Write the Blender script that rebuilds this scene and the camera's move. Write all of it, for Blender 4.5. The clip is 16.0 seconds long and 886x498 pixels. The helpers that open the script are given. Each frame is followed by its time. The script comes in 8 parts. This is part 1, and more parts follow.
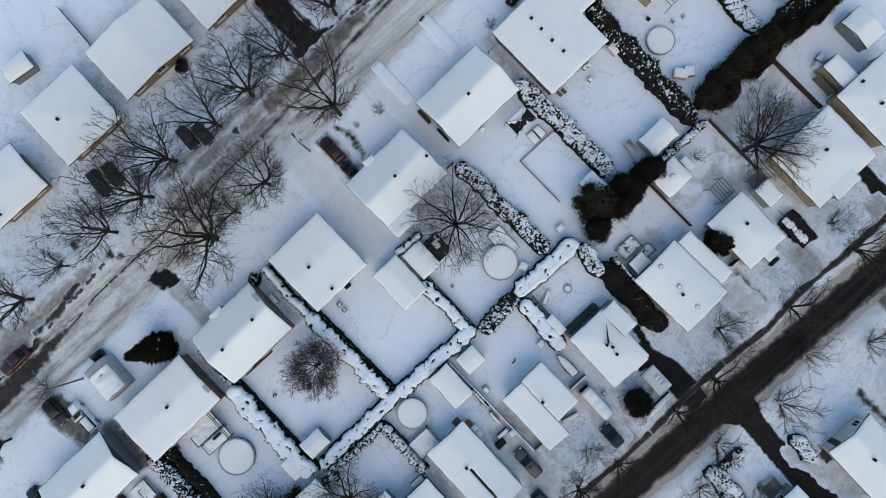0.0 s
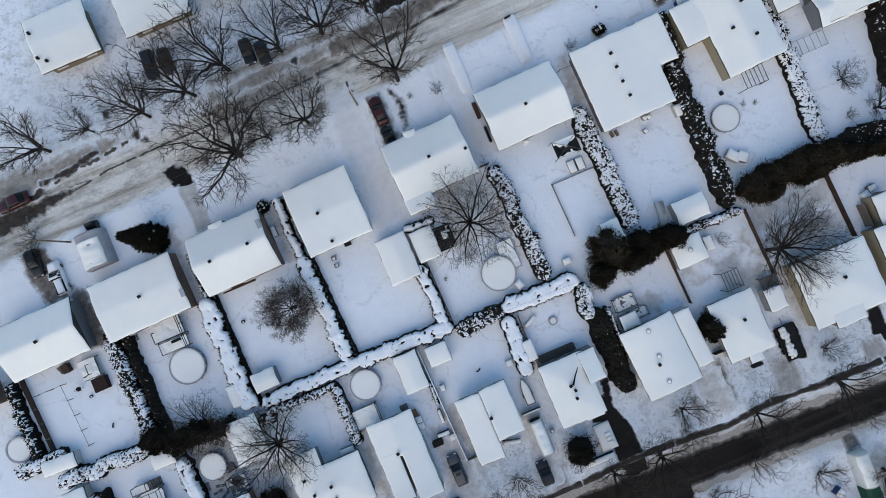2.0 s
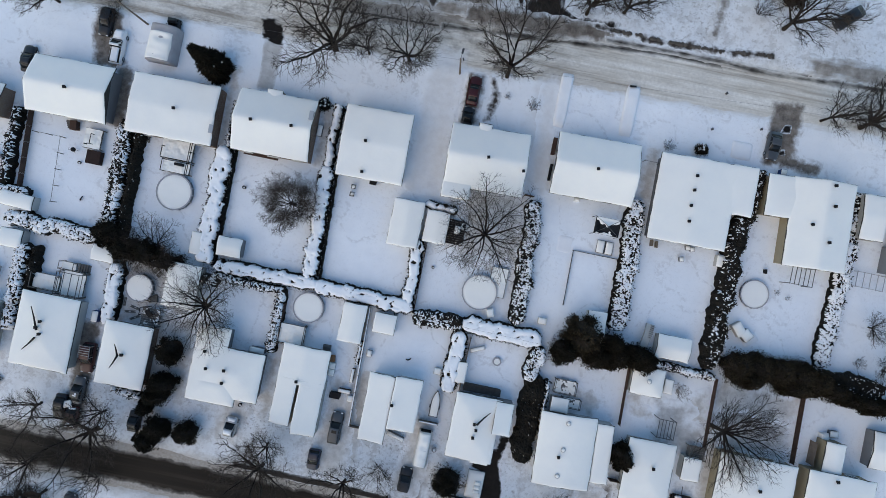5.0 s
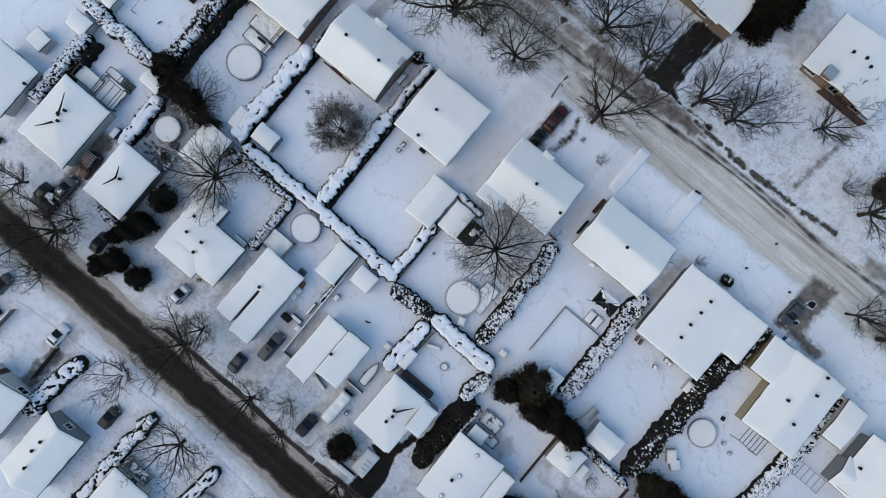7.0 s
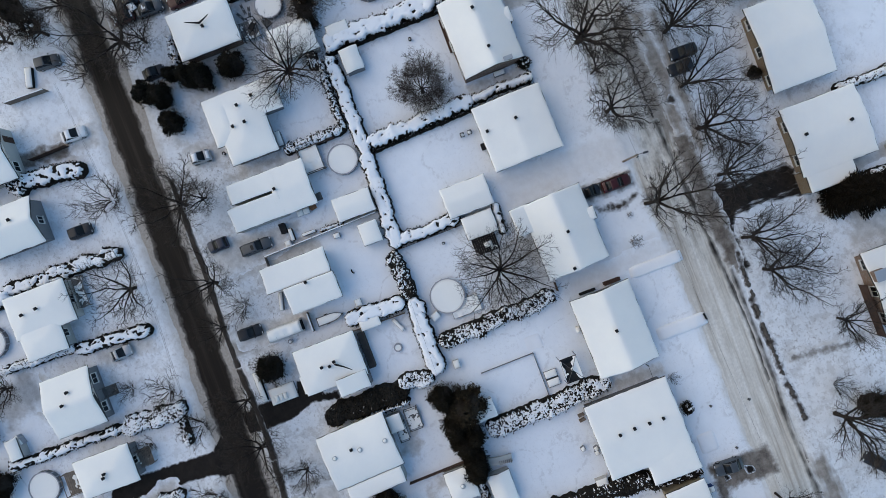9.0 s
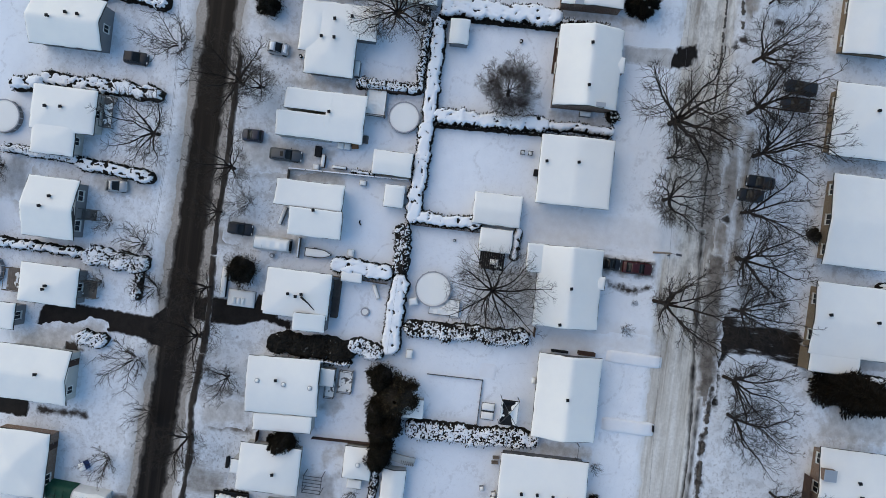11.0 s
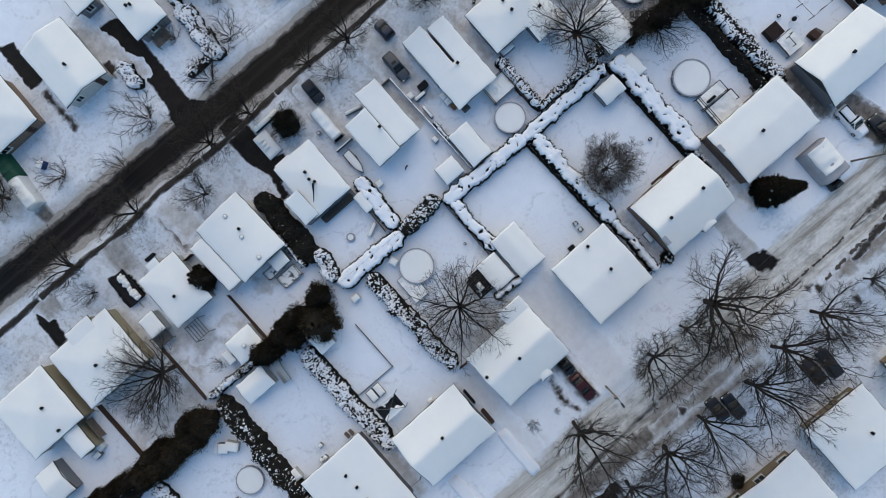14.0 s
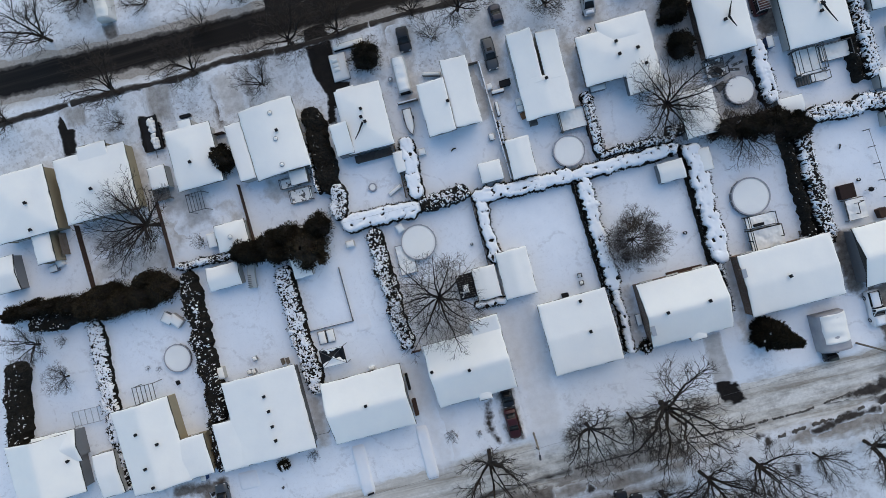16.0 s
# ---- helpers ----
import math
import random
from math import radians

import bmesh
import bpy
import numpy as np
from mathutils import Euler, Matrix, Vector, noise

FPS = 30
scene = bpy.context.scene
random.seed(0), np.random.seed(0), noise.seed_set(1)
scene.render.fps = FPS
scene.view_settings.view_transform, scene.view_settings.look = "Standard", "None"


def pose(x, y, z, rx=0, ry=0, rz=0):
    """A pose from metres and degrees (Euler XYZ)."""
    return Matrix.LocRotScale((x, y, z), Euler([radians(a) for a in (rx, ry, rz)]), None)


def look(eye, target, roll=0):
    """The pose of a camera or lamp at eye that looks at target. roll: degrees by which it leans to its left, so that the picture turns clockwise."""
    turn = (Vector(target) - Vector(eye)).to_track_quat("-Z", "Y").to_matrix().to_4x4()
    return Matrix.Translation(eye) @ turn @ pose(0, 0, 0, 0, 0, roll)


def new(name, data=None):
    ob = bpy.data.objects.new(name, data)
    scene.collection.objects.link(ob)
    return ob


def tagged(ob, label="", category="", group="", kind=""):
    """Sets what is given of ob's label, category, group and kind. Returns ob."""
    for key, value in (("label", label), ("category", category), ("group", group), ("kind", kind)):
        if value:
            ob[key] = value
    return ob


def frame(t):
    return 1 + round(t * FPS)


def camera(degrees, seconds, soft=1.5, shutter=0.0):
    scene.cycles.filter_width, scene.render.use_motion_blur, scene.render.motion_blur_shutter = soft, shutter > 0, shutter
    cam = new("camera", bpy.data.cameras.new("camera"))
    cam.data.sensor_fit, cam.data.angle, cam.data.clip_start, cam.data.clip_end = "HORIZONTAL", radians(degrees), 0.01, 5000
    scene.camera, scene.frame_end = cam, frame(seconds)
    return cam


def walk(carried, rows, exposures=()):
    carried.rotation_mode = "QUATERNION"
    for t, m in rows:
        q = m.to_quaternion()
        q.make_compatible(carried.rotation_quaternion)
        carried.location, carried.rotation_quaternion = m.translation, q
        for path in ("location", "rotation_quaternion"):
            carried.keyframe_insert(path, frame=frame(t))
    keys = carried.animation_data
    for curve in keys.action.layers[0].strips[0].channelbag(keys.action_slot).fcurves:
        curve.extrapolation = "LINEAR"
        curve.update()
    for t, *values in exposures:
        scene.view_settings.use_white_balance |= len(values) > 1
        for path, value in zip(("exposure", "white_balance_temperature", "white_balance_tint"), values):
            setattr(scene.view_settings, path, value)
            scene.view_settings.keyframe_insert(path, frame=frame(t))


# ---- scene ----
EXPOSURES = [(0.0, 0.745, 6800, 1.0), (16.0, 0.745, 6800, 1.0)]
cam = camera(77.0, 16.0, soft=0.8)
# seconds, place, turn
PATH = [
    (0.0, 0.179, 0.247, 81.435, 1.524, 0.625, -42.780),
    (0.5, -0.058, -0.065, 81.494, 1.377, 0.637, -38.167),
    (1.0, -0.184, -0.146, 81.553, 1.293, 0.690, -33.731),
    (1.5, -0.204, -0.104, 81.623, 1.249, 0.677, -28.140),
    (2.0, -0.090, -0.154, 81.670, 1.186, 0.664, -23.077),
    (2.5, 0.010, -0.136, 81.768, 1.061, 0.647, -17.661),
    (3.0, 0.130, -0.110, 81.856, 0.905, 0.594, -11.952),
    (3.5, 0.233, -0.005, 81.894, 0.771, 0.581, -5.980),
    (4.0, 0.215, 0.139, 81.939, 0.597, 0.522, 0.060),
    (4.2, 0.189, 0.166, 82.007, 0.530, 0.516, 2.459),
    (6.3, 0.106, -0.518, 82.292, 0.415, 0.652, 30.189),
    (6.5, 0.034, -0.611, 82.191, 0.389, 0.654, 33.793),
    (7.0, -0.136, -0.820, 82.143, 0.277, 0.636, 40.696),
    (7.5, -0.288, -1.006, 82.047, 0.164, 0.654, 47.680),
    (8.0, -0.489, -1.202, 82.072, -0.003, 0.682, 54.694),
    (8.5, -0.757, -1.467, 82.040, -0.166, 0.671, 62.021),
    (9.0, -0.987, -1.799, 81.979, -0.318, 0.670, 69.367),
    (9.2, -1.093, -1.901, 81.925, -0.354, 0.683, 72.301),
    (11.3, -1.434, -2.576, 81.105, -0.751, 1.262, 101.377),
    (11.5, -1.474, -2.613, 81.026, -0.776, 1.342, 104.132),
    (12.0, -1.619, -2.696, 80.991, -0.821, 1.515, 111.210),
    (12.5, -1.634, -2.684, 80.985, -0.795, 1.732, 118.340),
    (13.0, -1.732, -2.564, 80.977, -0.739, 2.001, 125.448),
    (13.5, -1.735, -2.587, 81.062, -0.668, 2.137, 132.554),
    (14.0, -1.739, -2.551, 81.005, -0.605, 2.280, 139.175),
    (14.5, -1.672, -2.488, 81.001, -0.565, 2.418, 145.839),
    (15.0, -1.769, -2.476, 81.042, -0.581, 2.622, 152.417),
    (15.5, -1.863, -2.523, 81.093, -0.626, 2.879, 158.982),
    (16.0, -1.953, -2.626, 81.193, -0.649, 3.138, 165.700),
]
walk(cam, [(t, pose(*p)) for t, *p in PATH], EXPOSURES)

# ---- world, sun, exposure ----
SUN_ELEVATION, SUN_AZIMUTH = radians(31), radians(212)
world = bpy.data.worlds.new("winter_sky")
scene.world = world
world.use_nodes = True
wn = world.node_tree.nodes
sky = wn.new("ShaderNodeTexSky")
sky.sky_type, sky.sun_disc = "NISHITA", False
sky.sun_elevation, sky.sun_rotation = SUN_ELEVATION, SUN_AZIMUTH
sky.air_density, sky.dust_density, sky.ozone_density = 1.0, 0.2, 3.0
world.node_tree.links.new(sky.outputs[0], wn["Background"].inputs[0])
wn["Background"].inputs[1].default_value = 0.15
sun_data = bpy.data.lights.new("sun", "SUN")
sun_data.energy, sun_data.angle, sun_data.color = 1.16, radians(85), (1.0, 0.69, 0.35)
sun = new("sun", sun_data)
sun_from = Vector((math.sin(SUN_AZIMUTH) * math.cos(SUN_ELEVATION), math.cos(SUN_AZIMUTH) * math.cos(SUN_ELEVATION), math.sin(SUN_ELEVATION)))
sun.matrix_world = look(sun_from * 200, (0, 0, 0))


# ---- materials ----
def material(name, colour, rough=0.8, metal=0.0):
    m = bpy.data.materials.new(name)
    m.use_nodes = True
    b = m.node_tree.nodes["Principled BSDF"]
    b.inputs["Base Color"].default_value = (*colour, 1)
    b.inputs["Roughness"].default_value, b.inputs["Metallic"].default_value = rough, metal
    b.inputs["Specular IOR Level"].default_value = 0.5 if rough < 0.5 else 0.15
    return m


def node(m, kind, **sets):
    n = m.node_tree.nodes.new(kind)
    for key, value in sets.items():
        if key in n.inputs:
            n.inputs[key].default_value = value
    return n


def wire(m, a, b):
    m.node_tree.links.new(a, b)


def noise_of(m, scale, detail=4.0, rough=0.55, stretch=None, coord="Object"):
    """A noise texture at so many turns a metre, stretched along an axis where told."""
    tc = node(m, "ShaderNodeTexCoord")
    n = node(m, "ShaderNodeTexNoise", Scale=scale, Detail=detail, Roughness=rough)
    if stretch:
        mp = node(m, "ShaderNodeMapping", Scale=stretch)
        wire(m, tc.outputs[coord], mp.inputs["Vector"])
        wire(m, mp.outputs[0], n.inputs["Vector"])
    else:
        wire(m, tc.outputs[coord], n.inputs["Vector"])
    return n.outputs[0]


def ramp(m, value, stops):
    r = node(m, "ShaderNodeValToRGB")
    els = r.color_ramp.elements
    while len(els) < len(stops):
        els.new(0.5)
    for e, (p, c) in zip(els, stops):
        e.position, e.color = p, (*c, 1) if len(c) == 3 else c
    wire(m, value, r.inputs[0])
    return r.outputs[0]


def mix(m, factor, a, b, kind="MIX"):
    n = m.node_tree.nodes.new("ShaderNodeMix")
    n.data_type, n.blend_type = "RGBA", kind
    for slot, v in ((0, factor), (6, a), (7, b)):
        if isinstance(v, (int, float)):
            n.inputs[slot].default_value = v
        elif isinstance(v, tuple):
            n.inputs[slot].default_value = (*v, 1)
        else:
            wire(m, v, n.inputs[slot])
    return n.outputs[2]


def bump(m, value, strength, distance):
    n = node(m, "ShaderNodeBump", Strength=strength, Distance=distance)
    wire(m, value, n.inputs["Height"])
    wire(m, n.outputs[0], m.node_tree.nodes["Principled BSDF"].inputs["Normal"])


def base(m, colour):
    wire(m, colour, m.node_tree.nodes["Principled BSDF"].inputs["Base Color"])


def mottled(name, a, b, scale=0.8, rough=0.8, fine=8.0, relief=0.02, metal=0.0, stretch=None):
    """Two colours mixed at a coarse and a fine scale, with fine relief."""
    m = material(name, a, rough, metal)
    n1, n2 = noise_of(m, scale, stretch=stretch), noise_of(m, fine, 3.0)
    f = mix(m, 0.35, ramp(m, n1, [(0.35, (0, 0, 0)), (0.68, (1, 1, 1))]), n2)
    base(m, mix(m, f, a, b))
    bump(m, n2, 0.35, relief)
    return m


SNOW = mottled("snow", (0.84, 0.85, 0.87), (0.77, 0.785, 0.82), 0.35, 0.75, 3.0, 0.05)
# Cream of sunlit snow is put into the colour of roof snow.
ROOF_SNOW = mottled("roof_snow", (0.86, 0.842, 0.795), (0.805, 0.795, 0.77), 0.3, 0.7, 2.0, 0.03)
HEDGE_SNOW = mottled("hedge_snow", (0.86, 0.87, 0.885), (0.81, 0.82, 0.845), 1.0, 0.75, 4.0, 0.015)


def snow_colour(m):
    """Snow, greyer and browner where it is trodden and sprayed along the streets: its colour and its relief."""
    broad, mid, fine = noise_of(m, 0.05, 3.0), noise_of(m, 0.5, 5.0), noise_of(m, 4.0, 4.0)
    tc = node(m, "ShaderNodeTexCoord")
    sep = node(m, "ShaderNodeSeparateXYZ")
    wire(m, tc.outputs["Object"], sep.inputs[0])
    # Blue of shaded yards is put into the clean ground snow.
    clean = mix(m, ramp(m, mid, [(0.3, (0, 0, 0)), (0.75, (1, 1, 1))]), (0.865, 0.89, 0.925), (0.785, 0.815, 0.86))
    clean = mix(m, ramp(m, broad, [(0.35, (0, 0, 0)), (0.7, (0.7, 0.7, 0.7))]), clean, (0.755, 0.79, 0.84))
    dirty = mix(m, ramp(m, mid, [(0.35, (0, 0, 0)), (0.65, (1, 1, 1))]), (0.68, 0.66, 0.64), (0.43, 0.41, 0.39))
    dirty = mix(m, fine, dirty, (0.50, 0.49, 0.48))

    def belt(y0, y1, soft):
        n = node(m, "ShaderNodeMapRange")
        a = node(m, "ShaderNodeMath")
        a.operation = "SUBTRACT"
        wire(m, sep.outputs[1], a.inputs[0])
        a.inputs[1].default_value = (y0 + y1) / 2
        b = node(m, "ShaderNodeMath")
        b.operation = "ABSOLUTE"
        wire(m, a.outputs[0], b.inputs[0])
        wire(m, b.outputs[0], n.inputs[0])
        for i, v in enumerate(((y1 - y0) / 2 + soft, (y1 - y0) / 2 - soft, 0.0, 1.0)):
            n.inputs[1 + i].default_value = v
        return n.outputs[0]

    def times(a, b):
        n = node(m, "ShaderNodeMath")
        n.operation, n.use_clamp = "MULTIPLY", True
        for i, v in enumerate((a, b)):
            if isinstance(v, float):
                n.inputs[i].default_value = v
            else:
                wire(m, v, n.inputs[i])
        return n.outputs[0]
    patchy = ramp(m, noise_of(m, 0.18, 9.0, 0.76), [(0.34, (0.20, 0.20, 0.20)), (0.62, (1, 1, 1))])
    for k, v in ((times(times(belt(31, 48, 4.0), patchy), 0.45), dirty), (times(times(belt(-38, -27.5, 3.0), patchy), 0.40), dirty), (times(times(belt(-64, -43, 3.0), patchy), 0.22), dirty)):
        clean = mix(m, k, clean, v)
    # footprints, ruts and chunks in the front yards along both streets
    churn = ramp(m, noise_of(m, 0.55, 8.0, 0.72), [(0.505, (0, 0, 0)), (0.575, (1, 1, 1))])
    for k in (times(times(belt(31, 62, 4.0), churn), 0.32), times(times(belt(-38.5, -26, 3.0), churn), 0.34), times(times(belt(-66, -43, 4.0), churn), 0.22)):
        clean = mix(m, k, clean, (0.34, 0.32, 0.305))
    # twigs, prints and grass tips that show through thin snow
    litter = ramp(m, noise_of(m, 1.9, 7.0, 0.78), [(0.535, (0, 0, 0)), (0.60, (1, 1, 1))])
    where = ramp(m, noise_of(m, 0.11, 4.0, 0.6), [(0.40, (0.12, 0.12, 0.12)), (0.62, (1, 1, 1))])
    for k in (times(times(times(belt(30, 60, 5.0), litter), where), 0.46), times(times(times(belt(-38.5, -25, 4.0), litter), where), 0.55), times(times(times(belt(-68, -43, 4.0), litter), where), 0.34), times(times(litter, where), 0.13)):
        clean = mix(m, k, clean, (0.17, 0.15, 0.135))
    # winding trails of footprints
    trail = ramp(m, noise_of(m, 0.085, 2.0, 0.5), [(0.485, (0, 0, 0)), (0.497, (1, 1, 1)), (0.503, (1, 1, 1)), (0.515, (0, 0, 0))])
    prints = ramp(m, noise_of(m, 1.6, 3.0, 0.6), [(0.46, (0, 0, 0)), (0.56, (1, 1, 1))])
    clean = mix(m, times(times(trail, prints), 0.30), clean, (0.42, 0.42, 0.44))
    pock = ramp(m, noise_of(m, 0.9, 6.0, 0.7), [(0.60, (0, 0, 0)), (0.70, (0.22, 0.22, 0.22))])
    clean = mix(m, pock, clean, (0.60, 0.61, 0.64))
    return clean, mid


# packed street snow: wheel streaks along the street, brown slush and bare tarmac showing through
def street_colour(m):
    streak = noise_of(m, 1.0, 5.0, 0.6, (0.035, 0.9, 1))
    broad = noise_of(m, 1.0, 3.0, 0.5, (0.022, 0.10, 1))
    fine = noise_of(m, 2.5, 4.0)
    c = ramp(m, streak, [(0.34, (0.36, 0.32, 0.27)), (0.45, (0.62, 0.585, 0.525)), (0.60, (0.77, 0.75, 0.71))])
    c = mix(m, ramp(m, fine, [(0.35, (0, 0, 0)), (0.75, (0.5, 0.5, 0.5))]), c, (0.44, 0.42, 0.39))
    c = mix(m, ramp(m, broad, [(0.52, (0, 0, 0)), (0.70, (0.4, 0.4, 0.4))]), c, (0.27, 0.24, 0.21))
    # churned west of the cleared driveway, smoother beyond it
    blotch = noise_of(m, 0.42, 8.0, 0.74, (0.55, 1.2, 1))
    tc = node(m, "ShaderNodeTexCoord")
    sep = node(m, "ShaderNodeSeparateXYZ")
    wire(m, tc.outputs["Object"], sep.inputs[0])
    west = node(m, "ShaderNodeMapRange")
    wire(m, sep.outputs[0], west.inputs[0])
    for i, v in enumerate((17.0, 6.0, 0.25, 1.0)):
        west.inputs[1 + i].default_value = v
    c = mix(m, mix(m, west.outputs[0], (0, 0, 0), ramp(m, blotch, [(0.47, (0, 0, 0)), (0.62, (0.55, 0.55, 0.55))])), c, (0.16, 0.14, 0.12))
    c = mix(m, mix(m, west.outputs[0], (0, 0, 0), ramp(m, blotch, [(0.32, (0.75, 0.75, 0.75)), (0.46, (0, 0, 0))])), c, (0.77, 0.75, 0.71))
    return c, streak


def street_material():
    m = material("packed_street_snow", (0.45, 0.43, 0.4), 0.7)
    colour, relief = street_colour(m)
    base(m, colour)
    bump(m, relief, 0.4, 0.05)
    return m


NORTH_LINE = (31.2, 0.035, 3.4)  # middle of the snowy street at x = 0, its slope, half its width


def surface_colour(m):
    """Snow that turns into packed street snow over the soft edge of the northern street."""
    snow, relief = snow_colour(m)
    packed = street_colour(m)[0]
    tc = node(m, "ShaderNodeTexCoord")
    sep = node(m, "ShaderNodeSeparateXYZ")
    wire(m, tc.outputs["Object"], sep.inputs[0])

    def sums(kind, a, b, c=0.0):
        n = node(m, "ShaderNodeMath")
        n.operation = kind
        for i, v in enumerate((a, b, c)):
            if isinstance(v, (int, float)):
                n.inputs[i].default_value = v
            else:
                wire(m, v, n.inputs[i])
        return n.outputs[0]
    off = sums("ABSOLUTE", sums("SUBTRACT", sums("MULTIPLY_ADD", sep.outputs[0], -NORTH_LINE[1], sep.outputs[1]), NORTH_LINE[0]), 0)
    off = sums("MULTIPLY_ADD", noise_of(m, 0.5, 6.0, 0.65, (0.5, 1.2, 1)), 2.4, off)
    edge = node(m, "ShaderNodeMapRange")
    edge.interpolation_type = "SMOOTHSTEP"
    wire(m, off, edge.inputs[0])
    for i, v in enumerate((NORTH_LINE[2] + 2.3, NORTH_LINE[2] + 0.7, 0.0, 1.0)):
        edge.inputs[1 + i].default_value = v
    both = mix(m, edge.outputs[0], snow, packed)
    # sprayed slush along the cleared road
    lean = sums("ADD", sep.outputs[0], -5.0)
    mid = sums("MULTIPLY_ADD", sums("MULTIPLY", lean, lean), 0.00035, sums("MULTIPLY_ADD", sep.outputs[0], 0.028, sep.outputs[1]))
    off = sums("ABSOLUTE", sums("ADD", mid, 41.0), 0)
    off = sums("MULTIPLY_ADD", noise_of(m, 0.8, 6.0, 0.7, (0.6, 1.0, 1)), 2.2, off)
    spray = node(m, "ShaderNodeMapRange")
    wire(m, off, spray.inputs[0])
    for i, v in enumerate((3.3 + 2.6, 3.3 + 0.6, 0.0, 0.9)):
        spray.inputs[1 + i].default_value = v
    tan = mix(m, noise_of(m, 1.7, 5.0, 0.65), (0.60, 0.56, 0.51), (0.24, 0.21, 0.18))
    return mix(m, spray.outputs[0], both, tan), relief


def ground_material():
    m = material("ground_snow", (0.75, 0.77, 0.8), 0.8)
    colour, relief = surface_colour(m)
    base(m, colour)
    bump(m, relief, 0.35, 0.12)
    return m


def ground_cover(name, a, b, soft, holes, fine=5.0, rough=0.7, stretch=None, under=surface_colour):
    """What shows through the snow, and some painted shade on it: it fades into snow over its rim (attribute fade, a
    half at the rim), with holes of snow in it.
    """
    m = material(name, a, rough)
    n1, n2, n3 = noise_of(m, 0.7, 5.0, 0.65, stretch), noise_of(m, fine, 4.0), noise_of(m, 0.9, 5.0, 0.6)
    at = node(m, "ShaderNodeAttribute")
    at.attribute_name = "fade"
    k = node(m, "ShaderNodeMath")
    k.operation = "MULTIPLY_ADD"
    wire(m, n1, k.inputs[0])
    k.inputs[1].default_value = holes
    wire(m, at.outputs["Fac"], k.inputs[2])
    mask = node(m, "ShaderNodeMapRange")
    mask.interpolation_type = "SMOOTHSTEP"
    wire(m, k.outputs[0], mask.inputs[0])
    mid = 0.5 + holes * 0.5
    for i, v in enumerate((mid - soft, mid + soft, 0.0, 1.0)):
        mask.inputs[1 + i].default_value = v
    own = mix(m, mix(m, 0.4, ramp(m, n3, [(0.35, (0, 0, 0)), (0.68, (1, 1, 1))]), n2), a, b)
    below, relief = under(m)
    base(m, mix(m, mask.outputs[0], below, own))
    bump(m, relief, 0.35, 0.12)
    return m


ASPHALT = ground_cover("wet_asphalt", (0.006, 0.005, 0.0047), (0.020, 0.016, 0.0135), 0.10, 0.6, stretch=(0.5, 1.6, 1))
SLUSH = ground_cover("brown_slush", (0.07, 0.056, 0.047), (0.30, 0.27, 0.24), 0.30, 1.1)
DIRT = ground_cover("bare_ground", (0.020, 0.016, 0.014), (0.080, 0.066, 0.056), 0.20, 1.0)
# Serves trodden snow, and painted shade by the spruce and under a tree.
TRODDEN_AND_SHADE = ground_cover("trodden_snow_and_shade", (0.72, 0.71, 0.70), (0.40, 0.385, 0.37), 0.38, 1.7)
PACKED = ground_cover("packed_snow", (0.77, 0.785, 0.81), (0.66, 0.665, 0.68), 0.5, 1.2)
# Serves thawed ground, and twig shade painted under the wide bare tree.
THAWED_AND_SHADE = ground_cover("thawed_lawn_and_shade", (0.34, 0.33, 0.325), (0.62, 0.62, 0.625), 0.50, 1.6)
STREET_SLUSH = ground_cover("street_slush", (0.17, 0.145, 0.122), (0.46, 0.42, 0.38), 0.40, 1.0, stretch=(0.25, 1.6, 1))
STREET_TAR = ground_cover("bare_street_tarmac", (0.012, 0.010, 0.009), (0.035, 0.029, 0.025), 0.22, 0.6, stretch=(0.25, 1.6, 1))
DRIVE = ground_cover("thawed_driveway", (0.008, 0.0065, 0.0055), (0.034, 0.026, 0.021), 0.30, 2.1, stretch=(1.7, 0.4, 1))
PAVED = ground_cover("grey_trodden_drive", (0.62, 0.62, 0.62), (0.38, 0.375, 0.365), 0.2, 0.7)
PAVEMENT = ground_cover("wet_pavement", (0.018, 0.015, 0.013), (0.060, 0.050, 0.043), 0.16, 0.5)
WHEELED = ground_cover("wheel_marked_drive", (0.50, 0.48, 0.46), (0.20, 0.185, 0.17), 0.4, 1.3, stretch=(1.9, 0.25, 1))
REACH = {"wet_pavement": 0.12, "wheel_marked_drive": 0.8, "thawed_driveway": 0.5, "grey_trodden_drive": 0.3, "wet_asphalt": 0.35, "brown_slush": 0.75, "bare_ground": 0.6, "trodden_snow_and_shade": 1.0, "packed_snow": 1.0, "thawed_lawn_and_shade": 1.2, "street_slush": 0.8, "bare_street_tarmac": 0.7}
FROZEN = mottled("frozen_slush", (0.050, 0.044, 0.039), (0.14, 0.125, 0.11), 1.2, 0.8, 6.0, 0.03)
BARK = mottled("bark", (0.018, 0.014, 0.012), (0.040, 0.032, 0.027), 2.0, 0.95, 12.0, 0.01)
TWIG = mottled("twigs", (0.026, 0.021, 0.018), (0.058, 0.047, 0.040), 2.0, 0.95, 9.0, 0.005)


def foliage(name, a, b, c):
    """Needles: each frond of a tone of its own, browner in broad patches."""
    m = material(name, a, 0.9)
    geo = node(m, "ShaderNodeNewGeometry")
    broad = ramp(m, noise_of(m, 0.55, 3.0), [(0.35, (0, 0, 0)), (0.70, (1, 1, 1))])
    tone = ramp(m, geo.outputs["Random Per Island"], [(0.0, a), (0.55, b), (1.0, c)])
    base(m, mix(m, mix(m, 0.5, broad, (0, 0, 0)), tone, b))
    return m


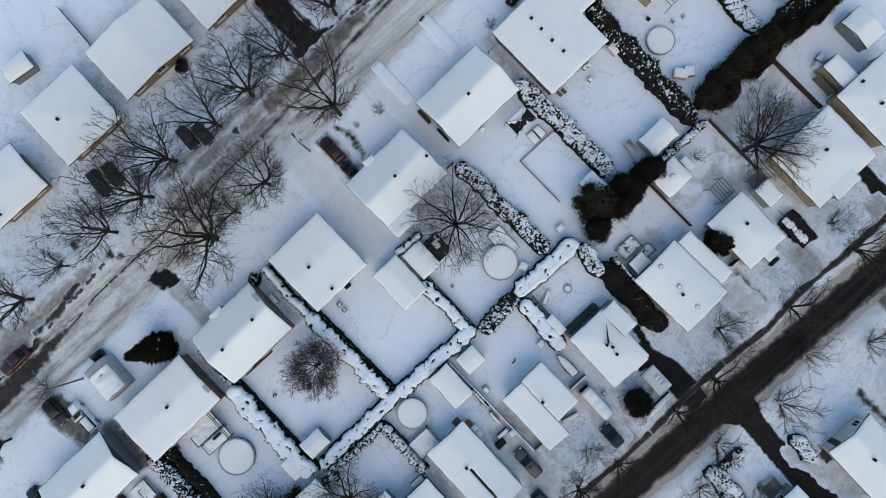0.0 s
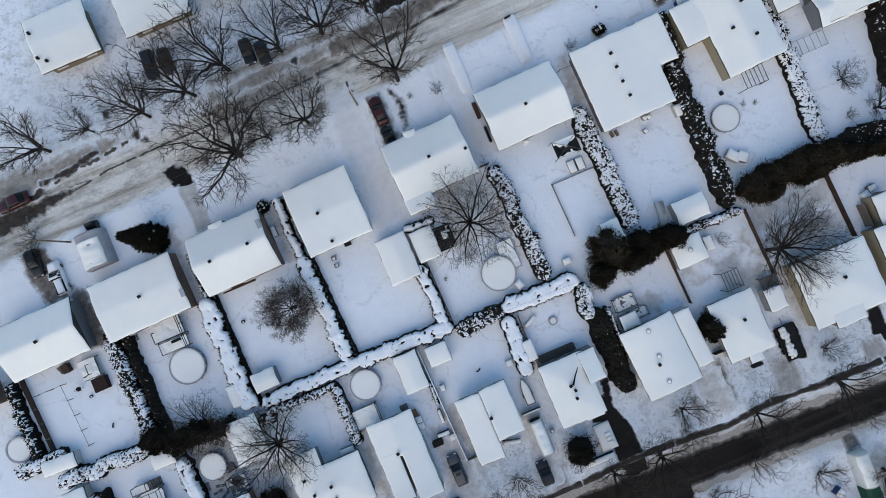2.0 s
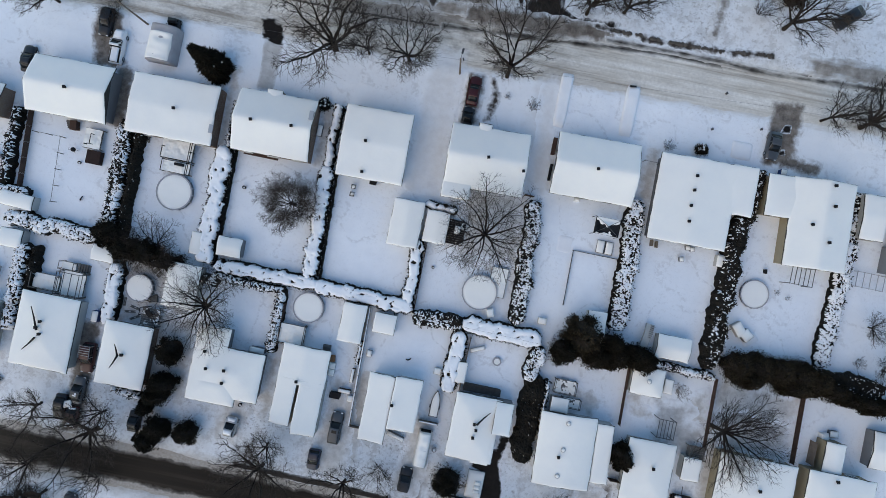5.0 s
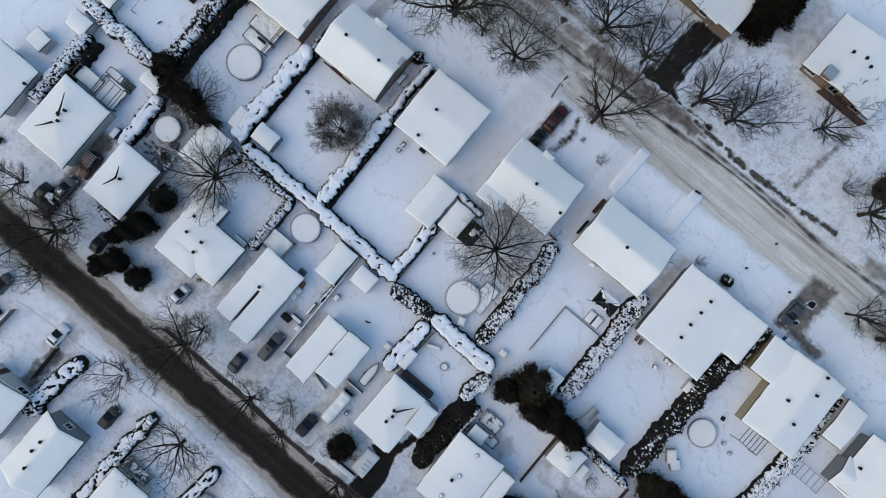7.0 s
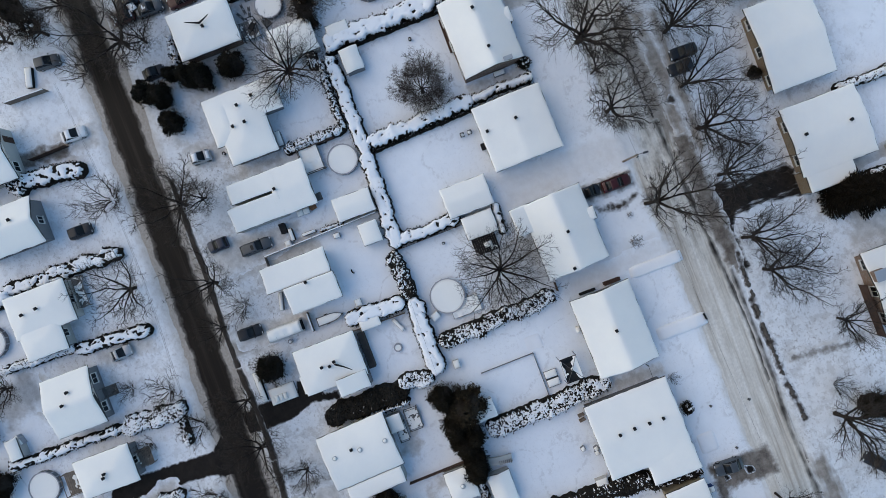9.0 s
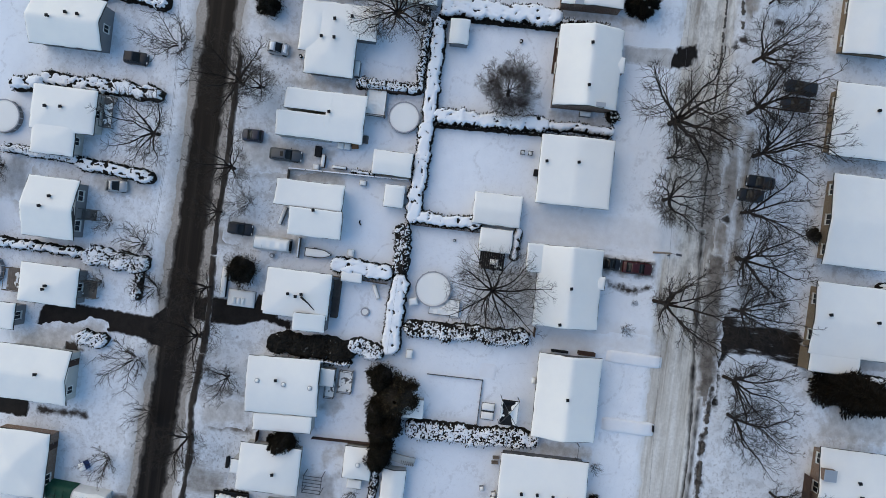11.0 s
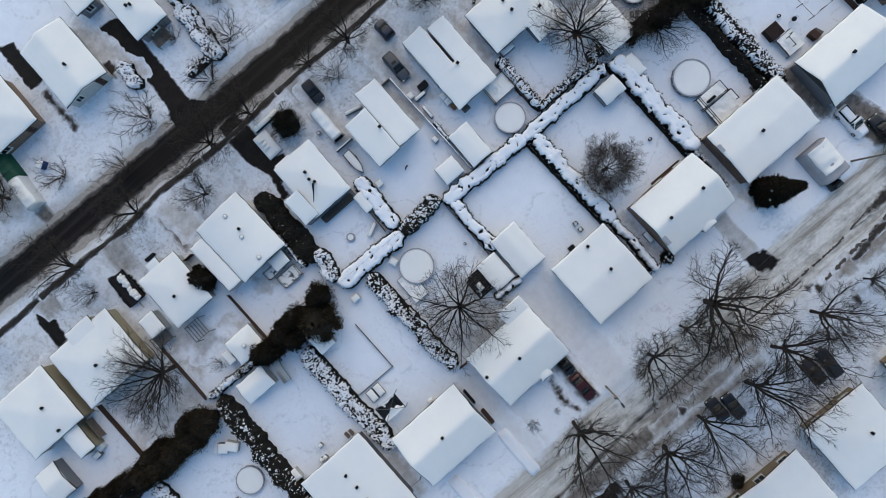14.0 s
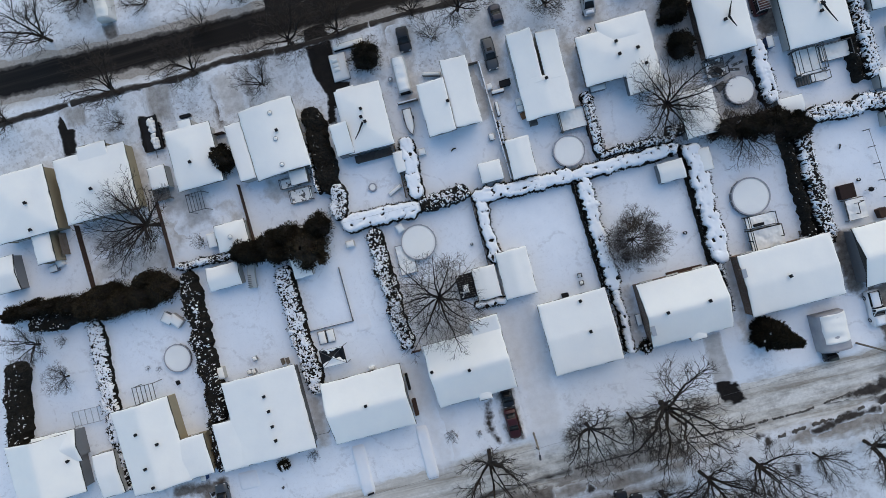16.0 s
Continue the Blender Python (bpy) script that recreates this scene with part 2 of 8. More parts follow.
CEDAR = foliage("cedar_foliage", (0.006, 0.006, 0.0045), (0.017, 0.014, 0.009), (0.042, 0.033, 0.020))
# Darker copy of the needles; shade on the tall spruces is in its colour.
DEEP = foliage("shaded_spruce_needles", (0.004, 0.004, 0.0032), (0.010, 0.0085, 0.006), (0.026, 0.021, 0.014))
SPRUCE = foliage("spruce_needles", (0.010, 0.009, 0.006), (0.033, 0.026, 0.016), (0.085, 0.064, 0.040))
LEAVES = mottled("hedge_foliage", (0.007, 0.007, 0.006), (0.024, 0.020, 0.015), 2.0, 0.9, 9.0, 0.02)
SHINGLE = mottled("dark_shingles", (0.035, 0.033, 0.032), (0.07, 0.066, 0.063), 1.5, 0.9, 10.0, 0.01)
FASCIA = mottled("white_fascia", (0.55, 0.54, 0.52), (0.46, 0.45, 0.43), 1.0, 0.6, 6.0, 0.004)
WOOD = mottled("weathered_wood", (0.13, 0.105, 0.085), (0.22, 0.185, 0.155), 1.5, 0.85, 9.0, 0.01)
DARKWOOD = mottled("dark_brown_boards", (0.045, 0.028, 0.022), (0.085, 0.052, 0.040), 1.0, 0.8, 9.0, 0.01)
DECK = mottled("grey_deck", (0.09, 0.085, 0.08), (0.17, 0.16, 0.15), 1.5, 0.85, 8.0, 0.01)
BROWN_VINYL = mottled("brown_vinyl", (0.020, 0.012, 0.010), (0.034, 0.020, 0.017), 1.0, 0.7, 8.0, 0.01)
CLOTH = mottled("black_cloth", (0.010, 0.010, 0.011), (0.022, 0.022, 0.024), 1.0, 0.8, 8.0, 0.01)
TARP = mottled("pale_tarp", (0.66, 0.65, 0.63), (0.56, 0.55, 0.53), 0.8, 0.55, 4.0, 0.02)
GREYTARP = mottled("grey_tarp", (0.30, 0.30, 0.32), (0.40, 0.40, 0.42), 0.8, 0.5, 4.0, 0.02)
GREENTARP = mottled("green_tarp", (0.012, 0.055, 0.035), (0.02, 0.08, 0.05), 0.8, 0.5, 4.0, 0.02)
METAL = material("dull_metal", (0.10, 0.10, 0.105), 0.5, 0.7)
PALE_METAL = material("pale_metal", (0.42, 0.43, 0.45), 0.45, 0.5)
VENT = material("vent_cap", (0.014, 0.014, 0.015), 0.8)
RUBBER = material("tyre_rubber", (0.012, 0.012, 0.012), 0.9)
GLASS = material("dark_glass", (0.012, 0.014, 0.016), 0.16)
GLASS.node_tree.nodes["Principled BSDF"].inputs["Specular IOR Level"].default_value = 0.25
WHITE = material("white_paint", (0.72, 0.72, 0.70), 0.5)
LAMP_RED = material("tail_lamp", (0.25, 0.012, 0.010), 0.25)
LAMP_CLEAR = material("head_lamp", (0.60, 0.62, 0.64), 0.2)
BLUEPLASTIC = material("blue_plastic", (0.03, 0.06, 0.16), 0.5)
RUSTWOOD = mottled("orange_brown_wood", (0.16, 0.085, 0.045), (0.25, 0.14, 0.08), 2.0, 0.85, 9.0, 0.01)


def brick_wall(name, a, b, mortar):
    m = material(name, a, 0.9)
    tc = node(m, "ShaderNodeTexCoord")
    sep = node(m, "ShaderNodeSeparateXYZ")
    wire(m, tc.outputs["Object"], sep.inputs[0])
    add = node(m, "ShaderNodeMath")
    wire(m, sep.outputs[0], add.inputs[0])
    wire(m, sep.outputs[1], add.inputs[1])
    com = node(m, "ShaderNodeCombineXYZ")
    wire(m, add.outputs[0], com.inputs[0])
    wire(m, sep.outputs[2], com.inputs[1])
    bt = node(m, "ShaderNodeTexBrick", Scale=1.0)
    for key, v in (("Color1", (*a, 1)), ("Color2", (*b, 1)), ("Mortar", (*mortar, 1)), ("Mortar Size", 0.01), ("Brick Width", 0.22), ("Row Height", 0.075)):
        bt.inputs[key].default_value = v
    wire(m, com.outputs[0], bt.inputs["Vector"])
    base(m, mix(m, 0.3, bt.outputs[0], mix(m, noise_of(m, 0.7), a, b)))
    bump(m, bt.outputs["Fac"], -0.3, 0.01)
    return m


def siding_wall(name, a):
    """Horizontal boards, by a wave along the height."""
    m = material(name, a, 0.7)
    tc = node(m, "ShaderNodeTexCoord")
    wv = node(m, "ShaderNodeTexWave", Scale=1.6, Distortion=0.0)
    wv.bands_direction, wv.wave_profile = "Z", "SAW"
    wire(m, tc.outputs["Object"], wv.inputs["Vector"])
    base(m, mix(m, noise_of(m, 1.2), a, tuple(c * 0.8 for c in a)))
    bump(m, wv.outputs["Fac"], 0.5, 0.02)
    return m


TAN_BRICK = brick_wall("tan_brick", (0.22, 0.155, 0.095), (0.15, 0.105, 0.066), (0.26, 0.235, 0.20))
BROWN_BRICK = brick_wall("brown_brick", (0.20, 0.125, 0.085), (0.14, 0.085, 0.06), (0.30, 0.28, 0.26))
TAN_SIDING = siding_wall("tan_siding", (0.33, 0.28, 0.19))
GREY_SIDING = siding_wall("grey_siding", (0.20, 0.205, 0.215))
PALE_SIDING = siding_wall("pale_siding", (0.50, 0.49, 0.46))


# cleared road: wet tarmac with lengthwise tyre streaks, salt-grey slush towards both edges
def road_material(half):
    m = material("cleared_wet_road", (0.03, 0.03, 0.03), 0.55)
    tc = node(m, "ShaderNodeTexCoord")
    sep = node(m, "ShaderNodeSeparateXYZ")
    wire(m, tc.outputs["UV"], sep.inputs[0])
    ab = node(m, "ShaderNodeMath")
    ab.operation = "ABSOLUTE"
    wire(m, sep.outputs[1], ab.inputs[0])
    wob = node(m, "ShaderNodeMath")
    wob.operation = "MULTIPLY_ADD"
    wire(m, noise_of(m, 0.45, 6.0, 0.65), wob.inputs[0])
    wob.inputs[1].default_value = 0.55
    wire(m, ab.outputs[0], wob.inputs[2])
    streak = noise_of(m, 1.0, 5.0, 0.6, (0.03, 1.1, 1))
    dark = ramp(m, streak, [(0.34, (0.0055, 0.0038, 0.0028)), (0.54, (0.0105, 0.0076, 0.0056)), (0.70, (0.030, 0.0235, 0.0185))])
    k = ramp(m, wob.outputs[0], [(0.0, (0, 0, 0)), (0.80, (0, 0, 0)), (0.93, (0.30, 0.30, 0.30)), (1.0, (1, 1, 1))])
    fine = noise_of(m, 3.0)
    base(m, mix(m, k, dark, mix(m, fine, (0.22, 0.19, 0.165), (0.52, 0.48, 0.43))))
    bump(m, fine, 0.3, 0.02)
    return m


# ---- building helpers ----
class Geo:
    """Vertices and faces of one mesh, gathered piece by piece."""

    def __init__(self):
        self.v, self.f = [], []

    def add(self, verts, faces):
        n = len(self.v)
        self.v += [tuple(p) for p in verts]
        self.f += [tuple(i + n for i in f) for f in faces]
        return self

    def box(self, x, y, z0, w, d, h, turn=0.0, soft=0.02):
        """A box on z0 with softened upright and upper edges."""
        c, s = math.cos(turn), math.sin(turn)
        soft = min(soft, w / 3, d / 3, h / 3)
        loops = ((0, 0), (0, h - soft), (soft, h))
        pts = []
        for inset, z in loops:
            a, b, k = w / 2 - inset, d / 2 - inset, soft
            ring = ((a - k, b), (k - a, b), (-a, b - k), (-a, k - b), (k - a, -b), (a - k, -b), (a, k - b), (a, b - k))
            pts += [(x + c * u - s * v, y + s * u + c * v, z0 + z) for u, v in ring]
        fs = [(l * 8 + i, l * 8 + (i + 1) % 8, l * 8 + 8 + (i + 1) % 8, l * 8 + 8 + i) for l in range(2) for i in range(8)]
        return self.add(pts, fs + [tuple(range(16, 24)), tuple(range(7, -1, -1))])

    def tube(self, path, radii, n=6):
        """A tube along points, with a radius at each."""
        pts, fs = [], []
        for i, p in enumerate(path):
            a, b = Vector(path[max(i - 1, 0)]), Vector(path[min(i + 1, len(path) - 1)])
            way = (b - a).normalized()
            u = way.orthogonal().normalized()
            w = way.cross(u)
            pts += [Vector(p) + (u * math.cos(k * math.tau / n) + w * math.sin(k * math.tau / n)) * radii[i] for k in range(n)]
        for i in range(len(path) - 1):
            fs += [(i * n + k, i * n + (k + 1) % n, (i + 1) * n + (k + 1) % n, (i + 1) * n + k) for k in range(n)]
        fs += [tuple(range(n - 1, -1, -1)), tuple(range(len(pts) - n, len(pts)))]
        return self.add(pts, fs)

    def make(self, name, mat, parent=None, label="", smooth=False):
        me = bpy.data.meshes.new(name)
        me.from_pydata(self.v, [], self.f)
        me.materials.append(mat)
        if smooth:
            me.shade_smooth()
        ob = new(name, me)
        if parent is not None:
            ob.parent = parent
        if label:
            ob["label"] = label
        return ob


def thing(name, x, y, turn, label, category, group="", z=0.0):
    e = new(name)
    e.empty_display_size = 0.3
    e.matrix_basis = pose(x, y, z, 0, 0, turn)
    return tagged(e, label, category, group)


def sheet(name, xs, ys, height, mat, parent=None, label="", smooth=True, skirt=None):
    """A sheet over the grid xs by ys; with skirt, its rim goes down to that height function."""
    nx, ny = len(xs), len(ys)
    g = Geo()
    pts = [(x, y, height(x, y)) for y in ys for x in xs]
    fs = [(j * nx + i, j * nx + i + 1, (j + 1) * nx + i + 1, (j + 1) * nx + i) for j in range(ny - 1) for i in range(nx - 1)]
    g.add(pts, fs)
    if skirt:
        rim = [(i, 0) for i in range(nx)] + [(nx - 1, j) for j in range(1, ny)] + [(i, ny - 1) for i in range(nx - 2, -1, -1)] + [(0, j) for j in range(ny - 2, 0, -1)]
        top = [j * nx + i for i, j in rim]
        n0 = len(g.v)
        g.v += [(xs[i], ys[j], skirt(xs[i], ys[j])) for i, j in rim]
        k = len(rim)
        g.f += [(top[a], n0 + a, n0 + (a + 1) % k, top[(a + 1) % k]) for a in range(k)]
        g.f.append(tuple(n0 + a for a in range(k - 1, -1, -1)))
    return g.make(name, mat, parent, label, smooth)


def steps(a, b, size):
    n = max(2, int(math.ceil((b - a) / size)))
    return [a + (b - a) * i / n for i in range(n + 1)]


def soft_min(values, k=0.12):
    return -k * math.log(sum(math.exp(-v / k) for v in values))


def roof_height(kind, w, d, eave, pitch):
    """Height over a block's roof at u, v from its middle."""
    t = math.tan(radians(pitch))
    if kind == "gable_x":
        return lambda u, v: eave + t * soft_min((d / 2 - v, d / 2 + v))
    if kind == "gable_y":
        return lambda u, v: eave + t * soft_min((w / 2 - u, w / 2 + u))
    if kind == "hip":
        return lambda u, v: eave + t * soft_min((d / 2 - v, d / 2 + v, w / 2 - u, w / 2 + u))
    if kind == "barrel":
        return lambda u, v: eave + t * w / 4 * (1 - (2 * u / w) ** 2)
    if kind == "slope_e":
        return lambda u, v: eave + t * (w / 2 - u)
    if kind == "slope_w":
        return lambda u, v: eave + t * (w / 2 + u)
    if kind == "shed_n":
        return lambda u, v: eave + t * (d / 2 - v)
    return lambda u, v: eave + 0.02 * t


def roof_vent(g, x, y, z, size=0.42):
    g.box(x, y, z - 0.3, size * 0.6, size * 0.6, 0.55, 0.2)
    g.box(x, y, z + 0.25, size, size, 0.14, 0.2)


def window(parent, x, y, z, wide, high, turn):
    """A framed window on a wall whose outward side is local -y turned by turn."""
    c, s = math.cos(turn), math.sin(turn)

    def at(u, v):
        return x + c * u - s * v, y + s * u + c * v
    f = Geo()
    for u, ww, zz, hh in ((-wide / 2, 0.09, 0, high), (wide / 2, 0.09, 0, high), (0, 0.05, 0, high), (0, wide, -0.09, 0.09), (0, wide, high - 0.02, 0.09)):
        f.box(*at(u, -0.02), z + zz, ww, 0.10, hh, turn, 0.008)
    fr = f.make("window", WHITE, parent, "white framed window")
    Geo().box(*at(0, 0.0), z, wide, 0.05, high, turn, 0.005).make("pane", GLASS, fr)
    Geo().box(*at(0, -0.08), z - 0.14, wide + 0.2, 0.22, 0.05, turn, 0.01).make("sill", FASCIA, fr)
    return fr


def house(x, y, turn, blocks, wall_mat, label, vents=(), skylights=(), chimneys=(), group="houses along the streets", name="house", windows=True,
          category="house", snow_deep=0.14, over=0.5, antenna=(), sides="ns"):
    """A house with its blocks: (u, v, wide, deep, eave, pitch, kind). Roof, snow, walls, windows, vents are parts."""
    top = thing(name, x, y, turn, label, category, group)
    hs = []
    for u0, v0, w, d, eave, pitch, kind in blocks:
        h = roof_height(kind, w, d, eave, pitch)
        hs.append((u0, v0, w, d, h))
        seed = x * 3.1 + y * 1.7

        def low(u, v, h=h, u0=u0, v0=v0):
            return h(u - u0, v - v0)
        inset = over if w > 3.5 else 0.12
        # walls up to the underside of the roof
        wx, wy = steps(u0 - w / 2 + inset, u0 + w / 2 - inset, 1.0), steps(v0 - d / 2 + inset, v0 + d / 2 - inset, 1.0)
        sheet("wall", wx, wy, lambda u, v: low(u, v) - 0.14, wall_mat, top, smooth=False, skirt=lambda u, v: -0.15)
        rx, ry = steps(u0 - w / 2, u0 + w / 2, 0.6), steps(v0 - d / 2, v0 + d / 2, 0.6)
        roof = sheet("roof", rx, ry, low, SHINGLE, top, "dark shingle roof under snow", False, lambda u, v: low(u, v) - 0.16)
        # the snow lies a little in from the edges, and rounds off there
        e = 0.03

        def deep(u, v, w=w, d=d, u0=u0, v0=v0):
            rim = max(min(q[2] / 2 - abs(u - q[0]), q[3] / 2 - abs(v - q[1])) for q in blocks) - e
            k = min(1.0, max(0.0, rim / 0.34))
            lump = noise.noise(Vector((u * 0.5 + seed, v * 0.5, 0.0))) * 0.05 + noise.noise(Vector((u * 1.7 + seed, v * 1.7, 3.0))) * 0.015
            return low(u, v) + 0.03 + (snow_deep + lump) * math.sqrt(k) * 0.95

        def edged(a, b):
            mid = steps(a + 0.38, b - 0.38, 0.45)
            return [a, a + 0.06, a + 0.2] + mid + [b - 0.2, b - 0.06, b]
        wav = 0.075
        sn = sheet("snow", edged(u0 - w / 2 + e, u0 + w / 2 - e), edged(v0 - d / 2 + e, v0 + d / 2 - e), deep, ROOF_SNOW, roof, "smooth untouched snow", True, lambda u, v: low(u, v) + 0.004)
        for vtx in sn.data.vertices:
            if min(w / 2 - abs(vtx.co.x - u0), d / 2 - abs(vtx.co.y - v0)) < 0.3:
                p = Vector((vtx.co.x * 0.8 + seed, vtx.co.y * 0.8, 7.0))
                vtx.co.x += (noise.noise(p) + 0.5 * noise.noise(p * 2.6)) * wav
                vtx.co.y += (noise.noise(p + Vector((9, 0, 0))) + 0.5 * noise.noise(p * 2.6 + Vector((5, 0, 0)))) * wav
        if windows and w > 3.5:
            for side, span, off, tn in (("s", w, d, 0.0), ("n", w, d, math.pi), ("e", d, w, math.pi / 2), ("w", d, w, -math.pi / 2)):
                if side not in sides:
                    continue
                n = max(1, int(span // 3.6))
                for i in range(n):
                    a = -span / 2 + span * (i + 0.5) / n
                    c, s = math.cos(tn), math.sin(tn)
                    b = -(off / 2 - inset)
                    pu, pv = u0 + c * a - s * b, v0 + s * a + c * b
                    if any(o is not None and abs(pu - q[0]) < q[2] / 2 - 0.3 and abs(pv - q[1]) < q[3] / 2 - 0.3 for o, q in [(1, q2) for q2 in blocks if q2[:2] != (u0, v0)]):
                        continue
                    if side == "n" and i == n - 1 and n > 1:
                        dr = Geo().box(pu, pv, 0.15, 0.95, 0.12, 2.02, tn, 0.01).make("door", DARKWOOD, top, "dark brown front door")
                        Geo().box(pu + 0.35 * c, pv + 0.09, 1.1, 0.05, 0.06, 0.12, tn, 0.01).make("handle", PALE_METAL, dr)
                        continue
                    window(top, pu, pv, 1.0, 1.5 if span > 8 else 1.1, 1.05, tn)

    def over_all(u, v):
        return max([h(u - a, v - b) for a, b, w, d, h in hs if abs(u - a) <= w / 2 and abs(v - b) <= d / 2] or [hs[0][4](0, 0)])
    for u, v in vents:
        g = Geo()
        roof_vent(g, u, v, over_all(u, v) + 0.2)
        g.make("roof_vent", VENT, top, "dark square vent cap")
    for u, v in skylights:
        z = over_all(u, v) + 0.2
        ring = [(u + 0.31 * math.cos(k * math.tau / 16), v + 0.31 * math.sin(k * math.tau / 16), z + 0.05) for k in range(17)]
        r = Geo().tube(ring, [0.06] * 17, 5).make("skylight", PALE_METAL, top, "round dome with a grey rim", True)
        Geo().add([(u + 0.28 * q * math.cos(k * math.tau / 12), v + 0.28 * q * math.sin(k * math.tau / 12), z + 0.05 + zz) for q, zz in ((1, 0), (0.6, 0.14)) for k in range(12)],
                  [(k, (k + 1) % 12, 12 + (k + 1) % 12, 12 + k) for k in range(12)] + [tuple(range(12, 24))]).make("dome", ROOF_SNOW, r, "snow covered dome", True)
    for u, v, wide, deep_, tall in chimneys:
        z = over_all(u, v)
        c = Geo().box(u, v, z - 0.6, wide, deep_, 0.6 + tall).make("chimney", BROWN_BRICK, top, "short brown brick chimney")
        Geo().box(u, v, z + tall, wide + 0.12, deep_ + 0.12, 0.08).make("cap", PALE_METAL, c)
    for u, v, du, dv in antenna:
        z = over_all(u, v) + 0.3
        Geo().tube([(u, v, z - 0.3), (u, v, z + 0.35)], [0.03, 0.03], 5).tube([(u, v, z + 0.2), (u + du * 0.5, v + dv * 0.55, z + 0.2), (u + du, v + dv, z + 0.2)], [0.16, 0.10, 0.05], 5).make("bare_strip", VENT, top, "dark bare streak through the snow")
    return top


# ---- bare trees ----
def winding(rng, start, goal_way, length, n, wander, lift=0.0):
    """Points of a branch that winds about its way."""
    pts, w = [Vector(start)], Vector(goal_way).normalized()
    aim = w.copy()
    for _ in range(n):
        w = (w * 0.6 + aim * 0.4 + Vector((rng.gauss(0, 1), rng.gauss(0, 1), rng.gauss(0, 0.6))) * wander + Vector((0, 0, lift))).normalized()
        pts.append(pts[-1] + w * (length / n))
    return pts


def along(path, f):
    """The place and the way at a share f of a path."""
    n = len(path) - 1
    i = min(n - 1, int(f * n))
    return path[i].lerp(path[i + 1], min(1.0, f * n - i)), (path[i + 1] - path[i]).normalized()


def sideways(rng, d, sign, low, high, droop=0.35):
    """A way that leaves d to one side, mostly level."""
    side = d.cross(Vector((0, 0, 1)))
    if side.length < 0.15:
        side = d.orthogonal()
    side = (side.normalized() * sign + Vector((0, 0, rng.uniform(-droop, droop + 0.15)))).normalized()
    a = rng.uniform(low, high)
    return d * math.cos(a) + side * math.sin(a)


def spike(g, rng, p, way, length, thick):
    """A last twig: one slender spike, bent once."""
    w = way.normalized()
    u = w.orthogonal().normalized() * thick
    v = w.cross(u)
    g.add([p + u, p - u * 0.5 + v * 0.87, p - u * 0.5 - v * 0.87, p + w * length], [(0, 1, 3), (1, 2, 3), (2, 0, 3)])


def bare_crown(rng, g_limb, g_twig, fork, limbs, wide, tall, branches, subs, spikes, wander=0.16, stout=1.0, reach=(0.55, 0.86), rise=(0.55, 1.0), fine=1.0):
    """A leafless crown: winding limbs that part from the fork, and on them branches, twigs and spikes."""
    for k in range(limbs):
        a = (k + rng.uniform(-0.28, 0.28)) * math.tau / limbs
        out, up = wide * rng.uniform(*reach), tall * rng.uniform(*rise)
        if k % 4 == 3:
            out, up = out * 0.55, tall * rng.uniform(0.9, 1.05)
        tip = fork + Vector((math.cos(a) * out, math.sin(a) * out, up))
        n, p = 8, fork * rng.uniform(0.8, 1.0)
        path, w = [p], Vector((math.cos(a) * 0.7, math.sin(a) * 0.7, 0.9)).normalized()
        long = (tip - p).length
        for i in range(n):
            w = (w * 0.55 + (tip - path[-1]).normalized() * 0.55 + Vector((rng.gauss(0, 1), rng.gauss(0, 1), rng.gauss(0, 0.5))) * wander).normalized()
            path.append(path[-1] + w * long * 1.06 / n)
        r0 = 0.165 * stout * rng.uniform(0.8, 1.2) * (0.7 + 0.5 * out / wide)
        rad = [max(0.036, r0 * (1 - 0.86 * (i / n) ** 0.85)) for i in range(n + 1)]
        g_limb.tube(path, rad, 5)
        for j in range(branches):
            f = 0.14 + 0.84 * (j + rng.random()) / branches
            q, d = along(path, f)
            size = wide * (0.40 * (1 - f) + 0.19) * rng.uniform(0.65, 1.25)
            way = sideways(rng, d, 1 if j % 2 else -1, 0.45, 0.95)
            way.z = way.z * 0.7 + 0.06
            b = winding(rng, q, way, size, 4, wander * 1.15, 0.015)
            rb = max(0.032, rad[min(n, int(f * n))] * 0.52)
            g_twig.tube(b, [max(0.022, rb * (1 - 0.72 * i / 4)) for i in range(5)], 4)
            count = max(3, int(subs * size / (wide * 0.36)))
            for m in range(count):
                h = 0.15 + 0.85 * (m + rng.random()) / count
                q2, d2 = along(b, h)
                s2 = size * (0.34 * (1 - h) + 0.20) * rng.uniform(0.7, 1.3)
                t = winding(rng, q2, sideways(rng, d2, 1 if m % 2 else -1, 0.45, 0.95, 0.5), s2, 2, wander * 1.3)
                g_twig.tube(t, [0.024 * fine, 0.019 * fine, 0.012 * fine], 3)
                for z in range(spikes):
                    q3, d3 = along(t, 0.2 + 0.8 * (z + rng.random()) / spikes)
                    spike(g_twig, rng, q3, sideways(rng, d3, 1 if z % 2 else -1, 0.2, 0.65, 0.5), s2 * rng.uniform(0.5, 1.0) + 0.2, 0.0145 * fine)


tree_meshes = {}


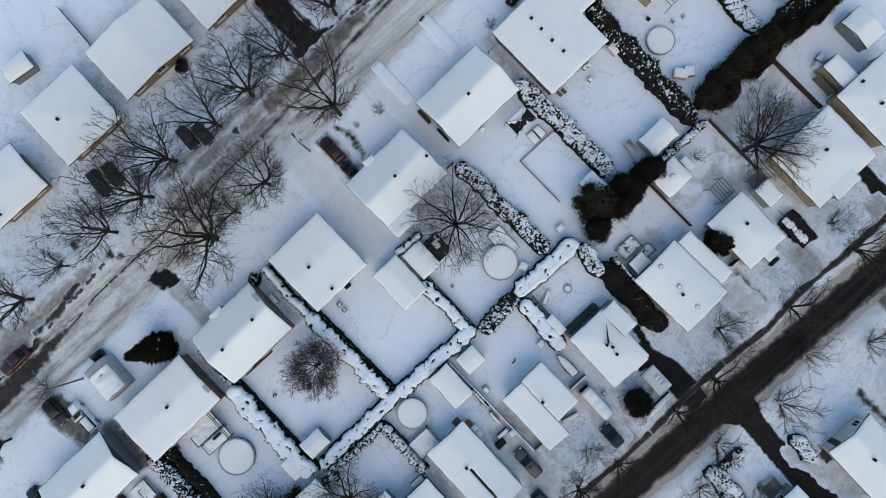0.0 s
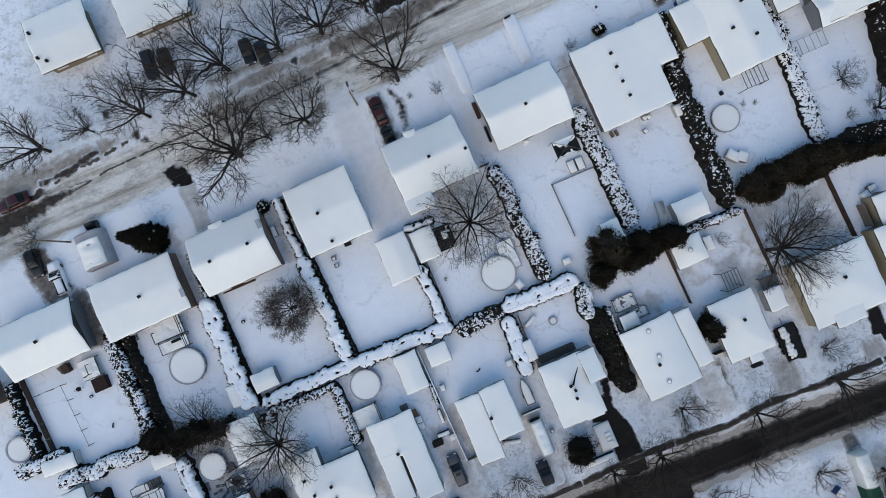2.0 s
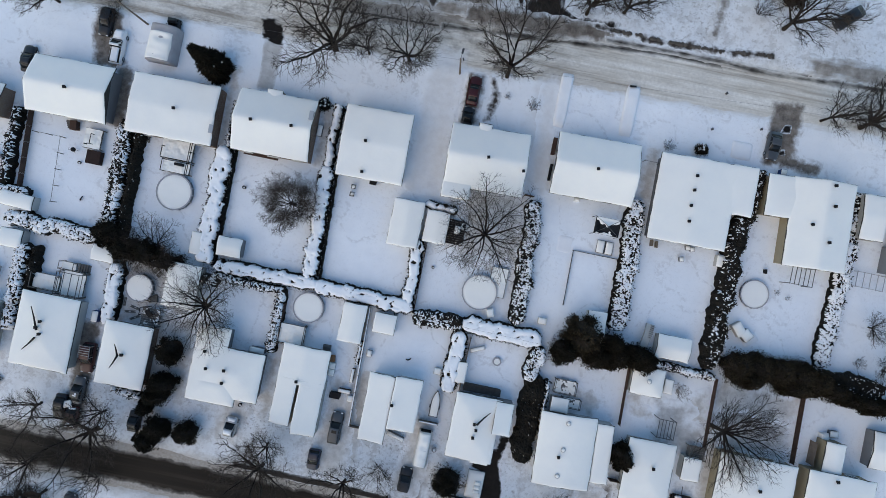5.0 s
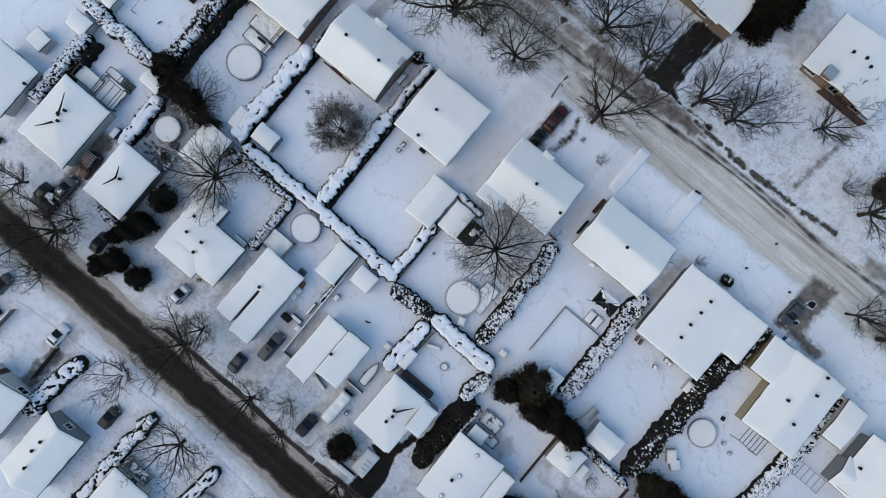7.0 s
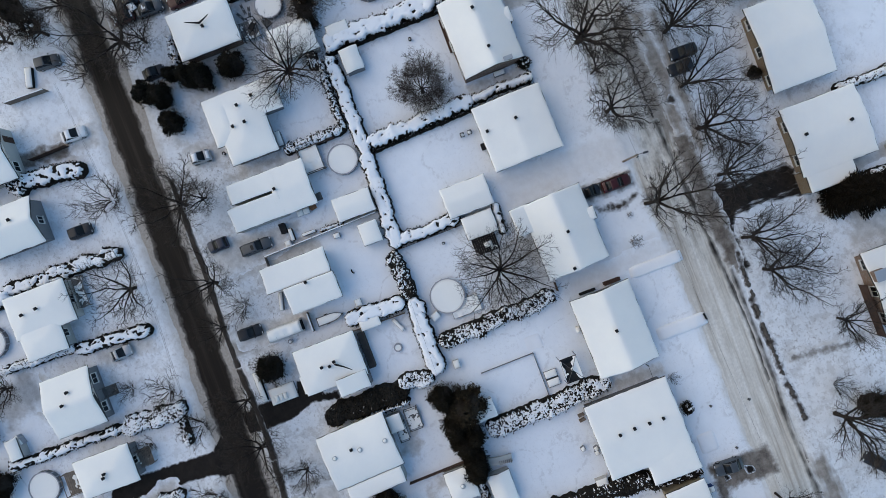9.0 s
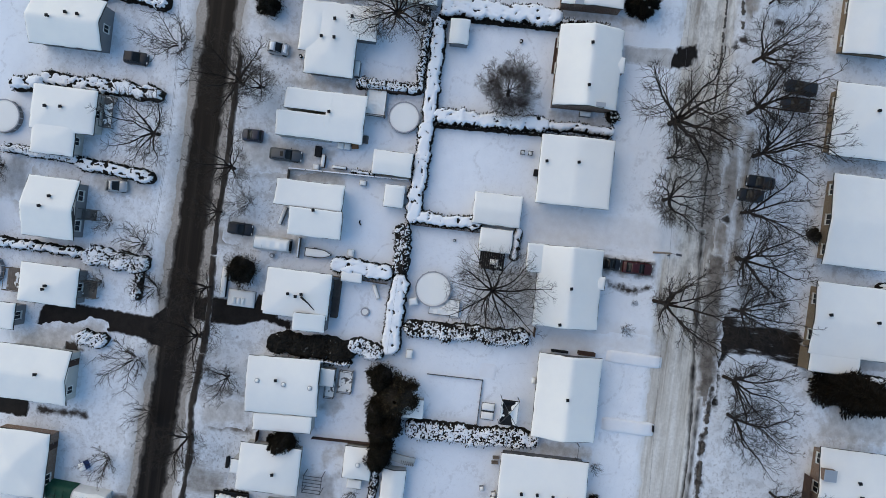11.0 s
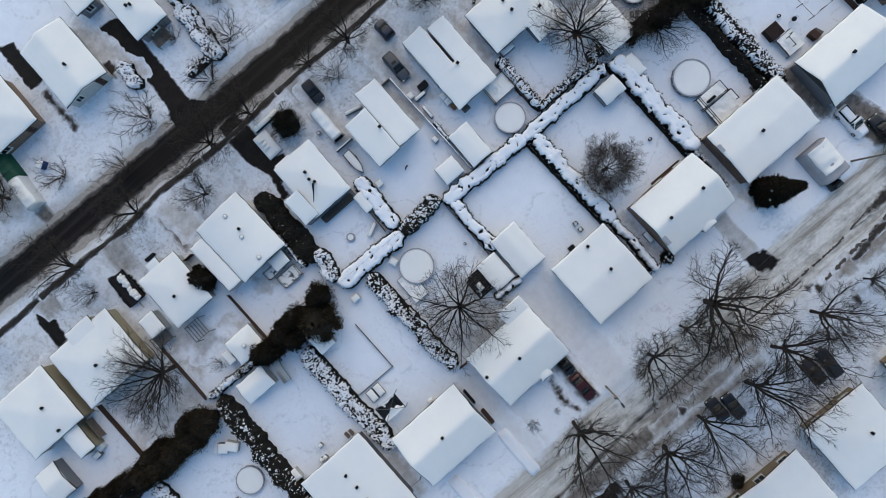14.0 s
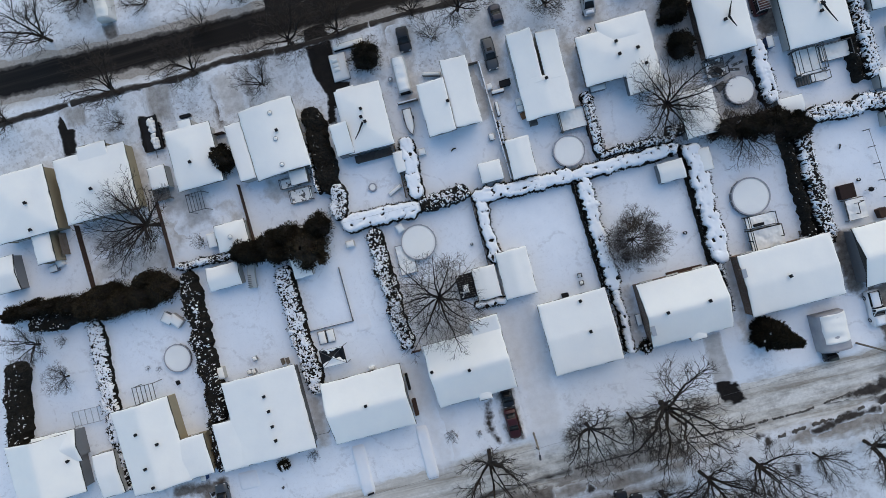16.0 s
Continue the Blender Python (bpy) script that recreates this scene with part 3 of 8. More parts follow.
def bare_tree_mesh(kind, seed):
    """A leafless crown of height and radius about 1 unit = 1 m at full size 10 m tall, 6 m wide; vase, round or shrub."""
    key = (kind, seed)
    if key in tree_meshes:
        return tree_meshes[key]
    rng = random.Random(seed * 77 + len(kind))
    gl, gt = Geo(), Geo()
    if kind == "shrub":
        for k in range(9):
            a = k * math.tau / 9 + rng.uniform(-0.3, 0.3)
            lean = rng.uniform(0.45, 1.0)
            stem = winding(rng, (0.15 * math.cos(a), 0.15 * math.sin(a), -0.2), (math.cos(a) * lean, math.sin(a) * lean, 1.0), rng.uniform(4.0, 5.4), 6, 0.16)
            gt.tube(stem, [0.075 - 0.009 * i for i in range(7)], 4)
            for j in range(9):
                q, d = along(stem, 0.15 + 0.85 * (j + rng.random()) / 9)
                b = winding(rng, q, sideways(rng, d, 1 if j % 2 else -1, 0.4, 0.9, 0.6), rng.uniform(0.9, 2.0), 3, 0.2)
                gt.tube(b, [0.034, 0.026, 0.019, 0.012], 3)
                for z in range(9):
                    q2, d2 = along(b, 0.1 + 0.9 * (z + rng.random()) / 9)
                    spike(gt, rng, q2, sideways(rng, d2, 1 if z % 2 else -1, 0.35, 0.9, 0.7), rng.uniform(0.4, 1.0), 0.020)
    else:
        fork = {"vase": 1.8, "spread": 2.0, "round": 1.4}[kind]
        lean = Vector((rng.uniform(-0.25, 0.25), rng.uniform(-0.25, 0.25), fork))
        gl.tube([(0, 0, -0.3), (0, 0, 0.05), lean * 0.5, lean, lean * 1.12], [0.40, 0.29, 0.23, 0.19, 0.10], 9)
        if kind == "round":
            bare_crown(rng, gl, gt, lean, 13, 4.9, 4.4, 17, 8, 5, 0.11, 0.46, (0.74, 0.90), (0.35, 0.90), 0.72)
        if kind == "spread":
            bare_crown(rng, gl, gt, lean, 13, 7.0, 5.4, 9, 6, 4, 0.11, 0.84, (0.66, 0.98), (0.40, 0.90), 0.80)
        if kind == "vase":
            bare_crown(rng, gl, gt, lean, rng.choice((7, 8)), 6.6, 7.8, 9, 6, 5, 0.18, 1.04, (0.60, 0.96))
    tree_meshes[key] = gl, gt
    made = []
    for g, nm, mt in ((gl, "trunk", BARK), (gt, "crown", TWIG)):
        me = bpy.data.meshes.new(nm)
        me.from_pydata(g.v, [], g.f)
        me.materials.append(mt)
        me.shade_smooth()
        made.append((nm, me))
    tree_meshes[key] = made
    return made


def bare_tree(x, y, radius, tall, kind, seed, turn, label, tilt=(0, 0)):
    top = new("bare_tree" if kind != "shrub" else "bare_shrub")
    top.empty_display_size = 0.5
    sx = radius / {"vase": 6.4, "spread": 7.0, "round": 4.9, "shrub": 4.4}[kind]
    sz = tall / {"vase": 9.5, "spread": 7.5, "round": 6.2, "shrub": 5.6}[kind]
    top.matrix_basis = pose(x, y, 0, tilt[0], tilt[1]) @ pose(0, 0, 0, 0, 0, turn) @ Matrix.Diagonal((sx, sx, sz, 1))
    tagged(top, label, "tree" if kind != "shrub" else "shrub", "bare trees" if kind != "shrub" else "bare shrubs")
    for nm, me in bare_tree_mesh(kind, seed):
        if len(me.vertices) == 0:
            continue
        o = new(nm, me)
        o.parent = top
    return top


# ---- evergreens ----
def sprays(g, rng, place, count, size, slim=0.13):
    """Small pointed fronds; place() gives a point and the way it points."""
    for _ in range(count):
        p, d = place()
        d = (d + Vector((rng.gauss(0, 0.40), rng.gauss(0, 0.40), rng.gauss(0, 0.28)))).normalized()
        u = d.orthogonal().normalized()
        u = Matrix.Rotation(rng.uniform(0, math.tau), 3, d) @ u
        s = size * rng.uniform(0.55, 1.5)
        mid = p + d * s * 0.4
        g.add([p - d * s * 0.15, mid + u * s * slim, p + d * s, mid - u * s * slim], [(0, 1, 2), (0, 2, 3)])


def evergreen(x, y, rx, ry, tall, turn, shape, seed, label, mat=None, name="evergreen_tree", snow=0.0):
    """Cone-shaped spruce or rounded cedar: trunk, and a crown of many fronds round a dark core."""
    top = thing(name, x, y, turn, label, "tree" if tall > 2.5 else "shrub", "evergreens")
    rng = random.Random(seed)
    Geo().tube([(0, 0, -0.2), (0, 0, tall * 0.55), (0, 0, tall * 0.9)], [0.2, 0.13, 0.03], 7).make("trunk", BARK, top)

    def width(f):
        if shape == "cone":
            return max(0.03, (1 - f) ** 0.85) * (0.9 + 0.16 * math.sin(f * 40))
        return max(0.03, (1 - f ** 2.2)) ** 0.62

    def lobed(a, f):
        q = Vector((math.cos(a) * 1.5, math.sin(a) * 1.5, f * 2.2 + seed * 1.7))
        return 1 + 0.42 * noise.noise(q) + 0.26 * noise.noise(q * 2.7)

    # a rounded crown is a crowd of small pointed leaders
    leaders = []
    for _ in range(int(5 + 1.5 * rx * ry) if shape != "cone" else 0):
        a, r = rng.uniform(0, math.tau), 0.88 * math.sqrt(rng.random())
        r *= lobed(a, 0.3)
        high = tall * (1 - 0.55 * min(1.0, r) ** 2) * rng.uniform(0.82, 1.12)
        leaders.append((rx * r * math.cos(a), ry * r * math.sin(a), high, rng.uniform(0.45, 0.85), rng.uniform(-0.25, 0.25), rng.uniform(-0.25, 0.25)))

    def place():
        a = rng.uniform(0, math.tau)
        if leaders and rng.random() < 0.72:
            lx, ly, high, r0, tx, ty = rng.choice(leaders)
            f = rng.random() ** 0.8
            r = r0 * (1 - f) * rng.uniform(0.5, 1.1) + 0.03
            z = high * (0.35 + 0.65 * f)
            return Vector((lx + tx * f + r * math.cos(a), ly + ty * f + r * math.sin(a), z)), Vector((math.cos(a) * 0.8 + tx, math.sin(a) * 0.8 + ty, 0.55))
        f = rng.random() ** (1.45 if shape == "cone" else 0.85)
        r = width(f) * lobed(a, f) * rng.uniform(0.62, 1.02)
        p = Vector((rx * r * math.cos(a), ry * r * math.sin(a), 0.15 + f * (tall - 0.2)))
        return p, Vector((math.cos(a), math.sin(a), 0.25 if shape == "cone" else 0.55))
    g = Geo()
    area = (rx + ry) * tall
    sprays(g, rng, place, int(min(14000, 500 + (330 if shape == "cone" else 480) * area)), 0.50 if shape == "cone" else 0.25, 0.13 if shape == "cone" else 0.17)
    g.make("crown", mat or CEDAR, top)
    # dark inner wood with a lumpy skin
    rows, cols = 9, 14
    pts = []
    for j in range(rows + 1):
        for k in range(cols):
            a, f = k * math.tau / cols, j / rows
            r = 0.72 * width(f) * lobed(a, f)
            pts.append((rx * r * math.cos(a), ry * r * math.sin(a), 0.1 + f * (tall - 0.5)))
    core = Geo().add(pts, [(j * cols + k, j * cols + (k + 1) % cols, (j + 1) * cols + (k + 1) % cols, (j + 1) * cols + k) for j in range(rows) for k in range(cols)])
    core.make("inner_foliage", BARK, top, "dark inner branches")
    if snow > 0:
        s = Geo()
        for _ in range(int(snow * 40 * (rx * ry))):
            p, d = place()
            lump(s, p + Vector((0, 0, 0.15)), rng.uniform(0.10, 0.28), rng)
        tagged(s.make("snow", HEDGE_SNOW, top, "clumps of snow caught in the branches", True), kind="stuff")
    return top


def lump(g, p, r, rng, flat=0.55):
    """A small flattened clod of snow."""
    n = 7
    a0 = rng.uniform(0, math.tau)
    ks = [rng.uniform(0.75, 1.25) for _ in range(n)]
    pts = [p + Vector((math.cos(a0 + k * math.tau / n) * r * ks[k] * q, math.sin(a0 + k * math.tau / n) * r * ks[k] * q, z * r * flat)) for q, z in ((0.75, -0.5), (1.0, 0.0), (0.65, 0.7)) for k in range(n)]
    fs = [(j * n + k, j * n + (k + 1) % n, (j + 1) * n + (k + 1) % n, (j + 1) * n + k) for j in range(2) for k in range(n)]
    g.add(pts, fs + [tuple(range(2 * n, 3 * n)), tuple(range(n - 1, -1, -1))])


# ---- hedges ----
def hedge(x0, y0, x1, y1, wide, tall, cover, seed, label, name="hedge"):
    """A hedge from one end to the other, its outline scalloped by single bushes, with snow lying over a share (cover) of its top."""
    ln = math.hypot(x1 - x0, y1 - y0)
    top = thing(name, x0, y0, math.degrees(math.atan2(y1 - y0, x1 - x0)), label, "hedge", "hedges between the yards")
    rng = random.Random(seed)
    capped = cover > 0.65
    cell = 0.145 if capped else 0.115
    reach = wide / 2 + 0.6
    nu, nv = max(6, int((ln + 0.8) / cell)), max(6, int(2 * reach / cell))

    def n3(a, b, c):
        return noise.noise(Vector((a, b, c)))

    def inside(u, v):
        """How far a place lies inside the outline."""
        off = 0.14 * wide * n3(u * 0.3, seed, 5)
        side = 1 if v > off else -1
        lobe = 0.20 * wide * n3(u * 0.45, seed, side * 3) + min(0.34, 0.24 * wide) * n3(u * 1.25, seed, side * 7) + 0.10 * n3(u * 3.4, v * 3.4, seed + side)
        across = wide / 2 + lobe - abs(v - off)
        end = min(u, ln - u) + 0.25 * n3(v * 1.6, seed, 2 + (u > ln / 2)) + 0.2
        if end < wide / 2:
            across -= (wide / 2 - max(0.0, end)) ** 2 / wide * 1.3
        return min(across, end)

    us = [-0.4 + (ln + 0.8) * i / nu for i in range(nu + 1)]
    vs = [-reach + 2 * reach * j / nv for j in range(nv + 1)]
    leaf, snow = [], []
    for u in us:
        for v in vs:
            s = inside(u, v)
            k = max(0.0, min(1.0, (s + 0.04) / 0.20))
            flat = tall * (0.92 + 0.12 * n3(u * 0.6, seed, 9)) * (0.80 + 0.20 * min(1.0, max(0.0, s) / 0.5))
            bumps = 0.16 * n3(u * 1.7, v * 1.7, seed) + 0.15 * n3(u * 4.0, v * 4.0, seed + 2) + 0.08 * n3(u * 8.0, v * 8.0, seed + 3)
            leaf.append((u, v, -0.15 + (flat + bumps + 0.15) * k))
            # how high the snow stands here
            if capped:
                rim = 0.10 * n3(u * 1.1, v * 1.1, seed + 21) + 0.16 * n3(u * 2.8, v * 2.8, seed + 22) + (0.88 - cover) * 0.6 + (0.07 if v > 0 else 0.0)
                hole = n3(u * 1.0, v * 1.6, seed + 31) + 0.55 * n3(u * 2.6, v * 2.6, seed + 32) + 0.2 * n3(u * 6, v * 6, seed + 33)
                m = min((s - rim) * 1.1, (0.62 - (0.88 - cover) * 1.6 - hole) * 0.6)
                z = flat + max(-0.5, min(0.17, m)) + 0.04 * n3(u * 0.9, v * 0.9, seed + 50)
            else:
                clump = n3(u * 1.3, v * 1.3, seed + 41) * 0.35 + 0.62 * n3(u * 2.9, v * 2.9, seed + 42) + 0.85 * n3(u * 5.6, v * 5.6, seed + 44) + 0.35 * n3(u * 0.4, v * 0.9, seed + 43)
                m = min(clump * 0.5 + (cover - 0.5) * 0.70 + 0.06, s * 1.5 - 0.04)
                z = flat + bumps * 0.5 + max(-0.5, min(0.13, m * 0.9))
            snow.append((u, v, -0.3 + (z + 0.3) * k))
    w = nv + 1
    quads = [(i * w + j, (i + 1) * w + j, (i + 1) * w + j + 1, i * w + j + 1) for i in range(nu) for j in range(nv)]
    body = [q for q in quads if max(leaf[a][2] for a in q) > -0.1]
    g = Geo().add(leaf, body)

    def place():
        for _ in range(30):
            u, v = rng.uniform(0, ln), rng.uniform(-reach, reach)
            s = inside(u, v)
            if -0.02 < s < (0.34 if capped else 9.0):
                break
        side = 1 if v > 0 else -1
        edge = s < 0.34
        return Vector((u, v, tall * (rng.uniform(0.15, 0.85) if edge else 0.86))), Vector((rng.uniform(-0.5, 0.5), side * (0.8 if edge else 0.1), 0.5))
    sprays(g, rng, place, int(ln * (wide + tall) * (26 - 10 * cover)), 0.24, 0.25)
    g.make("foliage", LEAVES, top, "dark dense foliage")
    lying = [q for q in quads if max(snow[a][2] - leaf[a][2] for a in q) > -0.06]
    if lying:
        Geo().add(snow, lying).make("snow", HEDGE_SNOW, top, "lumpy cap of fresh snow", True)
    return top


# ---- patches on the ground ----
def patch(name, pts, mat, z, label, kind="structure", rag=0.25, seed=0, category=""):
    """A thin area that follows the ground and fades into the snow over its rim."""
    px, py = np.array([p[0] for p in pts]), np.array([p[1] for p in pts])
    qx, qy = np.roll(px, -1), np.roll(py, -1)
    grid = 0.17 if mat.name in ("wet_asphalt", "wet_pavement") else 0.24
    xs, ys = np.arange(px.min() - 1.2, px.max() + 1.3, grid), np.arange(py.min() - 1.2, py.max() + 1.3, grid)
    gx_, gy_ = np.meshgrid(xs, ys)
    u, v = gx_[..., None], gy_[..., None]
    ex, ey = qx - px, qy - py
    f = np.clip(((u - px) * ex + (v - py) * ey) / (ex * ex + ey * ey + 1e-9), 0, 1)
    far_ = np.hypot(u - px - f * ex, v - py - f * ey).min(-1)
    cross = ((py > v) != (qy > v)) & (u < px + (v - py) * ex / np.where(np.abs(ey) < 1e-9, 1e-9, ey))
    inside = np.where(cross.sum(-1) % 2 == 1, far_, -far_)
    nx = len(xs)
    heights = np.zeros(inside.shape)
    for b in range(len(ys)):
        for a in range(nx):
            if inside[b, a] > -2.5:
                p = Vector((xs[a], ys[b], seed * 3.7))
                inside[b, a] += rag * (noise.noise(p * 0.5) + 0.6 * noise.noise(p * 1.5))
                heights[b, a] = surface_height(xs[a], ys[b]) + (0.022 + 0.006 * (seed % 9) + (0.06 if mat.name == "wet_pavement" else 0.0) + 0.06) * max(0.0, min(1.0, (inside[b, a] + REACH[mat.name]) / 0.4)) - 0.06
    g = Geo()
    ids, fade = {}, []
    for b in range(len(ys) - 1):
        for a in range(nx - 1):
            on_street = abs(ys[b] - south_mid(xs[a])) < SOUTH_HALF * 0.97
            if inside[b:b + 2, a:a + 2].max() > (0.32 if on_street else -0.05 if name == "slush_spot" else -REACH[mat.name]):
                face = []
                for bb, aa in ((b, a), (b, a + 1), (b + 1, a + 1), (b + 1, a)):
                    if (bb, aa) not in ids:
                        ids[bb, aa] = len(g.v)
                        g.v.append((xs[aa], ys[bb], heights[bb, aa]))
                        fade.append(max(0.0, min(1.0, 0.5 + inside[bb, aa] * 0.5)))
                    face.append(ids[bb, aa])
                g.f.append(tuple(face))
    ob = g.make(name, mat, None, "", True)
    layer = ob.data.attributes.new("fade", "FLOAT", "POINT")
    layer.data.foreach_set("value", fade)
    return tagged(ob, label, category, kind=kind)


def snow_heap(x, y, rx, ry, tall, turn, label="smooth rounded drift of wind-blown snow", mat=None, name="snow_drift", seed=0):
    """A low drift or snow-covered mound."""
    xs, ys = steps(-rx, rx, rx / 9), steps(-ry, ry, ry / 9)

    def h(u, v):
        q = 1 - (abs(u) / rx) ** 6 - (abs(v) / ry) ** 6
        return -0.12 + max(0, q) ** 0.55 * tall * (1 + 0.25 * noise.noise(Vector((u * 0.9 + x, v * 0.9 + y, 0))))
    ob = sheet(name, xs, ys, h, mat or SNOW)
    ob.matrix_basis = pose(x, y, 0, 0, 0, turn)
    return tagged(ob, label, "snow drift", "drifts")


# ---- vehicles ----
PAINTS = {
    "black": material("black_car_paint", (0.008, 0.011, 0.017), 0.45),
    "grey": material("grey_car_paint", (0.085, 0.092, 0.10), 0.35, 0.4),
    "silver": material("silver_car_paint", (0.42, 0.43, 0.44), 0.35, 0.5),
    "white": material("white_car_paint", (0.74, 0.74, 0.74), 0.35),
    "red": material("dark_red_car_paint", (0.045, 0.007, 0.008), 0.35),
    "blue": material("dark_blue_car_paint", (0.015, 0.022, 0.045), 0.3),
}


def loft(g, stations, n=10):
    """A closed hull through (x, half width, z low, z high) stations, with rounded shoulders."""
    pts = []
    for x, w, lo, hi in stations:
        k = min(0.16, (hi - lo) * 0.35)
        sec = ((-w, lo), (-w * 1.0, (lo + hi) / 2), (-w * 0.97, hi - k), (-w * 0.86, hi - k * 0.2), (-w * 0.4, hi), (w * 0.4, hi), (w * 0.86, hi - k * 0.2), (w * 0.97, hi - k), (w, (lo + hi) / 2), (w, lo))
        pts += [(x, y, z) for y, z in sec]
    m = len(stations)
    fs = [(i * n + k, i * n + (k + 1) % n, (i + 1) * n + (k + 1) % n, (i + 1) * n + k) for i in range(m - 1) for k in range(n)]
    return g.add(pts, fs + [tuple(range(n - 1, -1, -1)), tuple(range((m - 1) * n, m * n))])


def wheel(parent, x, y, r=0.33):
    def ring(radius, wide, n=14):
        g = Geo()
        prof = ((radius * 0.55, -wide / 2), (radius * 0.93, -wide / 2), (radius, -wide * 0.3), (radius, wide * 0.3), (radius * 0.93, wide / 2), (radius * 0.55, wide / 2))
        pts = [(x + q * math.cos(k * math.tau / n), y + v, r + q * math.sin(k * math.tau / n)) for q, v in prof for k in range(n)]
        fs = [(i * n + k, i * n + (k + 1) % n, (i + 1) * n + (k + 1) % n, (i + 1) * n + k) for i in range(5) for k in range(n)]
        return g.add(pts, fs)
    t = ring(r, 0.22).make("wheel", RUBBER, parent, "black winter tyre", True)
    g = Geo()
    g.tube([(x, y - 0.10, r), (x, y + 0.10, r)], [r * 0.56, r * 0.56], 12).make("rim", PALE_METAL, t)


def car(x, y, turn, paint, label, long=4.5, wide=1.78, tall=1.45, snow=0.0, boxy=False, pickup=False, rack=False, seed=0, sunroof=False):
    """A parked car, nose towards its own +x."""
    top = thing("pickup_truck" if pickup else "car", x, y, turn, label, "pickup truck" if pickup else "car", "parked cars")
    a, w, p = long / 2, wide / 2, PAINTS[paint]
    b = Geo()
    deck = 0.95 if not pickup else 1.05
    loft(b, [(-a, w * 0.80, 0.42, 0.80), (-a + 0.10, w * 0.93, 0.25, deck - 0.03), (-a * 0.6, w, 0.20, deck + 0.02), (0, w, 0.20, deck), (a * 0.45, w, 0.20, deck - 0.03), (a * 0.82, w * 0.95, 0.22, deck - 0.12), (a - 0.08, w * 0.84, 0.28, deck - 0.24), (a, w * 0.70, 0.38, 0.60)])
    body = b.make("body", p, top, "", True)
    back = -a * 0.93 if boxy else (-a * 0.78 if not pickup else -a * 0.12)
    front = a * 0.40
    c = Geo()
    loft(c, [(back, w * 0.80, deck - 0.1, deck + 0.02), (back + (0.22 if boxy else 0.55 if not pickup else 0.12), w * 0.79, deck - 0.1, tall - 0.05), (front - 0.85, w * 0.79, deck - 0.1, tall - 0.03), (front, w * 0.82, deck - 0.1, deck + 0.01)])
    c.make("cabin_glass", GLASS, top, "dark tinted glass", True)
    r = Geo()
    r0 = back + (0.26 if boxy else 0.60 if not pickup else 0.15)
    loft(r, [(r0, w * 0.70, tall - 0.07, tall - 0.03), (r0 + 0.15, w * 0.72, tall - 0.07, tall), (front - 1.0, w * 0.72, tall - 0.07, tall), (front - 0.82, w * 0.69, tall - 0.07, tall - 0.04)])
    roof = r.make("roof", p, top, "", True)
    for sx in (-1, 1):
        for q in (-0.62, 0.60):
            wheel(top, a * q, sx * (w - 0.10))
        for q0, q1 in ((back + 0.3, r0 + 0.05), (front - 0.1, front - 0.88), ((back + front) / 2, (back + front) / 2)):
            Geo().tube([(q0, sx * w * 0.80, deck), (q1, sx * w * 0.73, tall - 0.03)], [0.045, 0.045], 5).make("pillar", p, body)
        Geo().box(a - 0.12, sx * w * 0.62, 0.58, 0.16, 0.34, 0.14, 0, 0.03).make("headlight", LAMP_CLEAR, top)
        Geo().box(-a + 0.07, sx * w * 0.66, 0.62, 0.12, 0.24, 0.20, 0, 0.03).make("tail_light", LAMP_RED, top)
        Geo().box(front - 0.15, sx * (w + 0.07), deck - 0.04, 0.13, 0.18, 0.12, 0, 0.03).make("wing_mirror", p, top)
    if pickup:
        Geo().box(-a * 0.55, 0, deck - 0.30, a * 0.78, wide * 0.82, 0.36, 0, 0.03).make("bed_liner", RUBBER, top)
    if sunroof:
        Geo().box(front - 1.35, 0, tall - 0.02, 0.42, wide * 0.40, 0.035, 0, 0.01).make("sunroof", GLASS, top, "dark glass sunroof")
    if rack:
        k = Geo()
        for i in range(5):
            k.box(-a * 0.55 + (i - 2) * 0.34, 0, tall + 0.12, 0.07, wide * 0.9, 0.06)
        for sx in (-1, 1):
            k.box(-a * 0.45, sx * wide * 0.42, tall + 0.10, a * 0.9, 0.06, 0.07)
            for q in (-0.85, -0.1):
                k.box(a * q, sx * wide * 0.42, deck - 0.1, 0.06, 0.06, tall - deck + 0.25)
        k.make("ladder_rack", PALE_METAL, top, "pale metal ladder rack")
    if snow > 0:
        rng = random.Random(seed + 5)
        for nm, x0, x1, z in (("roof_snow", r0 + 0.15, front - 1.0, tall), ("bonnet_snow", front + 0.15, a - 0.25, deck - 0.10), ("boot_snow", -a + 0.2, back + 0.2, deck)):
            if x1 - x0 < 0.25 or (nm != "roof_snow" and rng.random() > snow):
                continue
            k = 0.66 * min(1, 0.45 + snow * 0.6)
            sheet(nm, steps(x0, x1, 0.14), steps(-w * k, w * k, 0.14), lambda u, v: z - 0.03 + ((0.12 if not pickup else 0.35) * snow + 0.05 * noise.noise(Vector((u * 3 + x, v * 3, seed)))) * (1 if min(u - x0, x1 - u, w * k - abs(v)) > 0.1 else 0.1), HEDGE_SNOW, top, "thin snow", True, lambda u, v: z - 0.05)
    return top


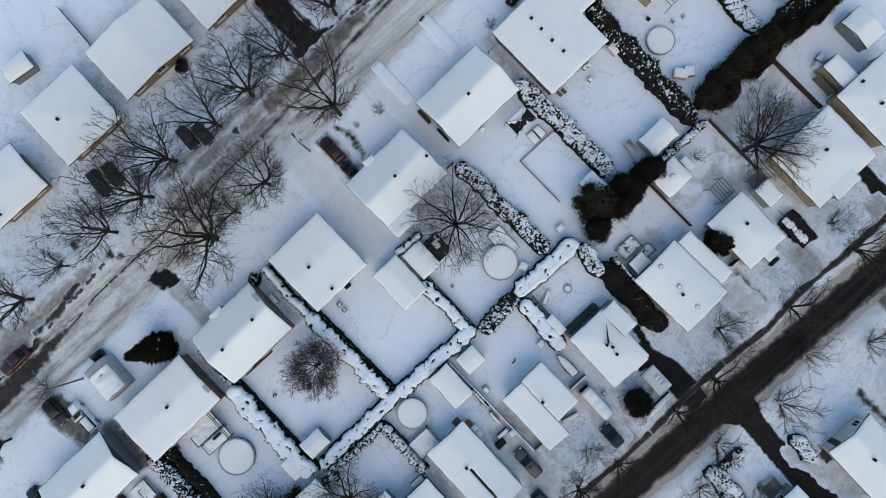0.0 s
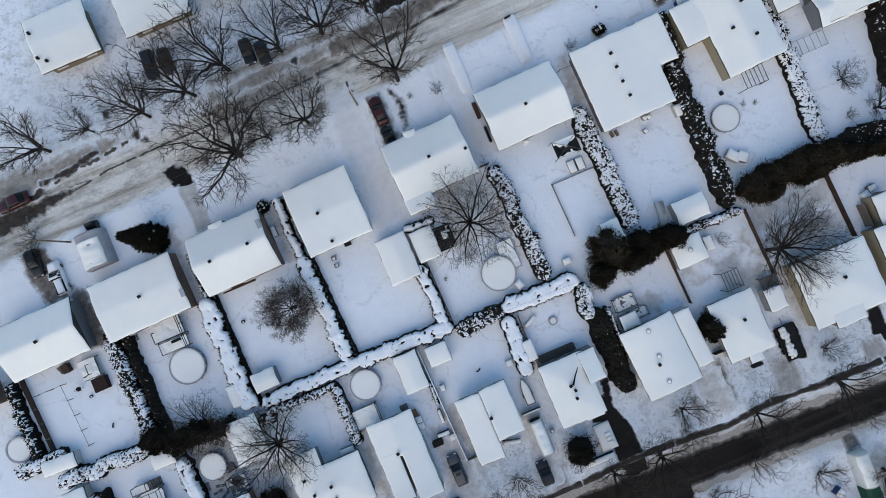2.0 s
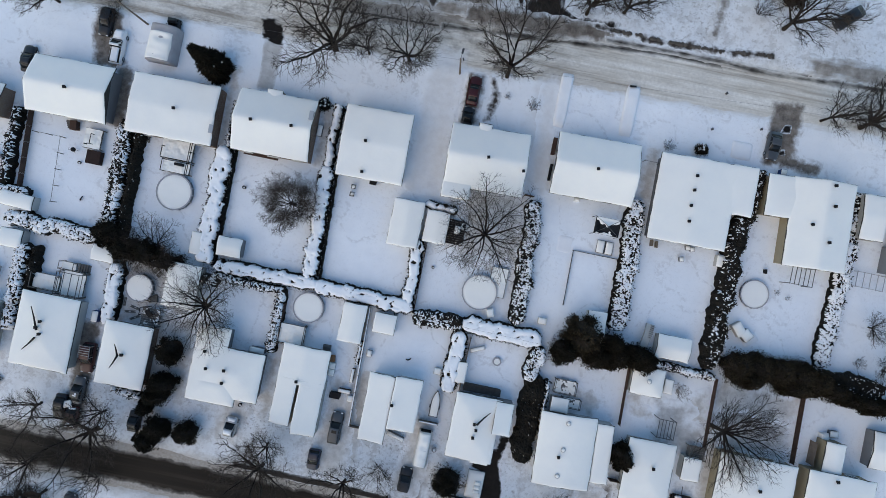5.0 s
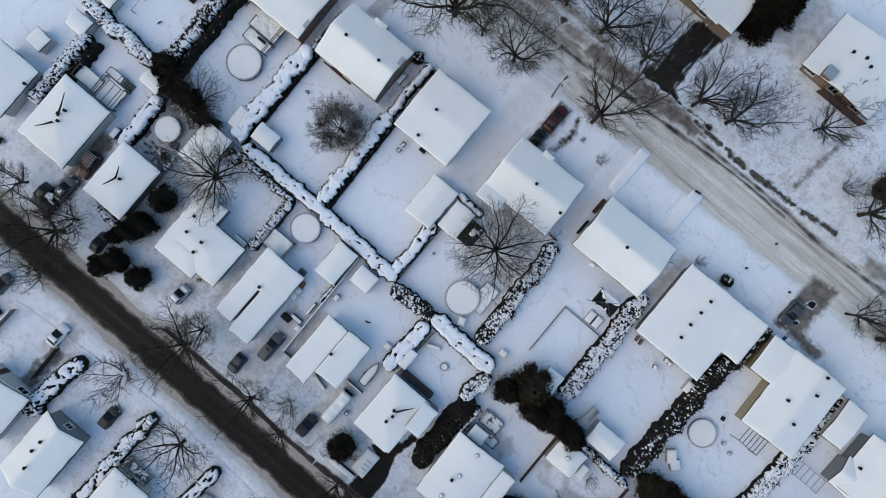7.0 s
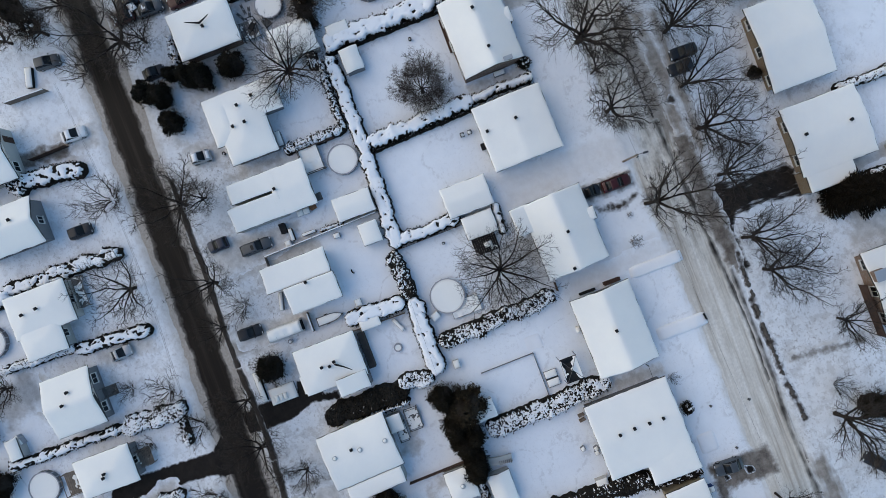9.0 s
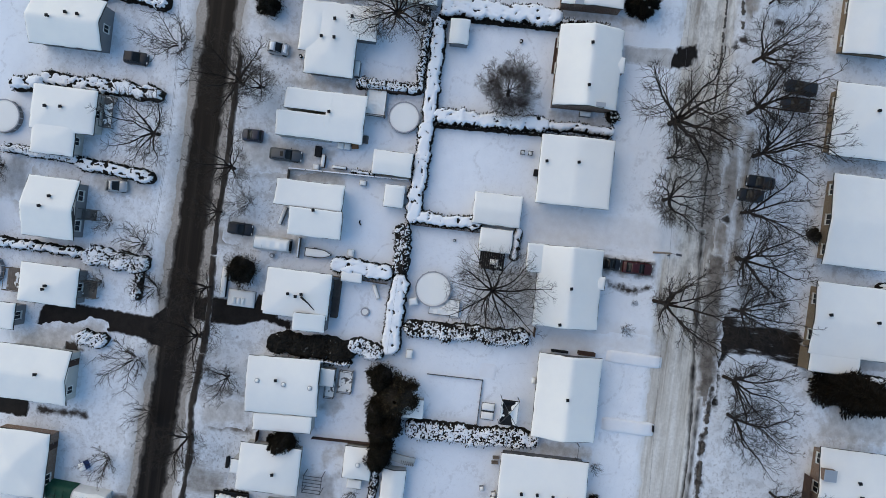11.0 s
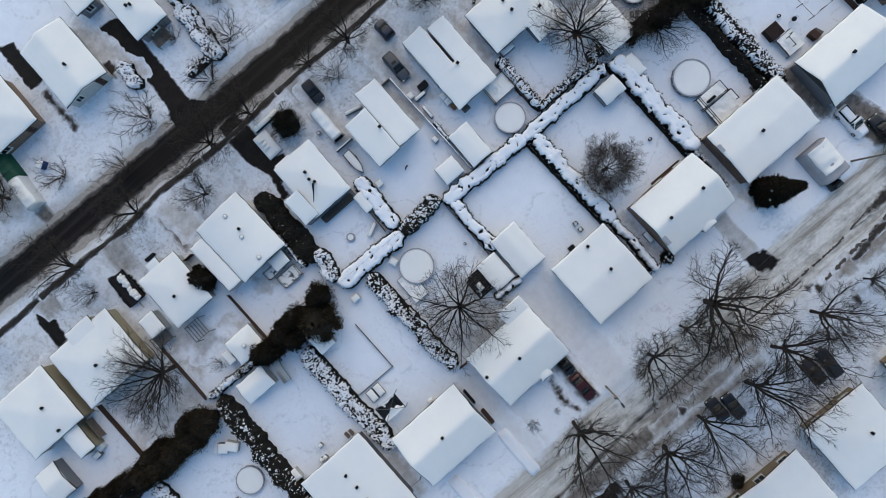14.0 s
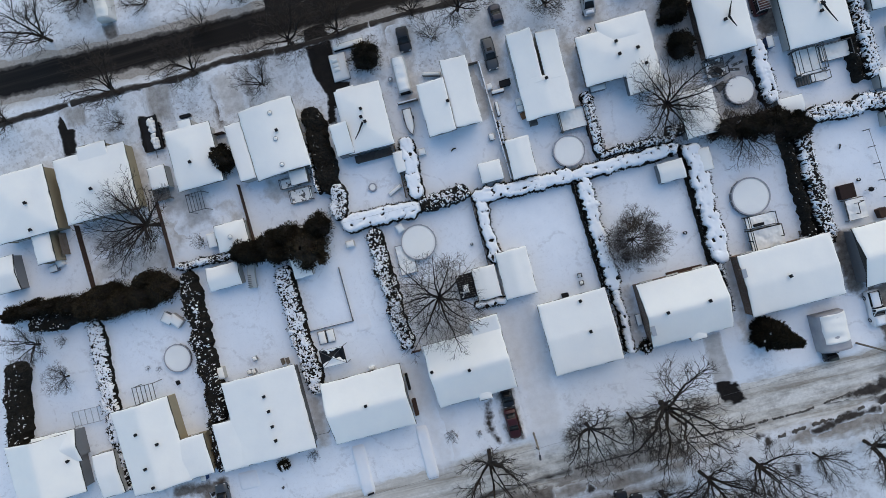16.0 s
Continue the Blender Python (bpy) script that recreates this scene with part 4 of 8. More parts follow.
def covered_heap(x, y, long, wide, tall, turn, mat, label, name="tarp_shelter", patches=None, open_end=False):
    """A tunnel-shaped car shelter with hoops, ends and lying snow."""
    top = thing(name, x, y, turn, label, "car shelter", "car shelters")
    def arch(u, v):
        q = abs(v) / (wide / 2)
        sag = 0.05 * math.cos(u / long * math.tau * 4)
        return tall * (max(0.0, 1 - q ** 3.2)) ** 0.6 * 0.55 + tall * 0.45 * (1 if q < 0.98 else 0) + sag * (1 - q)
    sheet("cover", steps(-long / 2, long / 2, 0.3), steps(-wide / 2, wide / 2, 0.15), arch, mat, top, "", True, lambda u, v: -0.1)
    for i in range(5):
        u = -long / 2 + 0.05 + (long - 0.1) * i / 4
        path = [(u, v, arch(u, v) + 0.02) for v in steps(-wide / 2, wide / 2, wide / 12)]
        Geo().tube(path, [0.035] * len(path), 5).make("hoop", mat, top)
    if patches:
        u0, u1, v0, v1 = patches
        sheet("snow", steps(u0, u1, 0.15), steps(v0, v1, 0.15), lambda u, v: arch(u, v) + 0.10 + 0.16 * noise.noise(Vector((u * 0.8 + x, v * 0.8, 2))) - (0.25 if min(u - u0, u1 - u, v - v0, v1 - v) < 0.05 else 0), ROOF_SNOW, top, "broken sheet of snow", True)
    if open_end:
        # Closed black panel; its colour gives the dark inside of the open end.
        Geo().box(long / 2 + 0.02, 0, 0.0, 0.06, wide * 0.7, tall * 0.72).make("doorway", CLOTH, top, "black panel painted as a shaded open end")
    return top


# ---- pools and yard things ----
def pool(x, y, radius, label, rim=0.16, depth=0.8):
    top = thing("swimming_pool", x, y, 0, label, "pool", "round garden pools")
    n = 48
    def circ(r, z):
        return [(r * math.cos(k * math.tau / n), r * math.sin(k * math.tau / n), z) for k in range(n)]
    def band(rings):
        return [(j * n + k, j * n + (k + 1) % n, (j + 1) * n + (k + 1) % n, (j + 1) * n + k) for j in range(len(rings) - 1) for k in range(n)]
    r1 = [circ(radius, -0.1), circ(radius, depth), circ(radius - 0.05, depth + 0.02), circ(radius - 0.05, depth - 0.4)]
    Geo().add(sum(r1, []), band(r1)).make("wall", GREY_SIDING, top, "grey metal wall", True)
    r2 = [circ(radius + 0.05, depth - 0.03), circ(radius + 0.05, depth + 0.05), circ(radius - rim, depth + 0.05), circ(radius - rim, depth - 0.05)]
    Geo().add(sum(r2, []), band(r2)).make("rim", GREYTARP, top, "dark rim partly bare of snow", False)
    for k in range(16):
        a = k * math.tau / 16
        Geo().box(math.cos(a) * (radius + 0.05), math.sin(a) * (radius + 0.05), -0.1, 0.1, 0.16, depth + 0.12, a).make("post", PALE_METAL, top)
    g = Geo()
    rings = [circ(radius - rim * (0.75 if j == 0 else 1) - j * (radius - rim) / 12, 0) for j in range(12)]
    pts = []
    for j, rg in enumerate(rings):
        for px, py, _ in rg:
            pts.append((px, py, depth - 0.05 + (0.06 if j > 0 else -0.02) + 0.03 * noise.noise(Vector((px * 0.7 + x, py * 0.7 + y, 0)))))
    g.add(pts, band(rings) + [tuple(11 * n + k for k in range(n))])
    g.make("snow", ROOF_SNOW, top, "smooth round sheet of snow", True)
    return top


def board_fence(x0, y0, x1, y1, tall, mat, label, gap=2.4, wide=0.1, snow=False, name="fence", solid=True):
    ln = math.hypot(x1 - x0, y1 - y0)
    top = thing(name, x0, y0, math.degrees(math.atan2(y1 - y0, x1 - x0)), label, "fence", "garden fences")
    n = max(1, round(ln / gap))
    for i in range(n + 1):
        Geo().box(ln * i / n, 0, -0.15, 0.11, 0.11, tall + 0.25).make("post", mat, top)
    for i in range(n):
        a, b = ln * i / n + 0.06, ln * (i + 1) / n - 0.06
        if solid:
            g = Geo()
            k = max(2, int((b - a) / 0.2))
            line = []
            for j in range(k):
                q0, q1 = a + (b - a) * j / k + 0.01, a + (b - a) * (j + 1) / k - 0.01
                line += [(q0, 0.012), (q0, 0.028), (q1, 0.028), (q1, 0.012)]
            prof = line + [(q, -v) for q, v in reversed(line)]
            m_ = len(prof)
            g.add([(q, v, z) for z in (0.02, tall) for q, v in prof], [(i_, (i_ + 1) % m_, m_ + (i_ + 1) % m_, m_ + i_) for i_ in range(m_)] + [tuple(range(m_, 2 * m_))])
            g.make("panel", mat, top)
        else:
            g = Geo()
            for z in (tall - 0.1,):
                g.tube([(a, 0, z), (b, 0, z)], [0.03, 0.03], 5)
            g.make("rail", mat, top)
    if snow:
        sheet("snow", steps(0, ln, 0.3), [-0.09, -0.05, 0, 0.05, 0.09], lambda u, v: tall + 0.02 + 0.07 * (1 - (v / 0.09) ** 2) * (0.7 + 0.5 * noise.noise(Vector((u + x0, y0, 0)))), HEDGE_SNOW, top, "strip of snow on the rail", True, lambda u, v: tall - 0.01)
    return top


def pergola(x, y, wide, deep, tall, turn, label, beams=6, mat=None, name="pergola"):
    top = thing(name, x, y, turn, label, "pergola")
    mat = mat or DARKWOOD
    for sx in (-1, 1):
        for sy in (-1, 1):
            Geo().box(sx * wide / 2, sy * deep / 2, -0.15, 0.1, 0.1, tall + 0.15).make("post", mat, top)
        Geo().box(0, sx * deep / 2, tall, wide + 0.2, 0.08, 0.12).make("beam", mat, top)
    for i in range(beams):
        Geo().box(-wide / 2 + wide * i / (beams - 1), 0, tall + 0.12, 0.07, deep + 0.2, 0.1).make("slat", mat, top)
    return top


def deck(x, y, wide, deep, tall, turn, label, rail=True, snowy=0.6, mat=None, name="deck", runs=()):
    """A raised wooden platform of boards with posts, rail and lying snow."""
    top = thing(name, x, y, turn, label, "deck", "decks behind the houses")
    mat = mat or DECK
    n = max(3, int(deep / 0.32))
    for i in range(n):
        Geo().box(0, -deep / 2 + deep * (i + 0.5) / n, tall - 0.04, wide, deep / n - 0.02, 0.04, 0, 0.006).make("board", mat, top)
    for sx in (-1, 1):
        for sy in (-1, 1):
            Geo().box(sx * (wide / 2 - 0.07), sy * (deep / 2 - 0.07), -0.15, 0.12, 0.12, tall + (1.05 if rail else 0.1)).make("post", mat, top)
    for run in runs:
        for (ax, ay), (bx, by) in zip(run, run[1:]):
            ln = math.hypot(bx - ax, by - ay)
            n = max(1, round(ln / 1.3))
            for i in range(n + 1):
                Geo().box(ax + (bx - ax) * i / n, ay + (by - ay) * i / n, tall - 0.3, 0.1, 0.1, 1.25).make("post", CLOTH, top)
            Geo().box((ax + bx) / 2, (ay + by) / 2, tall + 0.9, ln, 0.10, 0.06, math.atan2(by - ay, bx - ax)).make("hand_rail", CLOTH, top, "dark wet rail")
    if rail:
        for sx in (-1, 1):
            Geo().box(sx * (wide / 2 - 0.07), 0, tall + 0.85, 0.09, deep, 0.06).make("hand_rail", mat, top)
        Geo().box(0, -(deep / 2 - 0.07), tall + 0.85, wide, 0.09, 0.06).make("hand_rail", mat, top)
    if snowy > 0:
        sheet("snow", steps(-wide / 2 + 0.08, wide / 2 - 0.08, 0.15), steps(-deep / 2 + 0.08, deep / 2 - 0.08, 0.15), lambda u, v: tall + (snowy - 0.5) * 0.25 + 0.13 * noise.noise(Vector((u * 1.1 + x, v * 1.1 + y, 1))) + 0.09 * noise.noise(Vector((u * 3.1 + x, v * 3.1 + y, 4))), ROOF_SNOW, top, "patchy snow", True)
    return top


def steps_to_door(x, y, wide, turn, label, n=4, mat=None):
    top = thing("door_steps", x, y, turn, label, "steps")
    for i in range(n):
        Geo().box(0, -0.28 * i, -0.15, wide, 0.28, 0.15 + 0.17 * (n - i), 0, 0.01).make("step", mat or DECK, top)
    return top


def torn_canopy(x, y, wide, deep, tall, turn, label):
    """A garden canopy frame: black cloth hanging in the middle, pale snow caught at the sides."""
    top = thing("garden_canopy", x, y, turn, label, "canopy")
    for sx in (-1, 1):
        for sy in (-1, 1):
            Geo().tube([(sx * wide / 2, sy * deep / 2, -0.15), (sx * wide / 2, sy * deep / 2, tall)], [0.05, 0.05], 6).make("post", METAL, top)
            Geo().tube([(sx * wide / 2, sy * deep / 2, tall), (0, 0, tall + 0.5)], [0.035, 0.035], 6).make("rafter", METAL, top)
    def cloth(u, v):
        q = max(abs(u) / (wide / 2), abs(v) / (deep / 2))
        return tall + 0.45 * (1 - q) - 0.25 * math.sin(max(0, 1 - q) * math.pi) + 0.03 * noise.noise(Vector((u * 2, v * 2, 0)))
    sheet("cloth", steps(-wide / 2, wide / 2, 0.12), steps(-deep / 2, deep / 2, 0.12), cloth, CLOTH, top, "sagging black cloth roof", True, lambda u, v: cloth(u, v) - 0.05)
    def lying(u, v):
        a, b = abs(u) / (wide / 2), v / (deep / 2)
        k = max(b - 0.10 - 0.55 * a ** 2, -b - 0.55 - 0.5 * a) + 0.35 * noise.noise(Vector((u * 1.6 + x, v * 1.6, 0)))
        return cloth(u, v) + max(-0.12, min(0.08, k * 0.5)) - (0.1 if a > 0.93 or abs(b) > 0.95 else 0)
    sheet("snow", steps(-wide / 2, wide / 2, 0.1), steps(-deep / 2, deep / 2, 0.1), lying, ROOF_SNOW, top, "snow lying in the sagging cloth", True)
    return top


def patio_set(x, y, turn, label):
    top = thing("patio_sofa", x, y, turn, label, "garden furniture")
    Geo().box(-0.7, 0, -0.1, 1.1, 1.9, 0.5).make("seat", METAL, top)
    Geo().box(0.55, 0, -0.1, 1.2, 1.9, 0.5).make("table", METAL, top)
    for u in (-0.75, 0.55):
        sheet("snow", steps(u - 0.52, u + 0.52, 0.13), steps(-0.9, 0.9, 0.15), lambda a, b: 0.42 + 0.16 * max(0, 1 - ((a - u) / 0.54) ** 4) * max(0, 1 - (b / 0.93) ** 4), ROOF_SNOW, top, "thick cushion of snow", True, lambda a, b: 0.38)
    return top


def chair(x, y, turn, label, mat=None):
    """A slatted garden chair."""
    top = thing("garden_chair", x, y, turn, label, "chair", "garden chairs")
    mat = mat or METAL
    Geo().box(0, 0, 0.38, 0.6, 0.6, 0.06).make("seat", mat, top)
    for i in range(4):
        Geo().box(-0.22 + 0.15 * i, 0.32, 0.4, 0.08, 0.05, 0.6).make("slat", mat, top)
    for sx in (-1, 1):
        for sy in (-1, 1):
            Geo().box(sx * 0.26, sy * 0.26, -0.12, 0.05, 0.05, 0.52).make("leg", mat, top)
        Geo().box(sx * 0.3, 0, 0.6, 0.07, 0.6, 0.04).make("armrest", mat, top)
    lumpy = Geo()
    lump(lumpy, Vector((0, -0.02, 0.48)), 0.3, random.Random(3))
    lumpy.make("snow", ROOF_SNOW, top, "clod of snow on the seat", True)
    return top


def bin_box(x, y, wide, deep, tall, turn, label, mat, name="storage_box", snow=True, group="", z=0.0):
    top = thing(name, x, y, turn, label, name.replace("_", " "), group, z)
    Geo().box(0, 0, -0.12, wide, deep, tall + 0.12, 0, 0.04).make("body", mat, top)
    lid = Geo().box(0, 0, tall, wide + 0.08, deep + 0.08, 0.06, 0, 0.02).make("lid", mat, top)
    if snow:
        sheet("snow", steps(-wide / 2, wide / 2, wide / 8), steps(-deep / 2, deep / 2, deep / 8), lambda u, v: tall + 0.07 + 0.14 * max(0.02, (1 - (2 * abs(u) / wide) ** 4) * (1 - (2 * abs(v) / deep) ** 4)), ROOF_SNOW, lid, "pillow of snow", True, lambda u, v: tall + 0.05)
    return top


def garden_pot(x, y, r, tall, label, name="garden_pot", mat=None):
    """A round tub, wider at its rim, with snow lying in it."""
    top = thing(name, x, y, 0, label, name.replace("_", " "))
    n = 16
    rings = [(r * 0.72, -0.1), (r, tall), (r * 0.86, tall), (r * 0.80, tall * 0.6)]
    pts = [(q * math.cos(k * math.tau / n), q * math.sin(k * math.tau / n), z) for q, z in rings for k in range(n)]
    Geo().add(pts, [(j * n + k, j * n + (k + 1) % n, (j + 1) * n + (k + 1) % n, (j + 1) * n + k) for j in range(3) for k in range(n)] + [tuple(range(3 * n, 4 * n))]).make("tub", mat or CLOTH, top, "", True)
    g = Geo()
    lump(g, Vector((r * 0.12, -r * 0.12, tall * 0.85)), r * 0.62, random.Random(int(x * 10)), 0.3)
    g.make("snow", HEDGE_SNOW, top, "snow lying in the tub", True)
    return top


def kettle_grill(x, y, turn, label):
    """A round grill on three legs with a side handle."""
    top = thing("kettle_grill", x, y, turn, label, "grill")
    n = 14
    pts = [(0.34 * q * math.cos(k * math.tau / n), 0.34 * q * math.sin(k * math.tau / n), z) for q, z in ((0.4, 0.45), (0.9, 0.6), (1.0, 0.75), (0.85, 0.92), (0.35, 1.02)) for k in range(n)]
    Geo().add(pts, [(j * n + k, j * n + (k + 1) % n, (j + 1) * n + (k + 1) % n, (j + 1) * n + k) for j in range(4) for k in range(n)] + [tuple(range(4 * n, 5 * n))]).make("bowl", CLOTH, top, "", True)
    for k in range(3):
        a = k * math.tau / 3
        Geo().tube([(0.4 * math.cos(a), 0.4 * math.sin(a), -0.1), (0.22 * math.cos(a), 0.22 * math.sin(a), 0.6)], [0.025, 0.025], 5).make("leg", METAL, top)
    Geo().tube([(-0.3, 0.12, 0.8), (-0.62, 0.14, 0.8), (-0.62, -0.14, 0.8), (-0.3, -0.12, 0.8)], [0.025] * 4, 5).make("handle", METAL, top)
    return top


def slat_frame(x, y, wide, deep, turn, label, slats=5, z=0.04, name="pallet"):
    """Slats nailed over two bearers."""
    top = thing(name, x, y, turn, label, name.replace("_", " "), "", z)
    for sy in (-1, 1):
        Geo().box(0, sy * deep * 0.38, 0, wide, 0.09, 0.10).make("bearer", DECK, top)
    for i in range(slats):
        Geo().box(-wide / 2 + wide * (i + 0.5) / slats, 0, 0.10, wide / slats * 0.62, deep, 0.03).make("slat", DECK, top)
    return top


def half_tyre(x, y, turn, label):
    """A tyre that stands half sunk in the snow, leaning over."""
    top = thing("old_tyre", x, y, turn, label, "tyre")
    arc = [(0.32 * math.cos(k * math.pi / 12), 0.10 * math.sin(k * math.pi / 12), 0.02 + 0.32 * math.sin(k * math.pi / 12)) for k in range(13)]
    Geo().tube(arc, [0.07 + 0.03 * math.sin(k * math.pi / 12) for k in range(13)], 7).make("tread", RUBBER, top, "", True)
    return top


def ribbed_panel(x, y, wide, long, turn, label):
    """A bowed pale panel on edge with ribs across it and snow along its top."""
    top = thing("garden_slide", x, y, turn, label, "garden slide", "", 0.0)
    sheet("bed", steps(-wide / 2, wide / 2, 0.08), steps(-long / 2, long / 2, 0.2), lambda u, v: 1.25 - 0.28 * (v / long * 2) ** 2 + 0.5 * (u / wide) ** 2, PALE_SIDING, top, "", True, lambda u, v: 0.9 - 0.28 * (v / long * 2) ** 2)
    for i in range(7):
        v = -0.1 + i * 0.28
        Geo().box(wide * 0.32, v, 0.95, wide * 0.5, 0.07, 0.42).make("rib", METAL, top)
    for v in (-long * 0.4, long * 0.4):
        Geo().box(0, v, -0.1, wide * 0.7, 0.09, 1.1).make("leg", METAL, top)
    return top


def boat(x, y, long, wide, turn, label):
    top = thing("boat", x, y, turn, label, "boat")
    xs = steps(-1, 1, 0.1)
    prof = lambda q: wide / 2 * (1 if q < 0 else max(0.0, 1 - q ** 2.2))
    pts, fs = [], []
    for q in xs:
        w = max(0.04, prof(q))
        pts += [(q * long / 2, 0, 0.15), (q * long / 2, -w * 0.8, 0.35), (q * long / 2, -w, 0.85), (q * long / 2, w, 0.85), (q * long / 2, w * 0.8, 0.35)]
    n = 5
    for i in range(len(xs) - 1):
        fs += [(i * n + k, i * n + (k + 1) % n, (i + 1) * n + (k + 1) % n, (i + 1) * n + k) for k in range(n)]
    Geo().add(pts, fs + [tuple(range(n))]).make("hull", GREY_SIDING, top, "grey hull", True)
    g = Geo()
    path = [(q * long / 2, max(0.04, prof(q)), 0.88) for q in xs]
    g.tube(path, [0.05] * len(path), 5).tube([(a, -b, c) for a, b, c in path], [0.05] * len(path), 5)
    g.make("gunwale", METAL, top)
    sheet("snow", [q * long / 2 * 0.93 for q in xs], steps(-1, 1, 0.2), lambda u, v: 0.86, ROOF_SNOW, top, "snow filling the hull", True)
    sn = top.children[-1]
    for vt in sn.data.vertices:
        q = vt.co.x / (long / 2)
        vt.co.z = 0.84 + 0.16 * (1 - vt.co.y ** 2)
        vt.co.y *= max(0.03, prof(q)) * 0.9
    for sx in (-1, 1):
        wheel(top, -long * 0.15, sx * wide * 0.52, 0.26)
    return top


def trailer(x, y, long, wide, turn, label, lumps=4):
    """A flat black trailer with clods of snow in a row on it."""
    top = thing("trailer", x, y, turn, label, "trailer")
    Geo().box(0, 0, 0.45, long, wide, 0.12).make("bed", CLOTH, top, "black trailer bed")
    for sx in (-1, 1):
        Geo().box(0, sx * wide / 2, 0.5, long, 0.06, 0.4).make("side_board", CLOTH, top)
        for q in (-0.2, 0.2):
            wheel(top, q * long, sx * (wide / 2 + 0.12), 0.3)
    Geo().tube([(long / 2, 0, 0.5), (long / 2 + 1.2, 0, 0.45)], [0.05, 0.05], 6).make("draw_bar", METAL, top)
    for i in range(lumps):
        s = Geo()
        rng = random.Random(i)
        c = Vector((-long * 0.36 + i * long * 0.24, wide * 0.12, 0.68))
        for _ in range(9):
            lump(s, c + Vector((rng.uniform(-0.5, 0.5), rng.uniform(-0.4, 0.4), 0)), rng.uniform(0.25, 0.45), rng)
        s.make("snow", ROOF_SNOW, top, "block of snow", True)
    return top


def street_lamp(x, y, tall, reach, turn, label, name="street_lamp"):
    top = thing(name, x, y, turn, label, "street lamp", "street lamps")
    Geo().tube([(0, 0, -0.2), (0, 0, tall * 0.5), (0, 0, tall)], [0.15, 0.13, 0.11], 9).make("pole", WOOD, top, "weathered wooden pole")
    Geo().tube([(0, 0, tall - 0.4), (reach * 0.5, 0, tall + 0.1), (reach, 0, tall + 0.15)], [0.04, 0.035, 0.03], 6).make("arm", METAL, top)
    Geo().box(reach + 0.25, 0, tall + 0.05, 0.75, 0.28, 0.14, 0, 0.04).make("lamp_head", METAL, top)
    return top


def wire_line(points, label, sag=0.5, r=0.012):
    top = thing("overhead_wire", *points[0][:2], 0, label, "cable", "overhead wires")
    o = Vector((*points[0][:2], 0))
    for a, b in zip(points, points[1:]):
        path = []
        for i in range(13):
            f = i / 12
            p = Vector(a).lerp(Vector(b), f) - o
            p.z -= sag * 4 * f * (1 - f)
            path.append(p)
        Geo().tube(path, [r] * 13, 4).make("span", METAL, top)
    return top


# ---- ground and streets ----
def north_mid(x):
    return 31.2 + 0.035 * x


def south_mid(x):
    return -41.6 - 0.028 * x - 0.00035 * (x - 5) ** 2 + 0.6


NORTH_HALF, SOUTH_HALF = 3.4, 3.3


def ground_height(x, y):
    if abs(x) > 130 or abs(y) > 130:
        return -0.06
    z = 0.05 * noise.noise(Vector((x * 0.16, y * 0.16, 1))) + 0.03 * noise.noise(Vector((x * 0.5, y * 0.5, 2))) + 0.012 * noise.noise(Vector((x * 1.6, y * 1.6, 3)))
    for mid, half, bank in ((north_mid(x), NORTH_HALF, 0.10), (south_mid(x), SOUTH_HALF, 0.12)):
        edge = abs(y - mid) - half + 0.6 * noise.noise(Vector((x * 0.35, y * 0.1, 4))) + 0.25 * noise.noise(Vector((x * 1.1, y * 0.3, 8)))
        if edge < 2.6:
            z += bank * max(0.0, math.sin(max(0.0, edge) / 2.6 * math.pi)) * (0.7 + 0.6 * noise.noise(Vector((x * 0.8, y * 0.8, 6))))
            k = max(0.0, min(1.0, (edge + 1.0) / 1.4))
            z = -0.16 + (z + 0.16) * k * k * (3 - 2 * k)
    return z


def surface_height(x, y):
    """The ground, or the street where it lies higher."""
    z = ground_height(x, y)
    for mid, half in ((north_mid(x), NORTH_HALF), (south_mid(x), SOUTH_HALF)):
        v = (y - mid) / half
        if abs(v) < 1.1:
            z = max(z, -0.03 + 0.03 * (1 - v * v))
    return z


far = [-2400, -900, -400, -220]
gx = far + steps(-130, 130, 0.8) + [-v for v in reversed(far)]
gy = far + steps(-130, 130, 0.8) + [-v for v in reversed(far)]


tagged(sheet("ground", gx, gy, ground_height, ground_material()), "snow covered ground with soft drifts", kind="structure")


def street(name, mid, half, mat, label, z):
    xs = far + steps(-130, 130, 1.0) + [-v for v in reversed(far)]
    vs = steps(-1.12, 1.12, 0.14)
    pts = [(x, mid(max(-130, min(130, x))) + v * half, z + 0.03 * (1 - v * v)) for v in vs for x in xs]
    nx = len(xs)
    fs = [(j * nx + i, j * nx + i + 1, (j + 1) * nx + i + 1, (j + 1) * nx + i) for j in range(len(vs) - 1) for i in range(nx - 1)]
    ob = Geo().add(pts, fs).make(name, mat, None, "", True)
    uv = ob.data.uv_layers.new(name="across")
    across = [(p[0] * 0.01, v) for v, row in zip(vs, range(len(vs))) for p in pts[row * nx:(row + 1) * nx]]
    for loop in ob.data.loops:
        uv.data[loop.index].uv = across[loop.vertex_index]
    return tagged(ob, label, kind="structure")


street("road_south", south_mid, SOUTH_HALF, road_material(SOUTH_HALF), "wet black tarmac road cleared of snow", -0.03)
street("road_north", north_mid, NORTH_HALF, street_material(), "street of packed dirty snow with wheel tracks", -0.03)


